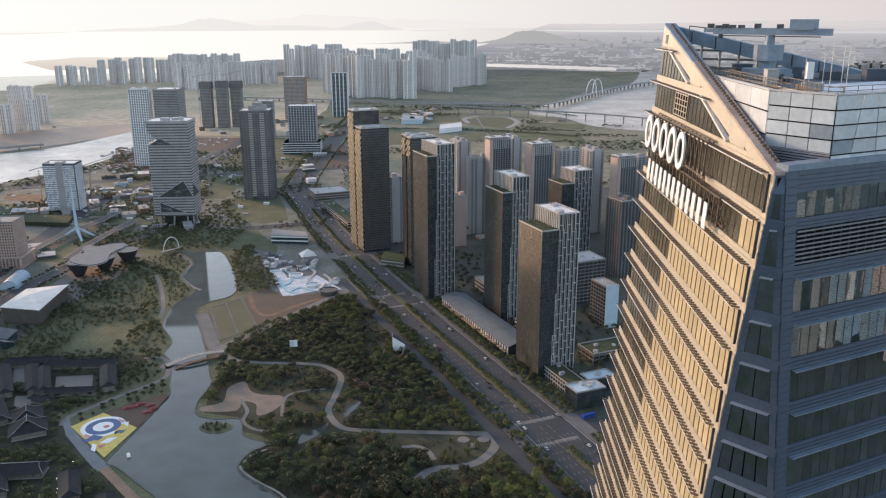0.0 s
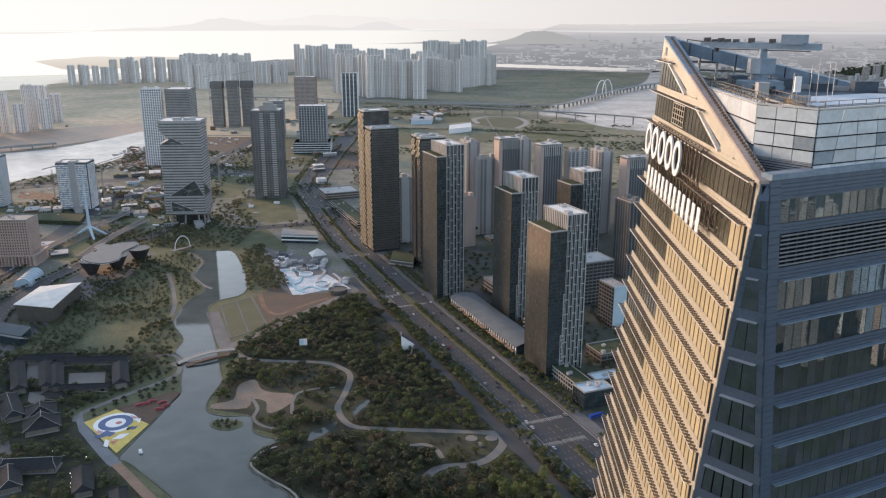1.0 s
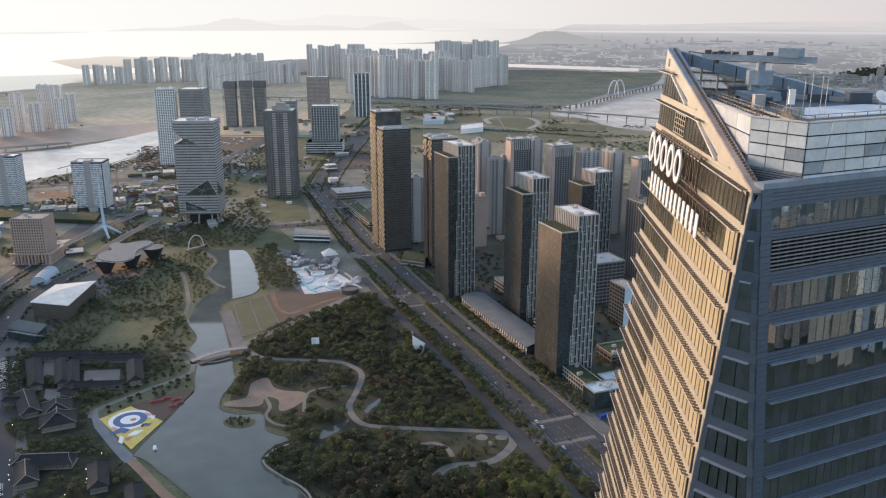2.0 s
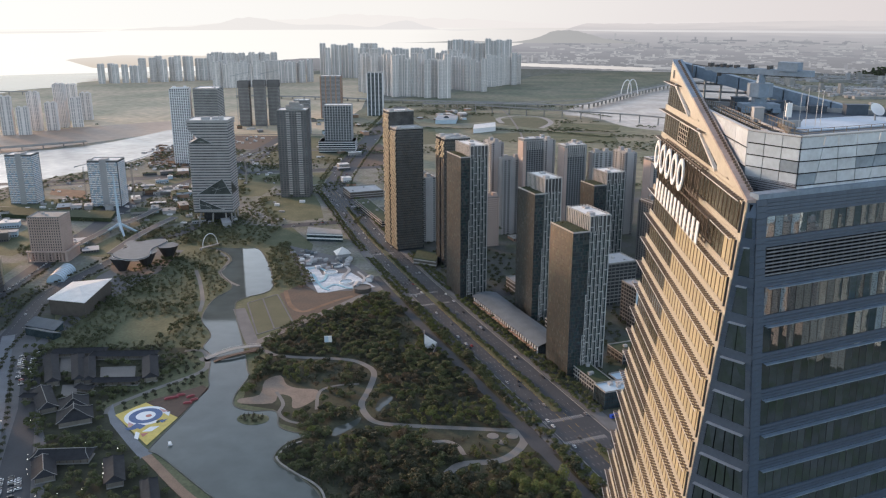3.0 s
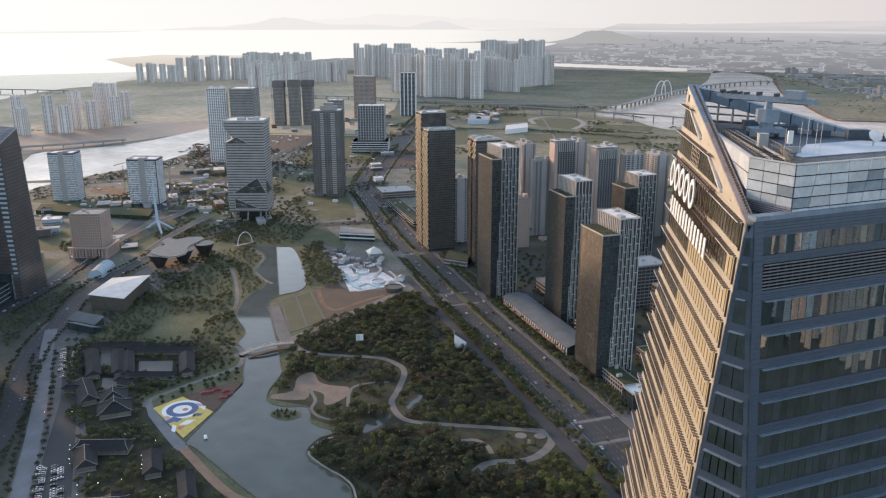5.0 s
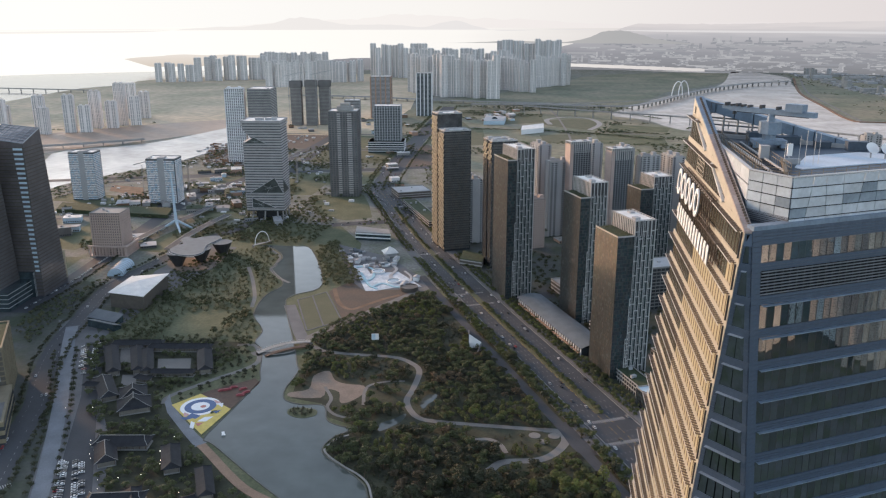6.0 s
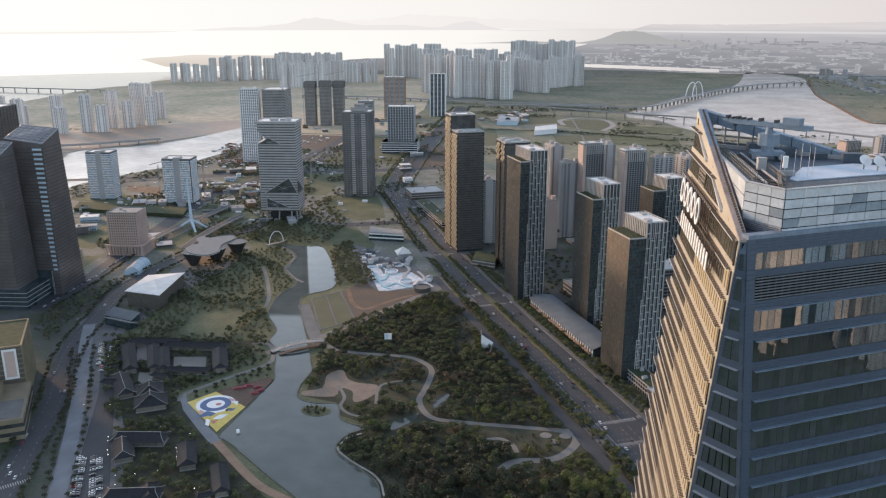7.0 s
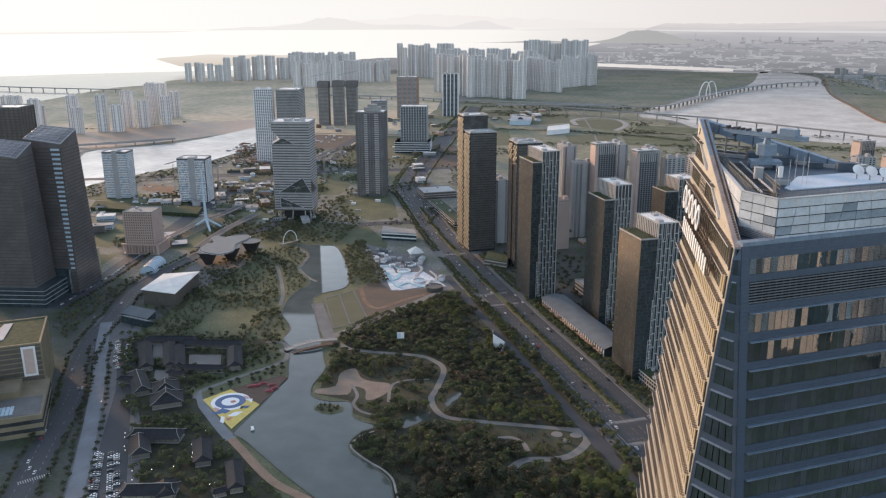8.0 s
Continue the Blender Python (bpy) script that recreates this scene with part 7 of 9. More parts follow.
for j in range(9):
    x, g2 = -L / 2 + L * j / 8, Geo()
    for i in range(n):
        a, b = math.pi * i / n, math.pi * (i + 1) / n
        g2.rod((x, R * 1.01 * math.cos(a), R * 1.01 * math.sin(a)), (x, R * 1.01 * math.cos(b), R * 1.01 * math.sin(b)), 0.3, 4)
    part("rib", g2, M_steel, th)

th = thing("lake_pavilion", "grey blue pavilion of two tilted slab roofs", "pavilion", -452, 742, 0, -18)
for x0, x1, y0, y1, za, zb in ((-26, 14, -3, 11, 3.6, 8.5), (-12, 26, -16, -4, 8.0, 3.2)):
    gg = Geo()
    gg.hexa([(x0 + 1, y0 + 1, 0.1), (x1 - 1, y0 + 1, 0.1), (x1 - 1, y1 - 1, 0.1), (x0 + 1, y1 - 1, 0.1), (x0 + 1, y0 + 1, za - 0.1), (x1 - 1, y0 + 1, za - 0.1), (x1 - 1, y1 - 1, zb - 0.1), (x0 + 1, y1 - 1, zb - 0.1)])
    part("wall", gg, M_glass_b, th)
    gg = Geo()
    gg.hexa([(x0, y0, za), (x1, y0, za), (x1, y1, zb), (x0, y1, zb), (x0, y0, za + 0.7), (x1, y0, za + 0.7), (x1, y1, zb + 0.7), (x0, y1, zb + 0.7)])
    part("roof", gg, M_slate_b, th)
th = poly_building("harbour_office", "white low office with pale roof and window bands", "office", [(-263, 1100), (-211, 1096), (-218, 1120), (-269, 1135)], 0.1, 11, M_glass_b, M_concrete, 5.5, M_white)
th = poly_building("garden_shop", "low brown shop with planted roof", "shop", [(-100, 993), (-70, 981), (-69, 1016), (-99, 1031)], 0.1, 9, M_brownw, M_green_roof, 4.5, M_stone_l)
th = poly_building("sports_hall", "white low hall with blue end wall", "sports hall", [(-55, 2203), (6, 2256), (5, 2349), (-55, 2292)], 0.1, 12, M_white, M_white_roof)
th = poly_building("event_dome", "teal round event building", "hall", [(-171, 2396), (-111, 2405), (-110, 2512), (-174, 2530)], 0.1, 11, M_pale_blue, M_greyp)
gg = Geo()
gg.rod((0, -16, 9.2), (0, -14, 9.2), 9, 16)
part("round_front", gg, M_glass_b, th)

# pyramid-roofed tent pavilion
c = [(-199, 1028)][0]
th = thing("tent_pavilion", "small white pyramid-roofed pavilion", "pavilion", c[0], c[1], 0, GRID)
gg = Geo()
gg.box(-8, 8, -8, 8, 0.1, 5)
part("wall", gg, M_greyp, th)
gg = Geo()
for i in range(4):
    a, b = (((-10, -10), (10, -10), (10, 10), (-10, 10))[k % 4] for k in (i, i + 1))
    gg.face([(*a, 5), (*b, 5), (0, 0, 13)])
gg.face([(-10, -10, 5), (-10, 10, 5), (10, 10, 5), (10, -10, 5)])
part("roof", gg, M_white_roof, th)

# long low shopping row with grey barrel roof
th = thing("shopping_row", "long low shopping row with grey vaulted roof and white piers", "shops", -18, 851, 0, math.degrees(math.atan2(713 - 851, 46 + 18)))
gg = Geo()
L = 152
gg.box(0, L, 0, 25, 0.1, 9)
part("wall", gg, M_win, th)
gg = Geo()
for i in range(31):
    gg.box(i * 5 - 0.6, i * 5 + 0.6, -0.8, 0, 0.1, 9)
stuff(part("pier_work", gg, M_white, th))
n = 8
for i in range(n):
    a, b = i / n, (i + 1) / n - 0.002
    za, zb = 9 + 3.2 * math.sin(math.pi * a), 9 + 3.2 * math.sin(math.pi * b)
    gg = Geo()
    gg.hexa([(-2, -2.5 + 30 * a, za), (L + 2, -2.5 + 30 * a, za), (L + 2, -2.5 + 30 * b, zb), (-2, -2.5 + 30 * b, zb), (-2, -2.5 + 30 * a, za + 0.5), (L + 2, -2.5 + 30 * a, za + 0.5), (L + 2, -2.5 + 30 * b, zb + 0.5), (-2, -2.5 + 30 * b, zb + 0.5)])
    part("roof_panel", gg, M_slate_b, th)
gg = Geo()
for i in range(24):
    gg.box(3 + i * 6.2, 7.6 + i * 6.2, -3.6, -0.8, 3.6, 4.1)
stuff(part("awning", gg, M_brown, th))


def low_block(name, label, cat, x, y, w, d, h, wall, roof, band=4.0, bm=None, rz=GRID, fin=0):
    th = thing(name, label, cat, x, y, 0, rz)
    gg = Geo()
    gg.box(0, w, 0, d, 0.1, h)
    part("wall", gg, wall, th)
    stuff(part("floor_banding", slabs(0, w, 0, d, 0, h, band, band * 0.3, 0.25), bm or M_white, th))
    if fin:
        stuff(part("fin_screen", fins(0, w, 0, d, 0.1, h, fin, 0.5, 0.4), bm or M_white, th))
    roof_gear(th, -0.3, w + 0.3, -0.3, d + 0.3, h, rb, roof)
    return th


low_block("glass_cube_shop", "dark glass cube shop with pale blue roof", "shop", 94, 604, 27, 17, 15, M_glass_d, M_pale_blue, 3.8, M_glass_b, fin=2.4)
low_block("glass_cube_shop", "small dark glass shop with pale blue roof", "shop", 108, 632, 26, 14, 13, M_glass_d, M_pale_blue, 3.8, M_glass_b, fin=2.4)
low_block("podium_shops", "low podium shops with planted roof and pale frame", "shops", 92, 627, 16, 44, 10, M_glass_d, M_green_roof, 4, M_concrete, fin=4)
low_block("podium_shops", "low grey framed podium with planted roof", "shops", 122, 696, 44, 26, 9, M_glass_d, M_green_roof, 4, M_concrete_d, fin=6)
th = low_block("slab_block", "slim dark glass block with a plain pale blue end wall", "office", 147, 784, 14, 27, 44, M_glass_d, M_greyp, 4, M_concrete_d, fin=4.5)
gg = Geo()
gg.box(-0.5, 14.5, -1.1, -0.45, 0, 45.2)
part("end_wall", gg, M_pale_blue, th)
low_block("wide_office", "wide grey office with pale roof edge", "office", 122, 852, 42, 34, 48, M_glass_d, M_greyp, 4, M_concrete_d, fin=5)
low_block("podium_shops", "low podium between the towers", "shops", 30, 880, 60, 30, 14, M_brownw, M_concrete, 4.5, M_greyp)
low_block("podium_shops", "low podium with roof court", "shops", 70, 750, 40, 34, 11, M_glass_d, M_green_roof, 4.5, M_greyp)
# low dark mall by the avenue
low_block("arcade_mall", "dark low mall with pale roof frames", "shops", -248, 1374, 60, 52, 11, M_brownw, M_greyp, 4, M_stone_l)
low_block("arcade_mall", "long low mall with planted roof court", "shops", -166, 1178, 22, 160, 10, M_glass_d, M_green_roof, 4, M_stone_l)

# underpass wall beside the service road
th = thing("underpass_wall", "tall white wedge-shaped underpass portal wall", "portal", -57.5, 722, 0, -10)
gg = Geo()
gg.hexa([(-6, -0.5, 0.1), (6, -0.5, 0.1), (6, 0.5, 0.1), (-6, 0.5, 0.1), (-6, -0.5, 14), (6, -0.5, 7), (6, 0.5, 7), (-6, 0.5, 14)])
part("wall", gg, M_white, th)
gg = Geo()
gg.hexa([(-7, 0.6, 0.1), (-6, 0.6, 0.1), (-16, 38, 0.1), (-17, 38, 0.1), (-7, 0.6, 14), (-6, 0.6, 14), (-16, 38, 3), (-17, 38, 3)])
part("side_wall", gg, M_concrete_d, th)
gg = Geo()
gg.hexa([(6.2, -30, 0.1), (7, -30, 0.1), (7, 0.5, 0.1), (6.2, 0.5, 0.1), (6.2, -30, 1.2), (7, -30, 1.2), (7, 0.5, 7), (6.2, 0.5, 7)])
part("side_wall", gg, M_concrete_d, th)

# billboard in the park
c = [(-157, 720)][0]
th = thing("park_screen", "white and pale blue display board on posts", "sign board", c[0], c[1], 0, 10)
gg = Geo()
gg.box(-3.6, 3.6, -0.2, 0.2, 5.0, 11.4)
part("board", gg, M_sign, th)
gg = Geo()
gg.box(-3.3, 0.2, -0.24, -0.2, 5.3, 11.0)
part("printed_field", gg, M_pale_blue, th)
for x in (-2.4, 2.4):
    gg = Geo()
    gg.rod((x, 0, 0), (x, 0, 5.2), 0.2, 8)
    part("post", gg, M_steel, th)

# round pale pads in the dell garden
for i, (px_, py_, r) in enumerate(((909, 772, 4.6), (943, 773, 4.6), (925, 783, 3.6))):
    c = [[(3, 555)][0], [(18, 556)][0], [(10, 546)][0]][i]
    gg = Geo()
    gg.prism([(r * math.cos(2 * math.pi * k / 28), r * math.sin(2 * math.pi * k / 28)) for k in range(28)], 0, 0.35)
    ob = part("round_terrace", gg, M_path)
    ob.location = (c[0], c[1], 0.06)
    tagged(ob, "pale round terrace in the dell garden", "terrace", "round terraces")

# painted mat by the lake
MAT = [(-301, 570), (-285, 593), (-249, 569), (-256, 525)]
mc = (sum(p[0] for p in MAT) / 4, sum(p[1] for p in MAT) / 4)
th = thing("painted_plaza", "yellow plaza painted with blue ring and white disc", "painted floor", mc[0], mc[1], 0.3)
M_yel = mat("yellow_floor_paint", (0.68, 0.52, 0.13), 0.7, var=0.15, scale=0.2, fine=1)
M_blu = mat("blue_floor_paint", (0.085, 0.14, 0.28), 0.7, var=0.15, scale=0.2, fine=1)
M_cor = mat("coral_floor_paint", (0.55, 0.20, 0.15), 0.7, var=0.15, scale=0.2, fine=1)
q = [Vector((p[0] - mc[0], p[1] - mc[1])) for p in MAT]
if sum(q[i - 1].x * q[i].y - q[i].x * q[i - 1].y for i in range(4)) < 0:
    q = q[::-1]
gg = Geo()
gg.prism([tuple(p) for p in q], 0, 0.2)
part("field", gg, M_yel, th)


def disc(name, x, y, r0, r1, z, m, a0=0.0, a1=360.0):
    gg = Geo()
    n = 26
    for i in range(n):
        t0, t1 = (radians(a0 + (a1 - a0) * k / n) for k in (i, i + 1))
        if r0 > 0:
            gg.face([(x + r0 * math.cos(t0), y + r0 * math.sin(t0), z), (x + r1 * math.cos(t0), y + r1 * math.sin(t0), z), (x + r1 * math.cos(t1), y + r1 * math.sin(t1), z), (x + r0 * math.cos(t1), y + r0 * math.sin(t1), z)])
        else:
            gg.face([(x, y, z), (x + r1 * math.cos(t0), y + r1 * math.sin(t0), z), (x + r1 * math.cos(t1), y + r1 * math.sin(t1), z)])
    return part(name, gg, m, th)


disc("blue_ring", -3, 6, 7.6, 13, 0.26, M_blu)
disc("white_disc", -3, 6, 0, 7.6, 0.29, M_sign)
disc("red_dot", -0.5, 6, 0, 2.4, 0.32, M_cor)
disc("blue_patch", -6, -13, 0, 5, 0.26, M_blu, 200, 360)
disc("green_patch", 13, -3, 0, 3.5, 0.38, M_green_roof, 0, 240)
disc("white_border", -3, 6, 13, 16.5, 0.27, M_sign, 20, 330)
M_rose = mat("rose_floor_paint", (0.62, 0.36, 0.34), 0.7, var=0.15, scale=0.2, fine=1)
for nm, pts, z, m in (("blue_block", [(-7, -13), (2, -16), (4, -10), (-5, -7)], 0.41, M_blu), ("white_wedge", [(9, 12), (16, 6), (14, 14)], 0.41, M_sign), ("rose_wedge", [(3, 19), (12, 15), (9, 12)], 0.41, M_rose), ("rose_wedge", [(-12, -6), (-6, -9), (-9, -14)], 0.41, M_rose), ("white_wedge", [(8, -12), (15, -10), (12, -19), (5, -20)], 0.40, M_sign), ("coral_wedge", [(5, -23), (11, -21), (9, -28)], 0.41, M_cor), ("white_wedge", [(0, -20), (4, -22), (7, -32), (3, -30)], 0.40, M_sign), ("blue_wedge", [(11, -2), (17, 2), (15, -5)], 0.42, M_blu), ("white_wedge", [(-18, 2), (-14, -2), (-10, -8), (-16, -4)], 0.40, M_sign)):
    gg = Geo()
    gg.face([(x, y, z) for x, y in (pts if sum(pts[i - 1][0] * pts[i][1] - pts[i][0] * pts[i - 1][1] for i in range(len(pts))) > 0 else pts[::-1])])
    part(nm, gg, m, th)
sheet("dock_deck", [(-285, 593), (-280, 600), (-249, 628), (-242, 622), (-249, 569)], 0.45, M_timber, "dark worn timber landing deck", "deck", 0, thick=0.35)
M_redp = mat("faded_red_canvas", (0.33, 0.07, 0.08), 0.7, var=0.3, scale=0.4, fine=2)
for a in [(-269, 601), (-265, 603), (-261, 608), (-252, 606), (-247, 600), (-250, 594)]:
    gg = Geo()
    gg.box(-3.5, 3.5, -1.2, 1.2, 0, 0.9)
    gg.box(-2.2, 2.2, -0.8, 0.8, 0.9, 1.5)
    ob = part("rental_boat", gg, M_redp)
    ob.matrix_basis = pose(a[0], a[1], 0.45, 0, 0, rb.uniform(10, 50))
    tagged(ob, "faded red covered boat stored on the deck", "boat", "rental boats")
c = [(-239, 527)][0]
th = thing("swan_boat", "small white pedal boat on the lake", "boat", c[0], c[1], 0.12, 30)
gg = Geo()
gg.hexa([(-1.2, -2, 0), (1.2, -2, 0), (0.5, 2.4, 0), (-0.5, 2.4, 0), (-1.6, -2.3, 0.9), (1.6, -2.3, 0.9), (0.7, 3.0, 0.9), (-0.7, 3.0, 0.9)])
part("hull", gg, M_sign, th)
gg = Geo()
gg.box(-1.1, 1.1, -1.6, 1.0, 2.2, 2.4)
for x in (-1, 1):
    for y in (-1.4, 0.8):
        gg.rod((x, y, 0.9), (x, y, 2.2), 0.07, 5)
part("canopy", gg, M_sign, th)

# footbridge over the lake neck
A, B = Vector([(-266, 684)][0]), Vector([(-222, 718)][0])
th = thing("footbridge", "pale arched footbridge across the lake neck", "bridge", A.x, A.y, 0.3, math.degrees(math.atan2(B.y - A.y, B.x - A.x)))
L = (B - A).length
gg, g2, g3 = Geo(), Geo(), Geo()
n = 16
for i in range(n):
    a, b = i / n, (i + 1) / n
    za, zb = 0.6 + 3.2 * math.sin(math.pi * a), 0.6 + 3.2 * math.sin(math.pi * b)
    gg.hexa([(L * a, -3, za - 0.6), (L * b, -3, zb - 0.6), (L * b, 3, zb - 0.6), (L * a, 3, za - 0.6), (L * a, -3, za), (L * b, -3, zb), (L * b, 3, zb), (L * a, 3, za)])
    for s in (-2.9, 2.9):
        g2.rod((L * a, s, za), (L * a, s, za + 1.1), 0.07, 4)
        g2.rod((L * a, s, za + 1.1), (L * b, s, zb + 1.1), 0.08, 4)
part("deck", gg, M_concrete, th)
part("railing", g2, M_rail, th)
gg = Geo()
for i in range(n):
    a, b = i / n, (i + 1) / n
    za, zb = 2.0 * math.sin(math.pi * a), 2.0 * math.sin(math.pi * b)
    gg.hexa([(4 + (L - 8) * a, -13, za), (4 + (L - 8) * b, -13, zb), (4 + (L - 8) * b, -9, zb), (4 + (L - 8) * a, -9, za), (4 + (L - 8) * a, -13, za + 0.7), (4 + (L - 8) * b, -13, zb + 0.7), (4 + (L - 8) * b, -9, zb + 0.7), (4 + (L - 8) * a, -9, za + 0.7)])
ob = part("lower_walk", gg, M_timber, th, "dark timber lower walk")

# arch footbridge at the canal head
A, B = Vector([(-398, 1043)][0]), Vector([(-380, 1070)][0])
th = thing("arch_footbridge", "slim white arch footbridge at the canal head", "bridge", A.x, A.y, 0.2, math.degrees(math.atan2(B.y - A.y, B.x - A.x)))
L = (B - A).length
gg, g2 = Geo(), Geo()
gg.box(0, L, -2, 2, 2.5, 3.1)
gg.box(0, 1, -2, 2, 0, 2.5)
gg.box(L - 1, L, -2, 2, 0, 2.5)
part("deck", gg, M_concrete, th)
g2.tube([(L / 2 - L * 0.38 * math.cos(math.pi * i / 16), 0, 3 + 17 * math.sin(math.pi * i / 16)) for i in range(17)], 0.6)
part("arch", g2, M_white, th)

# slanted pylon and road bridges behind the plaza
c = [(-545, 1120)][0]
th = thing("bridge_pylon", "pale blue tapering pylon on splayed legs", "pylon", c[0], c[1], 0, 0)
gg = Geo()
gg.rod((0, 0, 14), (-6, 8, 88), 2.6, 8, 0.9)
part("mast", gg, M_pale_blue, th)
for dx, dy in ((-26, -6), (16, -22), (26, 8), (-10, 20)):
    gg = Geo()
    gg.rod((dx, dy, 0), (0, 0, 16), 1.4, 6, 2.4)
    part("leg", gg, M_pale_blue, th)
for pts in ([(-569, 1035), (-564, 1127), (-550, 1192), (-544, 1262)], [(-503, 1000), (-506, 1069), (-503, 1137), (-495, 1201)]):
    ob = ribbon("road_bridge_deck", pts, 12, 7.0, M_concrete, "pale concrete road bridge", "bridge", 4, thick=1.4)
    ribbon("road_bridge_top", pts, 10.4, 7.02, M_asphalt, "asphalt roadway on the bridge", "road", 4)
    gg = Geo()
    for x, y in spline(pts, 3):
        gg.rod((x, y, 0), (x, y, 5.7), 1.2, 6)
    tagged(part("road_bridge_piers", gg, M_concrete), "round concrete bridge piers", "pier", kind="stuff")

# fairground: white and blue water slides and stalls
c = [(-180, 923)][0]
FG = [Vector(p) for p in [(-229, 956), (-224, 976), (-205, 966), (-190, 928), (-193, 883), (-137, 901), (-145, 928), (-173, 954), (-185, 970), (-200, 990)]]
rg = random.Random(4)
M_deckp = mat("white_deck_paint", (0.62, 0.65, 0.67), 0.5, var=0.35, scale=0.09, fine=0.4, col2=(0.40, 0.45, 0.50))
sheet("splash_deck", [(-238, 976), (-223, 979), (-209, 944), (-175, 956), (-137, 902), (-172, 892), (-190, 879), (-201, 878), (-226, 943)], 0.32, M_deckp, "white and pale blue deck of the water playground", "deck", 0, thick=0.25)
M_aqua = mat("pale_aqua_paint", (0.30, 0.52, 0.60), 0.4, var=0.2, scale=0.1, fine=0.6)
for ln, wd, zz, mm in (([(-232, 967), (-220, 972), (-206, 954), (-203, 923), (-211, 912)], 3.5, 0.5, M_aqua), ([(-211, 992), (-194, 988), (-179, 965), (-181, 935), (-166, 908)], 4, 0.6, M_greyp), ([(-196, 892), (-186, 907), (-167, 895), (-152, 904)], 3.5, 0.5, M_aqua), ([(-167, 958), (-155, 934), (-155, 904)], 3, 0.7, M_greyp), ([(-221, 945), (-201, 898), (-189, 886)], 3, 0.7, M_aqua)):
    tagged(ribbon("water_slide", ln, wd, zz + 0.5, mm, "", "", 6, thick=zz, parent=None), "curving painted water slide channel", "slide", "water slides", "thing")
for c, w_, d_, h_ in (([(-158, 900)][0], 16, 7, 4), ([(-235, 991)][0], 12, 6, 3.5), ([(-147, 925)][0], 9, 7, 5), ([(-186, 1003)][0], 14, 6, 4)):
    th = thing("play_hall", "low white hall of the water playground", "hall", c[0], c[1], 0.1, GRID + 60, "playground halls")
    gg = Geo()
    gg.box(-w_ / 2, w_ / 2, -d_ / 2, d_ / 2, 0, h_)
    part("wall", gg, M_sign, th)
    gg = Geo()
    gg.hexa([(-w_ / 2 - 0.6, -d_ / 2 - 0.6, h_), (w_ / 2 + 0.6, -d_ / 2 - 0.6, h_), (w_ / 2 + 0.6, d_ / 2 + 0.6, h_), (-w_ / 2 - 0.6, d_ / 2 + 0.6, h_), (-w_ / 2, -0.4, h_ + 1.5), (w_ / 2, -0.4, h_ + 1.5), (w_ / 2, 0.4, h_ + 1.5), (-w_ / 2, 0.4, h_ + 1.5)])
    part("roof", gg, M_greyp, th)
M_tubw = mat("grey_pool_water", (0.20, 0.27, 0.32), 0.12, var=0.2, scale=0.2, fine=1.0)
for q, r, h, m, lab in (((-200, 952), 8.5, 2.2, M_tubw, "pale round splash pool with raised white rim"), ((-174, 916), 8.5, 2.2, M_tubw, "pale round splash pool with raised white rim"), ((-197, 981), 7.0, 2.0, M_tubw, "pale round splash pool with raised white rim"), ((-150, 887), 10.5, 5.0, M_brownw, "large dark timber-clad round tub")):
    th = thing("splash_pool", lab, "pool", q[0], q[1], 0.3, 0, "fairground pools")
    gg = Geo()
    n = 32
    for rr, z in ((r, 0), (r, h), (r - 0.9, h), (r - 0.9, h - 0.9)):
        gg.v += [(rr * math.cos(2 * math.pi * k / n), rr * math.sin(2 * math.pi * k / n), z) for k in range(n)]
    gg.f = [(a * n + k, a * n + (k + 1) % n, (a + 1) * n + (k + 1) % n, (a + 1) * n + k) for a in range(3) for k in range(n)]
    gg.mi = [0] * len(gg.f)
    part("rim", gg, M_brownw if h > 3 else M_white, th)
    gg = Geo()
    gg.prism([((r - 0.95) * math.cos(2 * math.pi * k / n), (r - 0.95) * math.sin(2 * math.pi * k / n)) for k in range(n)], 0, h - 0.8)
    part("basin", gg, m, th)
for i in range(34):
    u, v = rg.random(), rg.random()
    a, b, cc, dd = (Vector(p) for p in [(-280, 1061), (-196, 1012), (-169, 965), (-239, 969)])
    p = a.lerp(b, u).lerp(dd.lerp(cc, u), v)
    gg = Geo()
    w, d, h = rg.uniform(3, 8), rg.uniform(3, 7), rg.uniform(1.8, 3.2)
    gg.box(-w / 2, w / 2, -d / 2, d / 2, 0, h)
    for k in range(2):
        gg.hexa([(-w / 2 - 0.3, -d / 2 - 0.3, h), (w / 2 + 0.3, -d / 2 - 0.3, h), (w / 2 + 0.3, d / 2 + 0.3, h), (-w / 2 - 0.3, d / 2 + 0.3, h), (-w / 2, -d / 8, h + 1.2), (w / 2, -d / 8, h + 1.2), (w / 2, d / 8, h + 1.2), (-w / 2, d / 8, h + 1.2)])
        break
    ob = part("fair_stall", gg, rg.choice((M_greyp, M_greyp, M_slate_b, M_concrete, M_white, M_concrete_d)))
    ob.matrix_basis = pose(p.x, p.y, 0.1, 0, 0, GRID + rg.uniform(-15, 15))
    tagged(ob, "small pale fairground stall", "stall", "fairground stalls")


# ---------------------------------------------------------------- tile-roofed village
gg = Geo()
gg.box(-0.15, 0.15, -0.15, 0.15, 0, 3.4)
me_post = gg.mesh("post", M_timber)


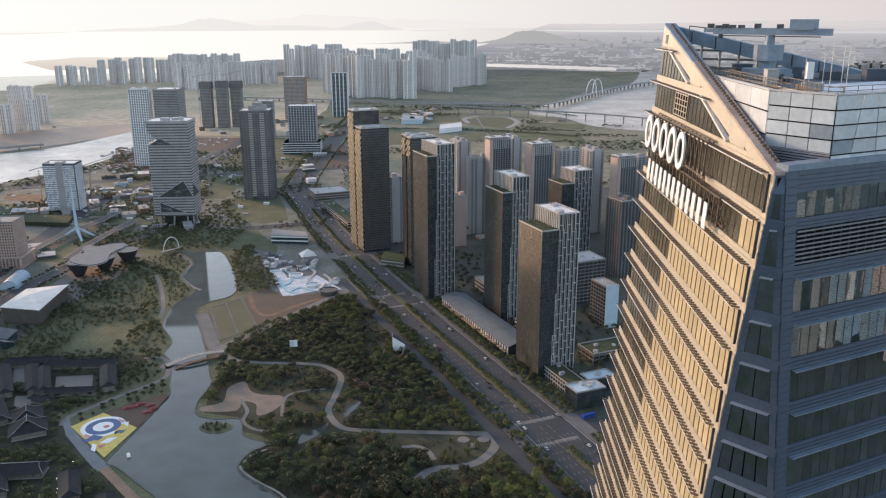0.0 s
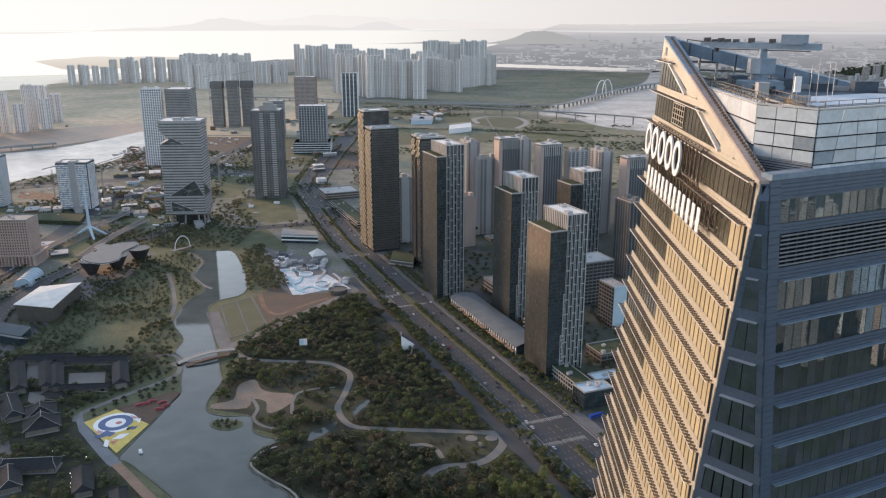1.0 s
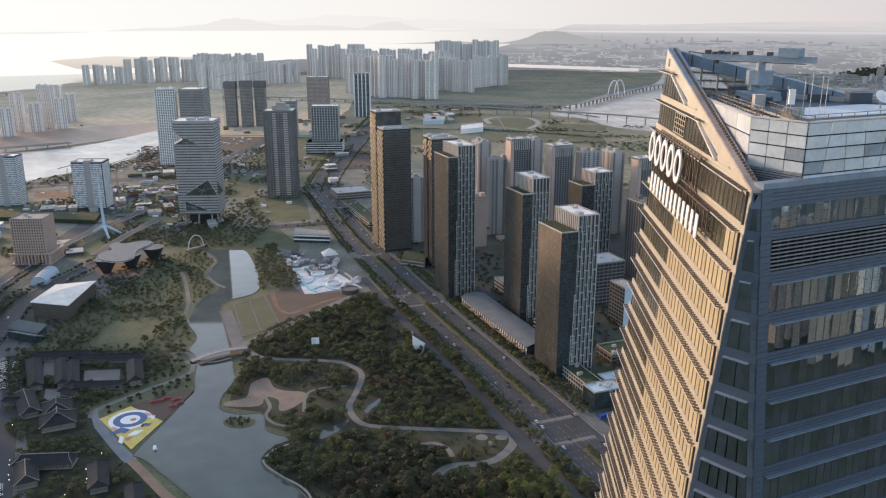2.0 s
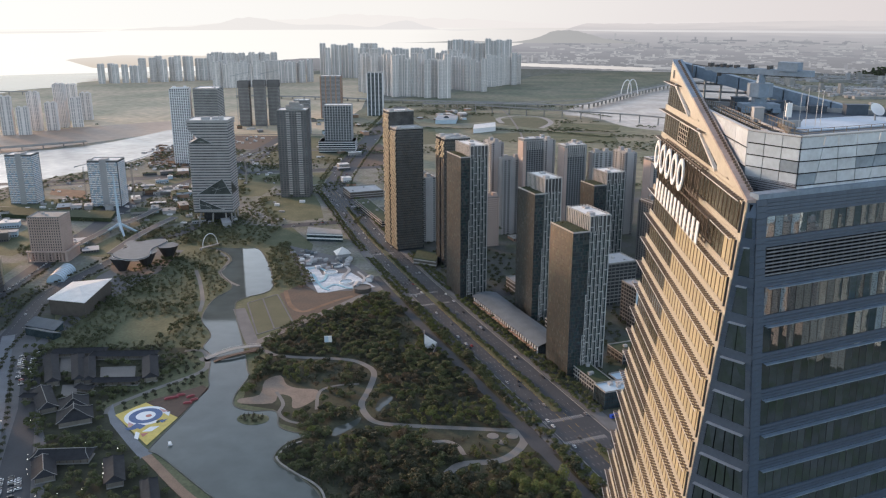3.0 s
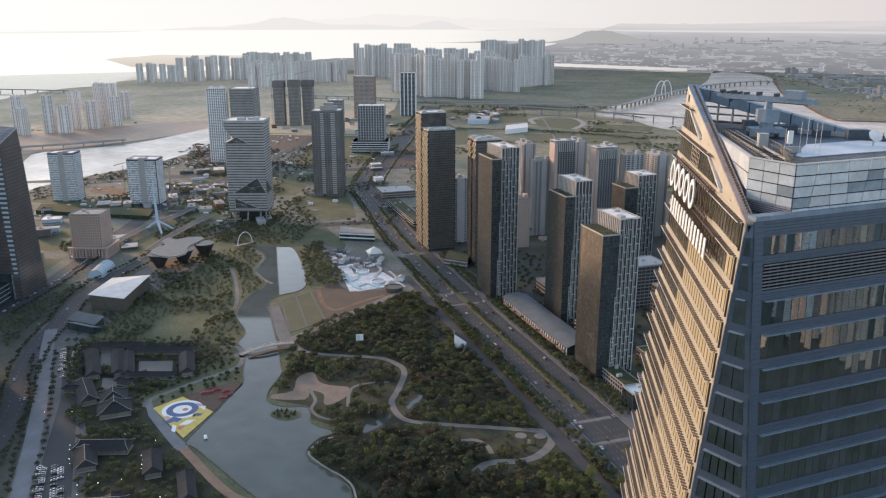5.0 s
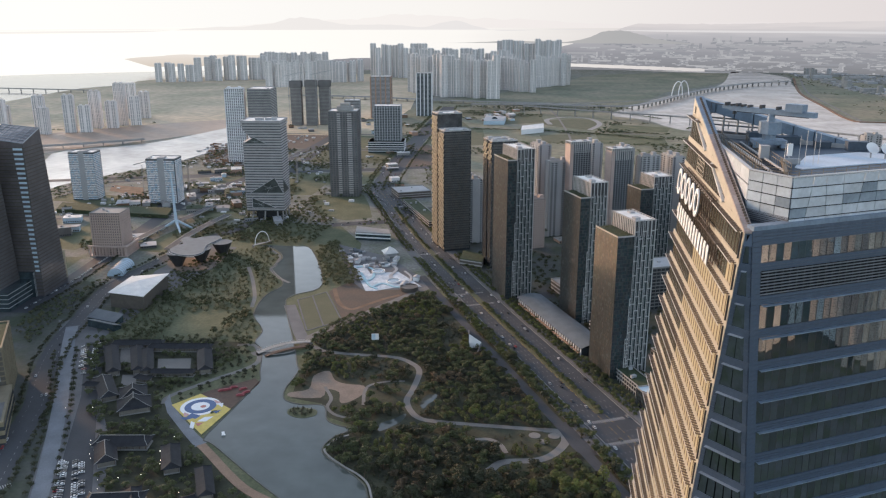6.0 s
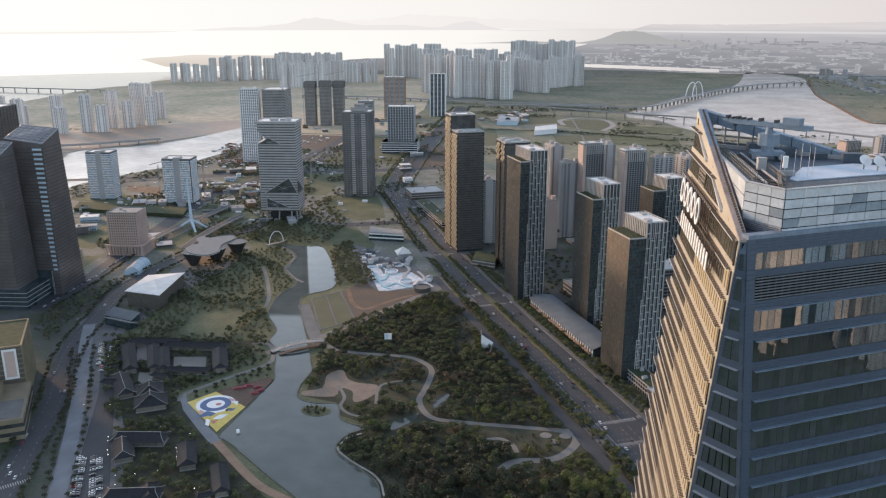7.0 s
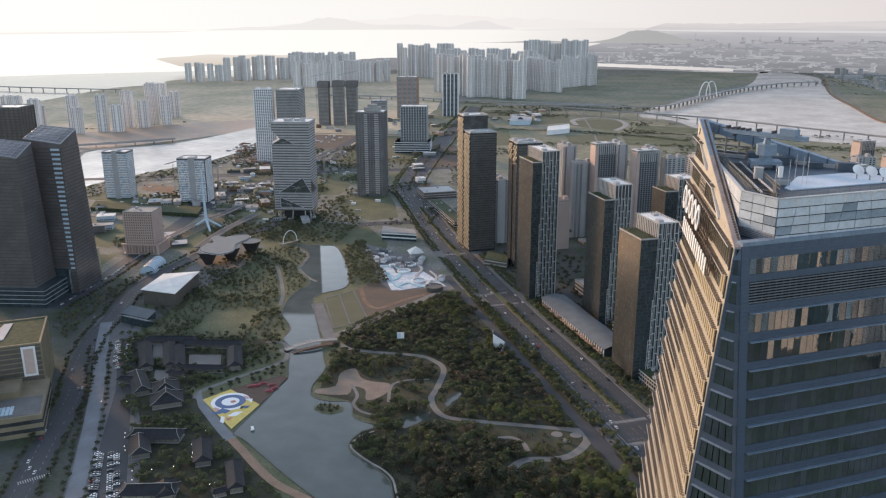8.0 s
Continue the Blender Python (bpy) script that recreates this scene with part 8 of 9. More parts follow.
def hanok(a, b, W, roof_m=None, pale=True):
    """Low house with a curved, dark tiled hip-and-gable roof, its ridge from a to b."""
    A, B = Vector(a), Vector(b)
    L = (B - A).length
    th = thing("tiled_house", "low traditional house with curved dark tiled roof", "house", (A.x + B.x) / 2, (A.y + B.y) / 2, 0, math.degrees(math.atan2(B.y - A.y, B.x - A.x)), "tile-roofed village")
    ridge_w = pale
    gg = Geo()
    gg.box(-L / 2, L / 2, -W / 2, W / 2, 0.1, 0.8)
    part("plinth", gg, M_kerb, th)
    gg = Geo()
    gg.box(-L / 2 + 0.8, L / 2 - 0.8, -W / 2 + 0.8, W / 2 - 0.8, 0.8, 4.2)
    part("wall", gg, M_plaster, th)
    n = max(3, int(L / 5))
    for i in range(n + 1):
        for s in (-1, 1):
            ob = part("post", me_post, None, th)
            ob.location = (-L / 2 + 0.8 + (L - 1.6) * i / n, s * (W / 2 - 0.75), 0.8)
    gg, g2 = Geo(), Geo()
    m = 12
    ex, ey2 = L / 2 + 1.4, W / 2 + 1.6

    def rp(u, v):
        """u along the house, v from eave (0) to ridge (1)."""
        x0 = u * (ex - (0.35 * W) * min(1.0, v * 1.2) * abs(u) ** 3)
        return x0, ey2 * (1 - v), 4.2 + W * 0.36 * v ** 1.35 + 0.9 * abs(u) ** 4 * (1 - v)
    for s in (-1, 1):
        for i in range(m):
            for j in range(4):
                u0, u1, v0, v1 = -1 + 2 * i / m, -1 + 2 * (i + 1) / m, j / 4, (j + 1) / 4
                q = [rp(u0, v0), rp(u1, v0), rp(u1, v1), rp(u0, v1)]
                q = [(a, b * s * -1, c) for a, b, c in q]
                gg.face(q if s > 0 else q[::-1])
    for s in (-1, 1):
        q = [(rp(s, v)[0], rp(s, v)[1], rp(s, v)[2]) for v in (0, 0.33, 0.66, 1)] + [(rp(s, v)[0], -rp(s, v)[1], rp(s, v)[2]) for v in (0.66, 0.33, 0)]
        gg.face(q if s > 0 else q[::-1])
    part("roof", gg, roof_m or M_tile_d, th)
    for i in range(m):
        a, b = rp(-1 + 2 * i / m, 1), rp(-1 + 2 * (i + 1) / m, 1)
        g2.rod((a[0], 0, a[2] + 0.15), (b[0], 0, b[2] + 0.15), 0.28, 5)
    for s in (-1, 1):
        for w in (-1, 1):
            for j in range(3):
                a, b = rp(s, j / 3), rp(s, (j + 1) / 3)
                g2.rod((a[0], w * a[1], a[2] + 0.1), (b[0], w * b[1], b[2] + 0.1), 0.22, 5)
    part("ridge_tile", g2, M_kerb if ridge_w else M_tile_d, th)
    return th


VIL = [((-345, 590), (-335, 571), 20), ((-334, 570), (-324, 551), 24), ((-328, 499), (-288, 504), 14), ((-320, 497), (-305, 471), 13), ((-269, 499), (-254, 468), 11), ((-232, 472), (-216, 439), 9), ((-293, 425), (-257, 432), 13), ((-270, 440), (-260, 422), 11), ((-230, 432), (-223, 437), 5), ((-412, 682), (-364, 689), 9), ((-410, 674), (-378, 618), 10), ((-385, 676), (-358, 625), 9), ((-373, 679), (-313, 685), 9), ((-316, 676), (-297, 632), 11), ((-372, 671), (-349, 624), 9), ((-344, 624), (-306, 628), 7), ((-382, 606), (-356, 570), 13), ((-390, 592), (-376, 593), 6), ((-352, 612), (-338, 609), 6)]
for a, b, W in VIL:
    hanok(a, b, W, None, W > 12)
for nm, q in (("courtyard_north", [(-405, 682), (-392, 685), (-375, 649), (-388, 647)]), ("courtyard_east", [(-356, 660), (-325, 665), (-316, 642), (-346, 638)]), ("courtyard_gate", [(-372, 622), (-359, 624), (-349, 601), (-363, 602)])):
    sheet(nm, q, 0.12, M_path, "pale sandy courtyard of the village", "courtyard", 0)
sheet("village_ground", [(-450, 701), (-290, 710), (-276, 655), (-309, 572), (-237, 492), (-182, 438), (-298, 420), (-329, 504), (-375, 567)], 0.07, M_forest_floor, "dark garden ground of the village", "garden", 0)

# lit garden lamps
M_lamp = glow("warm_lamp_glass", (1.0, 0.93, 0.78), 4.0)
lamp_p = None
for c in [(-334, 501), (-331, 495), (-324, 482), (-320, 476), (-276, 498), (-274, 492), (-271, 487), (-268, 480), (-266, 475), (-300, 450), (-294, 439), (-287, 454), (-273, 460), (-301, 521), (-273, 514), (-361, 552), (-383, 549), (-237, 442), (-234, 444), (-230, 445), (-224, 449)]:
    if lamp_p is None:
        lamp_p = thing("garden_lamp", "small lit lamp post in the village garden", "street lamp", c[0], c[1], 0.1, 0, "garden lamps")
        gg = Geo()
        gg.rod((0, 0, 0), (0, 0, 3.2), 0.08, 6)
        part("post", gg, M_frame_d, lamp_p)
        gg = Geo()
        gg.rod((0, 0, 3.2), (0, 0, 3.5), 0.15, 8, 0.19)
        part("globe", gg, M_lamp, lamp_p)
    else:
        copy_thing(lamp_p, pose(c[0], c[1], 0.1))


# ---------------------------------------------------------------- bridges and far works
def long_bridge(name, pts, width, z, step, label, arch=None):
    th = thing(name, label, "bridge", pts[0][0], pts[0][1], 0)
    o = Vector(pts[0])
    L = [Vector(p) - o for p in spline(pts, 8)]
    gg, g2 = Geo(), Geo()
    run = 0.0
    for a, b in zip(L, L[1:]):
        d = (b - a).normalized()
        n = Vector((-d.y, d.x)) * width / 2
        gg.hexa([(*(a - n), z - 1.5), (*(b - n), z - 1.5), (*(b + n), z - 1.5), (*(a + n), z - 1.5), (*(a - n), z), (*(b - n), z), (*(b + n), z), (*(a + n), z)])
        seg = (b - a).length
        s = (-run) % step
        while s < seg:
            p = a + d * s
            m = n * 0.3
            e = d * 1.0
            g2.hexa([(*(p - m - e), 0), (*(p - m + e), 0), (*(p + m + e), 0), (*(p + m - e), 0), (*(p - m - e), z - 1.5), (*(p - m + e), z - 1.5), (*(p + m + e), z - 1.5), (*(p + m - e), z - 1.5)])
            s += step
        run += seg
    stuff(part("deck", gg, M_concrete, th))
    stuff(part("pier_work", g2, M_concrete, th))
    for s in (-1, 1):
        wall = Geo()
        for i, q in enumerate(L):
            d = (L[min(i + 1, len(L) - 1)] - L[max(i - 1, 0)]).normalized()
            n = Vector((-d.y, d.x)) * s
            e, f = q + n * (width / 2 - 0.5), q + n * (width / 2)
            wall.v += [(*e, z), (*f, z), (*f, z + 1.3), (*e, z + 1.3)]
        wall.f = [(4 * i + k, 4 * i + (k + 1) % 4, 4 * i + 4 + (k + 1) % 4, 4 * i + 4 + k) for i in range(len(L) - 1) for k in range(4)]
        wall.mi = [0] * len(wall.f)
        part("barrier", wall, M_concrete, th)
    if arch:
        c = Vector(arch) - o
        gg = Geo()
        for off in (-1, 1):
            gg = Geo()
            gg.tube([(c.x - 22 * math.cos(math.pi * i / 20) + off * 13, c.y - 18 * math.cos(math.pi * i / 20) + off * 4 + off * 14 * math.sin(math.pi * i / 20), z + 54 * math.sin(math.pi * i / 20)) for i in range(21)], 1.9)
            part("arch", gg, M_white, th, "white steel arch")
    return th


long_bridge("river_viaduct", [(-245, 2814), (-13, 2832), (177, 2808), (299, 2827), (418, 3029), (672, 3517), (922, 3832), (1122, 3954)], 22, 16, 40, "long pale concrete viaduct over the river", [(520, 3210)][0])
long_bridge("river_bridge", [(-60, 2720), (52, 2662), (241, 2561), (421, 2470), (622, 2290), (718, 2205), (826, 2095), (940, 1950)], 14, 22, 62, "slender concrete bridge on tall piers")
long_bridge("highway_viaduct", [(-989, 3120), (-661, 3079), (-387, 2994), (-94, 2940), (180, 2872)], 22, 10, 45, "low pale highway viaduct across the flats")
long_bridge("sea_causeway", [(-3137, 3381), (-2477, 3269), (-2181, 3230), (-1862, 3198)], 14, 12, 60, "long low bridge across the bay")
long_bridge("west_bridge", [(-1606, 1599), (-1356, 1744), (-1170, 1826), (-1005, 1947)], 16, 9, 46, "dark low bridge over the tidal river")

# anchored ships
for c, L in (((-3000, 4300), 60), ((-3350, 4450), 45), ((-2480, 4550), 50), ((-3150, 4420), 55)):
    th = thing("anchored_ship", "small grey ship at anchor on the pale sea", "ship", c[0], c[1], 0.1, 20, "anchored ships")
    gg = Geo()
    gg.hexa([(-L / 2, -4, 0), (L * 0.4, -4, 0), (L * 0.4, 4, 0), (-L / 2, 4, 0), (-L / 2, -6, 6), (L / 2, -3, 7), (L / 2, 3, 7), (-L / 2, 6, 6)])
    part("hull", gg, M_concrete_d, th)
    gg = Geo()
    gg.box(-L * 0.45, -L * 0.25, -4, 4, 6, 16)
    gg.rod((-L * 0.3, 0, 16), (-L * 0.3, 0, 26), 0.6, 5)
    part("bridge_house", gg, M_white, th)

# tower cranes by the building shells
for c, h in (((-640, 2270), 150), ((-740, 2330), 140), ((-560, 2800), 100), ((-700, 1330), 60), ((-620, 1340), 66), ((-470, 1500), 48)):
    th = thing("tower_crane", "slim steel tower crane over a building site", "crane", c[0], c[1], 0, rb.uniform(0, 180), "tower cranes")
    gg = Geo()
    for sx in (-1, 1):
        for sy in (-1, 1):
            gg.rod((sx, sy, 0), (sx, sy, h), 0.25, 4)
    for i in range(int(h / 4)):
        gg.rod((-1, -1, i * 4), (1, -1, i * 4 + 4), 0.15, 3)
        gg.rod((1, 1, i * 4), (-1, 1, i * 4 + 4), 0.15, 3)
    part("mast", gg, M_steel, th)
    gg = Geo()
    gg.hexa([(-14, -0.8, h), (44, -0.5, h + 12), (44, 0.5, h + 12), (-14, 0.8, h), (-14, -0.8, h + 1.5), (44, -0.3, h + 12.8), (44, 0.3, h + 12.8), (-14, 0.8, h + 1.5)])
    part("jib", gg, M_steel, th)

# low works and roofs on the western building land
rw = random.Random(31)
LOWM = (M_concrete, M_greyp, M_white, M_brown, M_pale_blue, M_concrete_d, M_dirt_red)


def low_cluster(quad, n, hmax, label, group):
    a, b, c, d = (Vector(p) for p in quad)
    for i in range(n):
        u, v = rw.random(), rw.random()
        p = a.lerp(b, u).lerp(d.lerp(c, u), v)
        w, dd, h = rw.uniform(8, 34), rw.uniform(8, 22), rw.uniform(3, hmax)
        th = thing("low_building", label, "building", p.x, p.y, 0, GRID + rw.choice((0, 90)) + rw.uniform(-4, 4), group)
        gg = Geo()
        gg.box(-w / 2, w / 2, -dd / 2, dd / 2, 0, h)
        part("wall", gg, rw.choice(LOWM), th)
        gg = Geo()
        gg.box(-w / 2 - 0.5, w / 2 + 0.5, -dd / 2 - 0.5, dd / 2 + 0.5, h, h + 0.6)
        gg.box(-w / 4, -w / 4 + 3, -2, 2, h + 0.6, h + 2.2)
        part("roof", gg, rw.choice((M_concrete, M_white_roof, M_greyp, M_green_roof)), th)
        gg = Geo()
        k = max(2, int(w / 3))
        for j in range(k):
            x = -w / 2 + w * (j + 0.5) / k
            for s in (-1, 1):
                gg.box(x - w / k * 0.32, x + w / k * 0.32, s * dd / 2 - 0.06, s * dd / 2 + 0.06, 1.0, min(h - 0.6, 3.0))
        stuff(part("glazing", gg, M_win, th))


low_cluster([(-727, 1217), (-490, 1254), (-552, 1391), (-668, 1481)], 34, 9, "low shed on the western building land", "western sheds")
low_cluster([(-829, 1026), (-646, 993), (-756, 1213), (-920, 1239)], 20, 14, "low grey building near the river", "riverside buildings")
low_cluster([(-584, 1361), (-538, 1445), (-622, 1611), (-741, 1593)], 14, 8, "low shed near the building site", "western sheds")
low_cluster([(-333, 1477), (-237, 1491), (-308, 1950), (-364, 1941)], 6, 9, "low building beside the far avenue", "roadside buildings")
low_cluster([(-233, 2479), (-8, 2421), (-87, 2757), (-235, 2702)], 14, 8, "low building in the meadow park", "meadow buildings")
low_cluster([(-692, 2160), (-341, 2159), (-446, 2591), (-809, 2535)], 16, 10, "low works at the far building sites", "site sheds")
low_cluster([(-28, 1118), (147, 1115), (198, 1411), (-18, 1378)], 24, 14, "low podium among the apartments", "podium buildings")
low_cluster([(-567, 1005), (-527, 1011), (-558, 1135), (-619, 1144)], 4, 6, "low kiosk near the road bridge", "kiosks")
low_cluster([(-459, 1169), (-383, 1162), (-418, 1308), (-508, 1303)], 8, 9, "low annexe at the banded tower", "annexes")
sheet("green_roof_mall", [(-793, 1207), (-592, 1189), (-605, 1236), (-812, 1256)], 6.0, M_green_roof, "long low mall with planted roof", "mall roof", 0, thick=6)
sheet("red_site", [(-794, 1379), (-707, 1342), (-743, 1414), (-815, 1430)], 0.12, M_dirt_red, "reddish levelled building site", "building site", 0)
sheet("pale_track", [(25, 2519), (130, 2563), (166, 2448), (143, 2323), (73, 2359), (8, 2424)], 0.12, M_lawn_dry, "dry grass ring field in the meadow park", "field", 4)
ribbon("ring_road", [(25, 2426), (17, 2545), (79, 2612), (148, 2579), (171, 2449), (135, 2322)], 16, 0.16, M_concrete, "pale ring path round the field", "path", 6)

# wooded rise on the far bank, and its houses
hq = []
rh = random.Random(61)
for i in range(700):
    a, r = rh.uniform(0, 6.28), math.sqrt(rh.random())
    hq.append((2330 + 420 * r * math.cos(a), 4500 + 260 * r * math.sin(a), 75 * (1 - r * r) ** 1.2))
gg = Geo()
for i in range(24):
    for j in range(6):
        def hp(ii, jj):
            a, r = 2 * math.pi * ii / 24, jj / 6
            return (2330 + 430 * r * math.cos(a), 4500 + 270 * r * math.sin(a), 0.3 + 75 * max(0, 1 - r * r) ** 1.2)
        gg.face([hp(i, j), hp(i, j + 1), hp(i + 1, j + 1), hp(i + 1, j)])
tagged(part("wooded_rise", gg, M_forest_floor, smooth=True), "dark wooded rise on the far bank", "hill", kind="structure")
gg, g2 = Geo(), Geo()
for i in range(900):
    u, v = rh.random(), rh.random()
    x, y = 1330 + 650 * u + 120 * v, 3330 + 420 * v - 60 * u
    w, d, h = rh.uniform(7, 15), rh.uniform(7, 13), rh.uniform(4, 10)
    (gg if rh.random() < 0.6 else g2).box(x, x + w, y, y + d, 0.3, h)
tagged(part("bank_houses", gg, M_greyp), "crowded grey houses on the far bank", "houses", kind="stuff")
tagged(part("bank_houses_pale", g2, M_concrete), "crowded pale houses on the far bank", "houses", kind="stuff")
for i in range(6):
    flat_block(1960 + 46 * i, 4180 - 12 * i, 30, 16, 62 + 8 * (i % 3), 12, M_beige, "cream apartment slab on the far bank", "far bank slabs", 5, 1.3)

# unseen apartment blocks east of the office tower, added for its glass to mirror
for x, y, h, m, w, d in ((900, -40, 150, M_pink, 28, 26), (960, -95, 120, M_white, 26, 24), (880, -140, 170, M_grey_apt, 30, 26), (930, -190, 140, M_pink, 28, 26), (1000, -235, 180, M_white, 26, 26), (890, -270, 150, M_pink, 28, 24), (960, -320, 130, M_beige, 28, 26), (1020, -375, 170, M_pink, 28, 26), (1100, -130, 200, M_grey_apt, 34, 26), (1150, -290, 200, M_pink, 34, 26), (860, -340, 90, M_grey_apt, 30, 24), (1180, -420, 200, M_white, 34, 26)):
    flat_block(x, y, w, d, h, GRID, m, "rosy unseen apartment block for the tower glass to mirror", "blocks behind", 4.8, 2.0)


# ---------------------------------------------------------------- vehicles
def car(paint, van=False):
    th = thing("car", "", "car", 0, 0, 0)
    gg = Geo()
    h = 1.0 if not van else 1.2
    gg.hexa([(-0.9, -2.2, 0.35), (0.9, -2.2, 0.35), (0.9, 2.2, 0.35), (-0.9, 2.2, 0.35), (-0.85, -2.15, h), (0.85, -2.15, h), (0.82, 2.1, h - 0.12), (-0.82, 2.1, h - 0.12)])
    body = part("body", gg, paint, th)
    gg = Geo()
    gg.hexa([(-0.8, -1.7, h), (0.8, -1.7, h), (0.8, 1.1, h - 0.05), (-0.8, 1.1, h - 0.05), (-0.65, -1.2, h + 0.5), (0.65, -1.2, h + 0.5), (0.65, 0.4, h + 0.5), (-0.65, 0.4, h + 0.5)])
    part("cabin", gg, M_win, th)
    gg = Geo()
    gg.box(-0.64, 0.64, -1.18, 0.38, h + 0.5, h + 0.54)
    part("roof", gg, paint, th)
    gg = Geo()
    gg.rod((-0.1, 0, 0), (0.1, 0, 0), 0.34, 8)
    me = gg.mesh("wheel", M_frame_d)
    for sx in (-0.82, 0.82):
        for sy in (-1.4, 1.4):
            w = part("wheel", me, None, th)
            w.location = (sx, sy, 0.34)
    return th


PAINTS = [("white", mat("white_car_paint", (0.75, 0.75, 0.74), 0.3, var=0.05, coat=0.4)), ("black", mat("black_car_paint", (0.02, 0.02, 0.022), 0.25, var=0.1, coat=0.5)), ("silver", mat("silver_car_paint", (0.42, 0.43, 0.44), 0.3, metal=0.5, var=0.05, coat=0.4)), ("dark grey", mat("grey_car_paint", (0.10, 0.105, 0.11), 0.3, metal=0.3, var=0.05, coat=0.4)), ("white", None), ("red", mat("red_car_paint", (0.35, 0.03, 0.03), 0.3, var=0.05, coat=0.4))]
PAINTS[4] = ("white", PAINTS[0][1])
car_protos = {}
rv = random.Random(77)


def put_car(x, y, z, rz, where):
    k = rv.choices((0, 1, 2, 3, 5), (40, 20, 18, 18, 4))[0]
    key = (k, where)
    m = pose(x, y, z, 0, 0, rz)
    if key not in car_protos:
        ob = car(PAINTS[k][1])
        tagged(ob, f"{PAINTS[k][0]} car {where}", "car", "cars")
        ob.matrix_basis = m
        car_protos[key] = ob
    else:
        copy_thing(car_protos[key], m)


def along(line, s):
    P = [Vector(p) for p in line]
    for a, b in zip(P, P[1:]):
        L = (b - a).length
        if s <= L:
            d = (b - a) / L
            return a + d * s, d
        s -= L
    return P[-1], (P[-1] - P[-2]).normalized()


AV = spline(AVE, 10)
for i in range(95):
    s = rv.uniform(300, 1300)
    p, d = along(AV, s)
    o = rv.choice((-17.8, -14.5, -11, -7.5, 6.5, 9.8, 13.2, 16.5))
    q = p + Vector((-d.y, d.x)) * o
    put_car(q.x, q.y, 0.22, math.degrees(math.atan2(d.y, d.x)) - 90 + (180 if o < 0 else 0) * 0, "driving on the avenue")
for quad, nx, ny, rz in (([(-444, 680), (-438, 681), (-405, 616), (-414, 621)], 2, 14, 8), ([(-438, 694), (-431, 695), (-401, 623), (-405, 622)], 2, 16, 8), ([(-344, 475), (-338, 476), (-310, 418), (-315, 417)], 2, 22, 8), ([(-335, 477), (-326, 478), (-293, 421), (-303, 419)], 2, 20, 8)):
    a, b, c, d = (Vector(p) for p in quad)
    for i in range(nx):
        for j in range(ny):
            if rv.random() < 0.2:
                continue
            u, v = (i + 0.5) / nx, (j + 0.5) / ny
            p = a.lerp(b, u).lerp(d.lerp(c, u), v)
            put_car(p.x, p.y, 0.17, GRID + 90 + rv.uniform(-3, 3), "parked in the car park")
for i in range(44):
    p, d = along(AV, rv.uniform(1150, 1500) if i < 28 else rv.uniform(1500, 2500))
    q = p + Vector((-d.y, d.x)) * rv.choice((-17.8, -14.5, -11, -7.5, 6.5, 9.8, 13.2, 16.5))
    put_car(q.x, q.y, 0.22, math.degrees(math.atan2(d.y, d.x)) - 90, "driving on the avenue")
for i in range(12):
    t = rv.random()
    p = Vector((-320, 1180)).lerp(Vector((-120, 1255)), t)
    put_car(p.x + rv.uniform(-4, 4), p.y + rv.uniform(-6, 6), 0.22, GRID + 90, "crossing the avenue")
RW = spline(ROAD_W, 8)
for i in range(16):
    p, d = along(RW, rv.uniform(20, 700))
    q = p + Vector((-d.y, d.x)) * rv.choice((-6, -2.5, 2.5, 6))
    put_car(q.x, q.y, 0.21, math.degrees(math.atan2(d.y, d.x)) - 90, "driving on the western street")
RB = [Vector(p) for p in [(-565, 774), (-566, 884), (-576, 975)]]
for i in range(26):
    p, d = along([tuple(v) for v in RB], i * 8.5)
    put_car(p.x, p.y, 0.23, math.degrees(math.atan2(d.y, d.x)) - 90, "parked along the broad street")
# zebra crossing and lane lines of the western street
cz = [(-367, 435)][0]
crossing("street_crossing", cz, GRID + 20, 14, 4.5, 22)
dashes("street_lane_marks", ROAD_W[:9], (-5, 5), 9, 3.5, 0.22, 0.205, M_paint, "white lane lines of the western street")
# blue bus
c = [(102, 592)][0]
th = thing("city_bus", "long blue city bus at the crossing", "bus", c[0], c[1], 0.22, -60)
M_busb = mat("blue_bus_paint", (0.02, 0.07, 0.40), 0.35, var=0.08, coat=0.3)
gg = Geo()
gg.box(-1.25, 1.25, -6, 6, 0.4, 3.1)
part("body", gg, M_busb, th)
gg = Geo()
gg.box(-1.28, 1.28, -5.6, 5.7, 1.6, 2.6)
part("window_band", gg, M_win, th)
gg = Geo()
gg.box(-1.1, 1.1, -5.5, 5.5, 3.1, 3.3)
part("roof", gg, M_busb, th)
for sy in (-3.8, 3.6):
    for sx in (-1.1, 1.1):
        gg = Geo()
        gg.rod((sx - 0.15, sy, 0.5), (sx + 0.15, sy, 0.5), 0.5, 10)
        part("wheel", gg, M_frame_d, th)

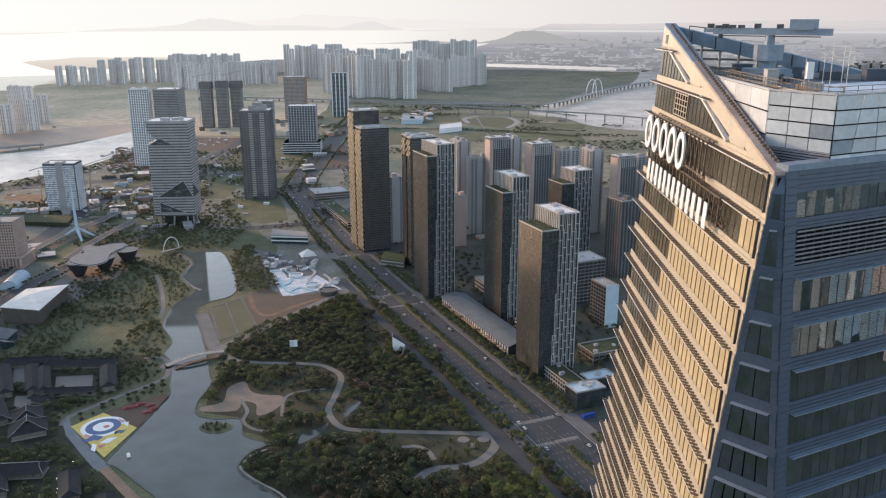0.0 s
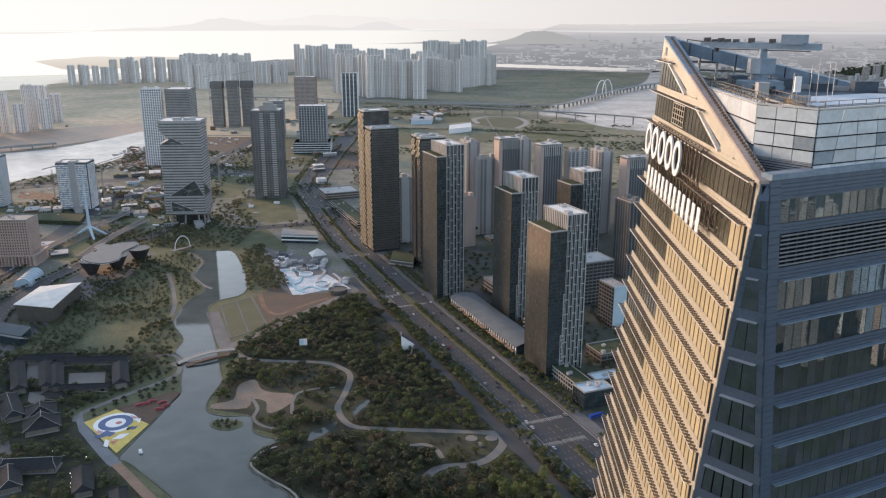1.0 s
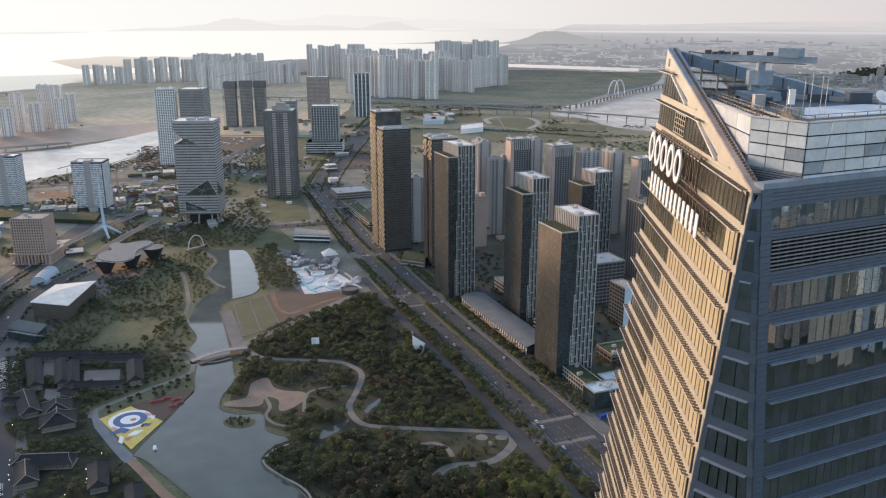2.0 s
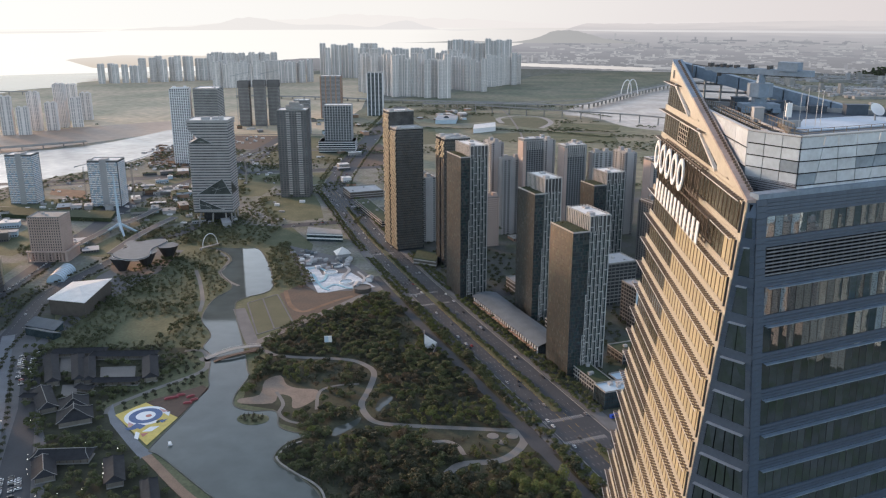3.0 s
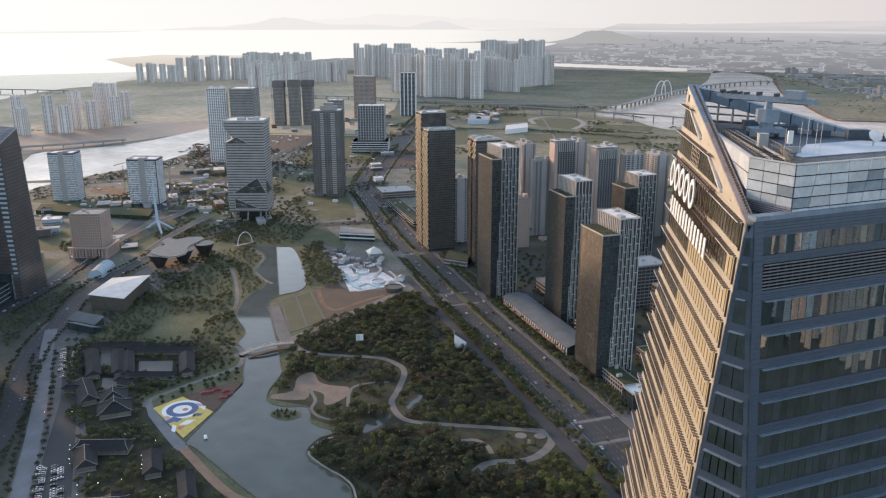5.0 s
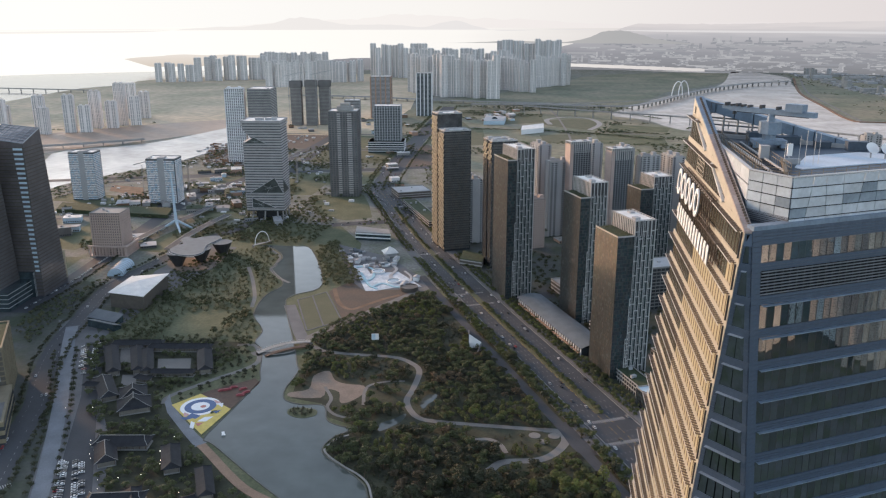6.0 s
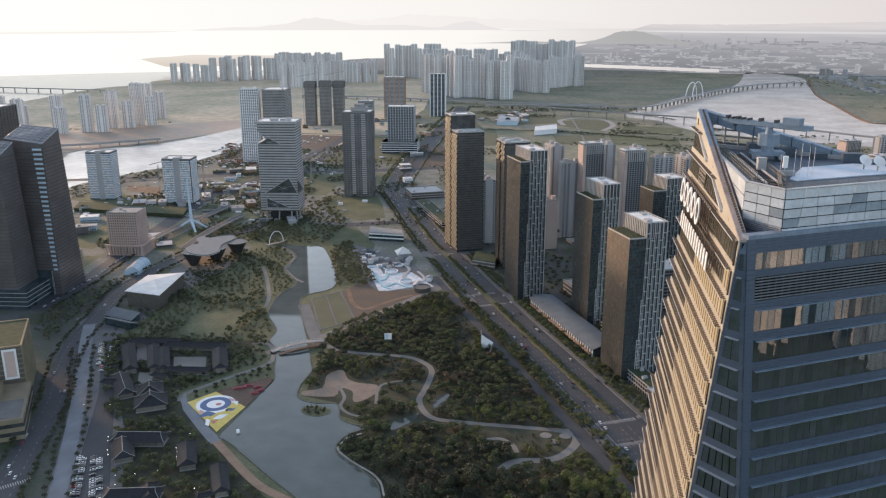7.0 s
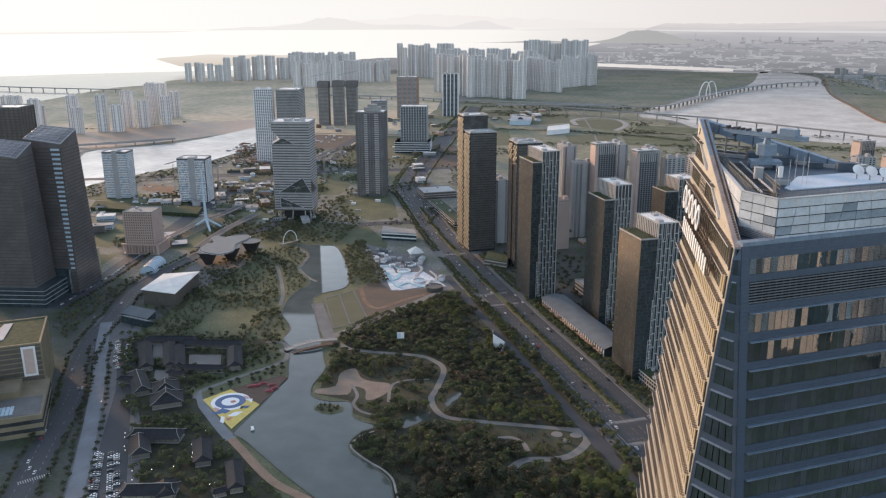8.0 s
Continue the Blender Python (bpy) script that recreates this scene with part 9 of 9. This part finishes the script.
# ---------------------------------------------------------------- trees
def crown_arrays(seed, R, H0, H1, n, size, column=False, rough=0.45):
    """Leaf quads on the lobes of one crown: arrays of corner points."""
    r = np.random.RandomState(seed)
    lobes = []
    if column:
        for i in range(7):
            t = i / 6
            lobes.append((r.uniform(-0.15, 0.15, 2).tolist() + [H0 + (H1 - H0) * t], R * (0.45 + 0.75 * math.sin(math.pi * (0.12 + 0.8 * t)) * (1 - 0.45 * t))))
    else:
        lobes.append(([0, 0, (H0 + H1) / 2], R * 0.72))
        for i in range(8):
            a, e = r.uniform(0, 6.28), r.uniform(-0.35, 1.1)
            q = R * r.uniform(0.5, 0.72)
            lobes.append(([q * math.cos(a) * math.cos(e), q * math.sin(a) * math.cos(e), (H0 + H1) / 2 + q * math.sin(e) * 0.85], R * r.uniform(0.32, 0.5)))
    w = np.array([l[1] ** 2 for l in lobes])
    pick = r.choice(len(lobes), n, p=w / w.sum())
    d = r.normal(size=(n, 3))
    d[:, 2] = np.where(d[:, 2] < -0.4, -d[:, 2], d[:, 2])
    d /= np.linalg.norm(d, axis=1)[:, None]
    c = np.array([l[0] for l in lobes])[pick]
    rad = np.array([l[1] for l in lobes])[pick] * r.uniform(0.8, 1.08, n)
    pos = c + d * rad[:, None]
    nrm = d + r.normal(size=(n, 3)) * rough
    nrm /= np.linalg.norm(nrm, axis=1)[:, None]
    t = np.cross(nrm, r.normal(size=(n, 3)))
    t /= np.linalg.norm(t, axis=1)[:, None]
    b = np.cross(nrm, t)
    s = size * r.uniform(0.6, 1.25, n)[:, None]
    return np.stack([pos - t * s, pos - b * s * 0.7, pos + t * s, pos + b * s * 0.7], 1)


def quad_mesh(name, quads, material):
    n = len(quads)
    me = bpy.data.meshes.new(name)
    me.vertices.add(n * 4)
    me.vertices.foreach_set("co", quads.reshape(-1).astype(np.float32))
    me.loops.add(n * 4)
    me.loops.foreach_set("vertex_index", np.arange(n * 4, dtype=np.int32))
    me.polygons.add(n)
    me.polygons.foreach_set("loop_start", np.arange(0, n * 4, 4, dtype=np.int32))
    me.polygons.foreach_set("loop_total", np.full(n, 4, dtype=np.int32))
    me.materials.append(material)
    me.update()
    return me


def limb_mesh(seed, H, R):
    r = random.Random(seed)
    gg = Geo()
    gg.rod((0, 0, 0), (0.1, 0, H * 0.55), 0.32, 7, 0.2)
    for i in range(6):
        a = i * 1.05 + r.uniform(-0.3, 0.3)
        z = H * r.uniform(0.3, 0.55)
        gg.rod((0.05, 0, z), (R * 0.6 * math.cos(a), R * 0.6 * math.sin(a), z + H * r.uniform(0.2, 0.35)), 0.14, 5, 0.05)
    return gg.mesh("trunk", M_bark)


KINDS = []
for k, (R, H0, H1, n, s, m, colm, lab) in enumerate(((4.2, 2.6, 9.0, 680, 0.48, M_leaf, False, "dark green broadleaf tree with rounded crown"), (3.6, 2.2, 7.5, 600, 0.44, M_leaf_m, False, "mid green park tree with uneven crown"), (4.8, 3.0, 10.0, 760, 0.52, M_leaf, False, "large dark broadleaf tree"), (3.8, 2.4, 8.0, 600, 0.44, M_leaf_y, False, "yellow green tree with light crown"), (2.9, 1.2, 9.5, 520, 0.40, M_leaf_y, True, "narrow yellow green poplar-like tree"), (3.4, 2.0, 7.0, 560, 0.42, M_leaf_b, False, "russet tinged park tree"))):
    KINDS.append((quad_mesh("crown", crown_arrays(100 + k, R, H0, H1, n, s, colm), m), limb_mesh(k, H1, R), lab))
small_crowns = [crown_arrays(300 + k, 4.3, 1.6, 8.0, 300, 0.72) for k in range(6)] + [crown_arrays(320 + k, 2.6, 1.0, 8.5, 200, 0.58, True) for k in range(2)]
mid_crowns = [crown_arrays(360 + k, 4.3, 1.0, 8.0, 140, 0.92, False, 0.2) for k in range(6)]
tiny_crowns = [crown_arrays(340 + k, 3.9, 1.0, 8.0, 42, 1.6, False, 0.2) for k in range(5)]


def inside(p, poly):
    x, y = p
    hit_ = False
    for (x0, y0), (x1, y1) in zip(poly, poly[1:] + poly[:1]):
        if (y0 > y) != (y1 > y) and x < (x1 - x0) * (y - y0) / (y1 - y0) + x0:
            hit_ = not hit_
    return hit_


def near_line(p, line, r):
    q = Vector(p)
    for a, b in zip(line, line[1:]):
        a, b = Vector(a), Vector(b)
        d = b - a
        t = max(0, min(1, (q - a).dot(d) / max(d.length_squared, 1e-9)))
        if (a + d * t - q).length < r:
            return True
    return False


def scatter(poly, n, spacing, seed, keep=lambda p: True):
    """Scattered plan points at least a spacing apart."""
    r = random.Random(seed)
    xs, ys = [p[0] for p in poly], [p[1] for p in poly]
    cell, out = {}, []
    for _ in range(n):
        p = (r.uniform(min(xs), max(xs)), r.uniform(min(ys), max(ys)))
        if not inside(p, poly) or not keep(p):
            continue
        k = (int(p[0] // spacing), int(p[1] // spacing))
        if any((p[0] - q[0]) ** 2 + (p[1] - q[1]) ** 2 < spacing ** 2 for i in (-1, 0, 1) for j in (-1, 0, 1) for q in cell.get((k[0] + i, k[1] + j), ())):
            continue
        cell.setdefault(k, []).append(p)
        out.append(p)
    return out


def grove(name, pts, templates, material, label, s0, s1, seed, z=0.05, flat=0.72):
    """Many trees joined into one leafy mass."""
    r = random.Random(seed)
    A = []
    for x, y in pts:
        q = templates[r.randrange(len(templates))]
        a, s = r.uniform(0, 6.28), r.uniform(s0, s1)
        c, sn = math.cos(a), math.sin(a)
        rot = np.array([[c, sn, 0], [-sn, c, 0], [0, 0, 1]])
        A.append(q @ rot * np.array([s, s, s * flat * r.uniform(0.85, 1.15)]) + np.array([x, y, z]))
    if not A:
        return
    tagged(part(name, quad_mesh(name, np.concatenate(A), material), None), label, "trees", kind="stuff")
    gg = Geo()
    for x, y in pts[:1500]:
        gg.rod((x, y, 0), (x, y, 3.5), 0.22, 4)
    tagged(part(name + "_trunks", gg, M_bark), "slim trunks of " + label, "trunks", kind="stuff")


PATHS = [spline([(-224, 708), (-227, 732), (-203, 772), (-152, 863), (-127, 902)], 3), spline([(-272, 686), (-261, 682), (-224, 708), (-203, 697), (-174, 693), (-134, 691), (-115, 680), (-104, 662), (-104, 626), (-106, 603), (-99, 583), (-88, 571), (-68, 568), (-50, 567), (-18, 566), (10, 565)], 6), spline([(-29, 500), (-19, 513), (6, 519), (19, 531), (27, 550), (23, 563), (10, 565)], 6)]
THIN = [spline([(-141, 590), (-145, 614), (-143, 628), (-129, 637), (-114, 640)], 4), spline([(-182, 620), (-171, 599), (-170, 582), (-160, 570), (-146, 565)], 4), spline([(-43, 543), (-32, 545), (-23, 538), (-18, 526)], 4)]
SAND = [(-200, 643), (-187, 656), (-174, 637), (-164, 632), (-145, 630), (-143, 607), (-154, 590), (-164, 590), (-170, 609), (-179, 613), (-181, 597), (-208, 595), (-213, 606), (-196, 618)]
GLADE = [(-135, 591), (-140, 621), (-113, 635), (-106, 609), (-110, 592)]
POND = [(-95, 587), (-96, 610), (-90, 622), (-79, 619), (-80, 604), (-86, 592)]
POOL = [(-121, 543), (-122, 562), (-111, 574), (-101, 584), (-100, 566), (-108, 555)]
DELL = [(-44, 557), (10, 561), (23, 554), (14, 530), (-16, 526), (-39, 544)]
LAKEP = spline(LAKE_W, 3) + spline(LAKE_E, 3)
SERV = [(p[0] - 37, p[1] - 17) for p in AVE[1:6]]


LANDMARKS = [(-136, 550), (-74, 615), (-108, 583), (-132, 593), (-46, 578)]


def park_ok(p):
    if any(near_line((p[0] + 0.15 * 4, p[1] + 4), l, 7.5) for l in PATHS) or any(near_line((p[0], p[1] + 3), l, 4.5) for l in THIN) or near_line(p, SERV, 6) or near_line(p, AVE[:8], 27):
        return False
    if any(inside((p[0], p[1] + o), q) for q in (SAND, POND, POOL) for o in (0, 5, 10)) or inside(p, LAKEP) or near_line(p, LAKEP, 3.5) or near_line((p[0], p[1] + 3), SHORE_KERB, 5):
        return False
    if (inside(p, GLADE) or inside(p, DELL)) and (p[0] * 7.3 + p[1] * 3.1) % 1 < 0.85:
        return False
    return True


EAST = [(-222, 726), (-206, 772), (-150, 862), (-118, 878), (-80, 850), (-48, 770), (-20, 705), (3, 650), (25, 600), (60, 530), (120, 410), (-60, 372), (-90, 415), (-106, 450), (-113, 471), (-130, 490), (-152, 510), (-150, 536), (-136, 552), (-165, 565), (-176, 588), (-205, 595), (-212, 652)]
pts = scatter(EAST, 9000, 5.6, 1, lambda p: park_ok(p) and noise.noise((p[0] * 0.018, p[1] * 0.018, 5)) > -0.38)
# the southern wood, tree by tree
near = sorted([p for p in pts if p[1] < 590], key=lambda p: p[1])[:270]
near = LANDMARKS + [p for p in near if not any(math.dist(p, q) < 5 for q in LANDMARKS)]
near_set = set(near)
BRIGHT = [(-49, 585), (-34, 609), (-1, 620), (22, 604), (19, 581), (-14, 575), (-46, 575)]
SE_WOOD = [(-7, 471), (12, 505), (42, 539), (73, 514), (76, 477)]
CONES = [(-76, 545), (-74, 563), (-50, 566), (-43, 535), (-59, 530)]
BIGWOOD = [(-87, 511), (-77, 532), (-43, 540), (-21, 517), (-26, 476), (-76, 465)]
rt = random.Random(9)
tp_ = {}
for p in near:
    light = noise.noise((p[0] * 0.02, p[1] * 0.02, 3)) + rt.uniform(-0.25, 0.25) + (0.55 if inside(p, BRIGHT) or inside(p, SE_WOOD) else 0)
    k = rt.choice((3, 3, 4)) if light > 0.22 else (5 if light < -0.42 else rt.choice((0, 1, 2, 1, 2)))
    if p in LANDMARKS:
        k = 3
    elif inside(p, CONES):
        k = 4
    elif inside(p, BIGWOOD) and rt.random() < 0.8:
        k = rt.choice((0, 2))
    crown, trunk, lab = KINDS[k]
    th = thing("tree", lab, "tree", p[0], p[1], 0.05, rt.uniform(0, 360), "park trees")
    s = rt.uniform(0.8, 1.25) * (1.2 if inside(p, BIGWOOD) or inside(p, SE_WOOD) or p in LANDMARKS else 1)
    th.scale = (s, s, s * rt.uniform(0.6, 0.95))
    part("trunk", trunk, None, th)
    part("crown", crown, None, th)
rest = [p for p in pts if p not in near_set]
lt = [p for p in rest if noise.noise((p[0] * 0.02, p[1] * 0.02, 3)) + 0.35 * (inside(p, BRIGHT)) > 0.2]
rs = [p for p in rest if noise.noise((p[0] * 0.03, p[1] * 0.03, 8)) < -0.42 and p not in set(lt)]
gone = set(lt) | set(rs)
md = [p for p in rest if p not in gone and noise.noise((p[0] * 0.05, p[1] * 0.05, 14)) > -0.12]
gone |= set(md)
dk = [p for p in rest if p not in gone]
grove("mid_park_trees", md, small_crowns[:6], M_leaf_m, "mid green park trees", 0.7, 1.2, 41)
grove("park_trees", dk, small_crowns[:6], M_leaf, "dense dark green park trees", 0.75, 1.25, 2)
grove("light_park_trees", lt, small_crowns, M_leaf_y, "yellow green park trees", 0.6, 1.05, 3)
grove("russet_park_trees", rs, small_crowns[:6], M_leaf_b, "russet brown park trees", 0.65, 1.1, 4)
# west park, village gardens and street trees
WEST = [(-266, 696), (-279, 712), (-282, 743), (-305, 782), (-313, 818), (-314, 852), (-307, 892), (-339, 946), (-341, 998), (-364, 1036), (-394, 1038), (-434, 1011), (-465, 914), (-437, 809), (-455, 750), (-433, 704), (-376, 697), (-313, 707), (-282, 704)]
CLEAR = [(-389, 766), (-380, 780), (-343, 796), (-323, 770), (-338, 723), (-377, 715)]
GR = spline([(-316, 808), (-326, 846), (-351, 908), (-372, 953)], 4)
wp = scatter(WEST, 3500, 5.6, 5, lambda p: not inside(p, CLEAR) and not inside(p, LAKEP) and not near_line(p, LAKEP, 5) and not near_line(p, GR, 5))
grove("west_park_shrubs", [q for q in wp if noise.noise((q[0] * 0.02, q[1] * 0.02, 30)) < 0.12], mid_crowns, M_leaf_p, "low grey green shrubs of the western park", 0.35, 0.85, 6, 0.05, 0.55)
grove("west_park_trees", [q for q in wp if noise.noise((q[0] * 0.02, q[1] * 0.02, 30)) >= 0.12], mid_crowns, M_leaf_m, "olive green trees of the western park", 0.6, 1.05, 61)
COURTS = [[(-405, 682), (-392, 685), (-375, 649), (-388, 647)], [(-356, 660), (-325, 665), (-316, 642), (-346, 638)], [(-372, 622), (-359, 624), (-349, 601), (-363, 602)]]
VILP = [(-450, 701), (-287, 702), (-281, 661), (-319, 587), (-299, 557), (-237, 492), (-182, 438), (-286, 422), (-329, 504), (-375, 567)]
vp = scatter(VILP, 2600, 5.2, 7, lambda p: not any(inside((p[0], p[1] + o), q) for q in COURTS for o in (0, 5)) and not any(near_line(p, [a, b], W / 2 + 4) for a, b, W in VIL) and not near_line(p, [(-293, 702), (-260, 658), (-289, 618), (-310, 586), (-309, 572), (-278, 535), (-240, 500), (-198, 458), (-161, 436)], 7))
grove("village_trees", vp, mid_crowns, M_leaf_m, "small dark trees of the village gardens", 0.6, 1.0, 8)


def row(line, off, step, s0, s1):
    out = []
    P = spline(line, 8)
    tot = sum((Vector(b) - Vector(a)).length for a, b in zip(P, P[1:]))
    s = 0
    while s < tot:
        p, d = along(P, s)
        q = p + Vector((-d.y, d.x)) * off
        out.append((q.x + rt.uniform(-1, 1), q.y + rt.uniform(-1, 1)))
        s += step
    return out


st = row(AVE[:9], 24.5, 6, 0, 0) + row(AVE[:9], 30, 6.5, 0, 0) + row(AVE[:9], -24.5, 6, 0, 0) + row(AVE[:9], -30.5, 6.5, 0, 0) + row(AVE[:9], -36, 8, 0, 0) + row([(57, 599), (15, 690), (-38, 805), (-106, 960), (-176, 1128), (-240, 1305)], 1, 5, 0, 0) + row([(215, 250), (150, 392), (110, 480), (82, 543)], 1, 5, 0, 0) + row(SERV, -8, 6, 0, 0)
st = [p for p in st if not any(abs(p[0] * -0.4067 + p[1] * 0.9135 - b) < 17 for b in (493, 820, 1010))]
grove("street_trees", st[::2], mid_crowns, M_leaf_m, "clipped street trees along the avenue", 0.5, 0.85, 10)
grove("light_street_trees", st[1::2], mid_crowns, M_leaf_y, "yellow green street trees along the avenue", 0.45, 0.75, 42)
slope = scatter([(-323, 586), (-308, 637), (-288, 704), (-267, 691), (-248, 634), (-253, 573), (-255, 529), (-309, 572)], 900, 5, 71, lambda p: not inside(p, LAKEP) and not near_line(p, LAKEP, 4) and not inside(p, MAT) and not near_line(p, [(-293, 702), (-276, 703), (-266, 687), (-260, 658), (-289, 618), (-310, 586), (-309, 572)], 6) and not near_line(p, [(-305, 572), (-278, 535), (-240, 500)], 8))
slope = [p for p in slope if not inside(p, [(-301, 570), (-285, 593), (-249, 569), (-256, 525)]) and not inside(p, [(-285, 587), (-280, 600), (-249, 628), (-238, 617), (-247, 564)])]
grove("slope_trees", slope, mid_crowns, M_leaf, "dark bushes on the lakeside slope", 0.35, 0.7, 72)
st2 = row(ROAD_W, 13, 8, 0, 0) + row(ROAD_W, -13, 8, 0, 0) + row([(-567, 760), (-571, 893), (-595, 1095)], -17, 7, 0, 0) + row([(-333, 413), (-361, 472), (-406, 561), (-465, 667)], 0, 10, 0, 0) + row([(-317, 417), (-344, 477), (-389, 566), (-446, 673)], 0, 11, 0, 0)
grove("roadside_trees", st2, mid_crowns, M_leaf, "dark roadside trees of the western streets", 0.45, 0.75, 11)
# tree belts of the western streets and the far avenue
STREETS = [ROAD_W, [(-567, 760), (-571, 893), (-595, 1095), (-615, 1356), (-577, 1554), (-557, 1911), (-554, 2126)], [(-569, 1035), (-564, 1127), (-550, 1192), (-544, 1262)], [(-503, 1000), (-506, 1069), (-503, 1137), (-495, 1201)], AVE]
belt = scatter([(-533, 708), (-550, 746), (-540, 859), (-526, 883), (-510, 841), (-514, 766), (-500, 674)], 900, 6, 51)
belt += scatter([(-630, 995), (-455, 1022), (-383, 1162), (-387, 1468), (-474, 1924), (-723, 1886), (-800, 1328)], 14000, 5.5, 52, lambda p: noise.noise((p[0] * 0.011, p[1] * 0.011, 7)) > 0.06)
belt += scatter([(-602, 2016), (-340, 2057), (-172, 1501), (-207, 1189), (-269, 1180), (-416, 1412)], 5000, 7, 53, lambda p: noise.noise((p[0] * 0.012, p[1] * 0.008, 21)) > 0.14)
belt += row(AVE[8:], 28, 9, 0, 0) + row(AVE[8:], -28, 9, 0, 0) + row(AVE[8:], 34, 12, 0, 0) + row(AVE[8:11], 0, 10, 0, 0)
belt = [p for p in belt if not any(near_line(p, l, 17 if l is not AVE else 0) for l in STREETS)]
grove("street_belts", belt[::2], tiny_crowns, M_leaf_p, "green trees lining the western streets", 0.45, 1.0, 54, 0.0, 0.65)
grove("light_street_belts", belt[1::2], tiny_crowns, M_scrub, "grey green trees lining the western streets", 0.4, 1.0, 55, 0.0, 0.65)
court = scatter([(-433, 697), (-318, 707), (-292, 635), (-323, 600), (-370, 582)], 500, 6, 56, lambda p: not any(near_line(p, [a, b], W / 2 + 3) for a, b, W in VIL) and not any(inside((p[0], p[1] + o), q) for q in COURTS for o in (0, 5)))
grove("court_garden_trees", court, mid_crowns, M_leaf, "dark trees between the tiled houses", 0.5, 0.8, 57)
bel = scatter([(-309, 1045), (-292, 1093), (-209, 907), (-227, 893), (-244, 902), (-253, 889)], 900, 5, 12) + scatter([(-536, 1139), (-427, 1185), (-403, 1365), (-317, 1191), (-321, 1073), (-365, 1066), (-402, 1060), (-465, 1088)], 1800, 6.5, 13) + scatter([(-206, 778), (-127, 881), (-125, 865), (-200, 766), (-223, 727)], 500, 4, 14) + scatter([(-435, 1154), (-413, 1363), (-451, 1382), (-502, 1920), (-557, 1911), (-533, 1369)], 900, 11, 15)
bel = [p for p in bel if not inside(p, LAKEP)]
grove("canal_trees", bel, mid_crowns, M_leaf_p, "green trees beside the canal", 0.6, 1.0, 16)
verge = scatter([(-57, 911), (-19, 874), (-18, 832), (10, 776), (20, 754), (40, 693), (57, 684), (66, 664), (65, 642), (38, 641), (28, 683), (1, 742), (-21, 776), (-38, 825), (-55, 873)], 1500, 5.5, 81, lambda p: not near_line(p, AVE[:8], 25))
grove("arcade_trees", verge[::2], mid_crowns, M_leaf_m, "leafy trees before the shopping row", 0.6, 1.0, 82)
grove("light_arcade_trees", verge[1::2], mid_crowns, M_leaf_y, "yellow green trees before the shopping row", 0.55, 0.95, 83)
pod = scatter([(60, 640), (180, 700), (120, 1000), (-90, 1100), (-60, 960)], 1600, 7.5, 17, lambda p: True)
grove("court_trees", pod, mid_crowns, M_leaf, "courtyard trees between the towers", 0.5, 0.95, 18)
lawn_t = [[(-184, 799)][0], [(-183, 833)][0], [(-175, 841)][0], [(-161, 798)][0], [(-161, 828)][0]]
A_h = [tiny_crowns[i % 5] * 2.2 + np.array([x, y, z]) for i, (x, y, z) in enumerate(hq)]
tagged(part("hill_wood", quad_mesh("hill_wood", np.concatenate(A_h), M_scrub), None), "dark wood covering the far rise", "trees", kind="stuff")
far = scatter([(-420, 1900), (-420, 2950), (300, 2950), (391, 2400), (821, 2235), (1500, 2100), (1500, 1600), (100, 1480), (-160, 1700)], 17000, 6, 19, lambda p: noise.noise((p[0] * 0.004, p[1] * 0.012, 1)) > 0.2)
RING = [(-8, 2383), (8, 2661), (101, 2753), (186, 2643), (178, 2375), (116, 2251), (40, 2262)]
far = [p for p in far if not inside(p, RING)]
far += row([(-199, 2294), (-7, 2277), (146, 2234), (312, 2138)], 0, 5, 0, 0) + row([(-12, 2836), (212, 2771), (371, 2586)], 0, 5, 0, 0) + row([(164, 2281), (341, 2243)], 0, 4, 0, 0) + row([(-328, 2687), (-139, 2669)], 0, 5, 0, 0)
far += scatter([(-900, 1363), (-905, 1399), (-859, 1523), (-784, 1691), (-768, 1853), (-745, 1946), (-723, 1886), (-743, 1626), (-818, 1469), (-848, 1296)], 1500, 7, 20)
far += scatter([(1060, 4900), (1140, 3600), (1060, 2800), (1400, 2620), (3000, 3400), (3000, 4900)], 2600, 16, 44, lambda p: noise.noise((p[0] * 0.003, p[1] * 0.006, 6)) > 0.05)
far += scatter([(-1560, 2000), (-1160, 2330), (-1130, 2300), (-1530, 1960)], 500, 9, 22)
grove("far_scrub", far, tiny_crowns, M_scrub, "distant dark scrub and tree belts", 0.6, 1.5, 23, 0.05, 0.45)

sh = scatter(EAST, 5000, 3.6, 31, lambda p: park_ok(p)) + scatter([(-200, 570), (-198, 577), (-180, 576), (-178, 568), (-187, 563)], 60, 3, 32)
grove("undergrowth", sh, tiny_crowns, M_leaf, "low green undergrowth of the park", 0.3, 0.6, 33, 0.05, 0.5)
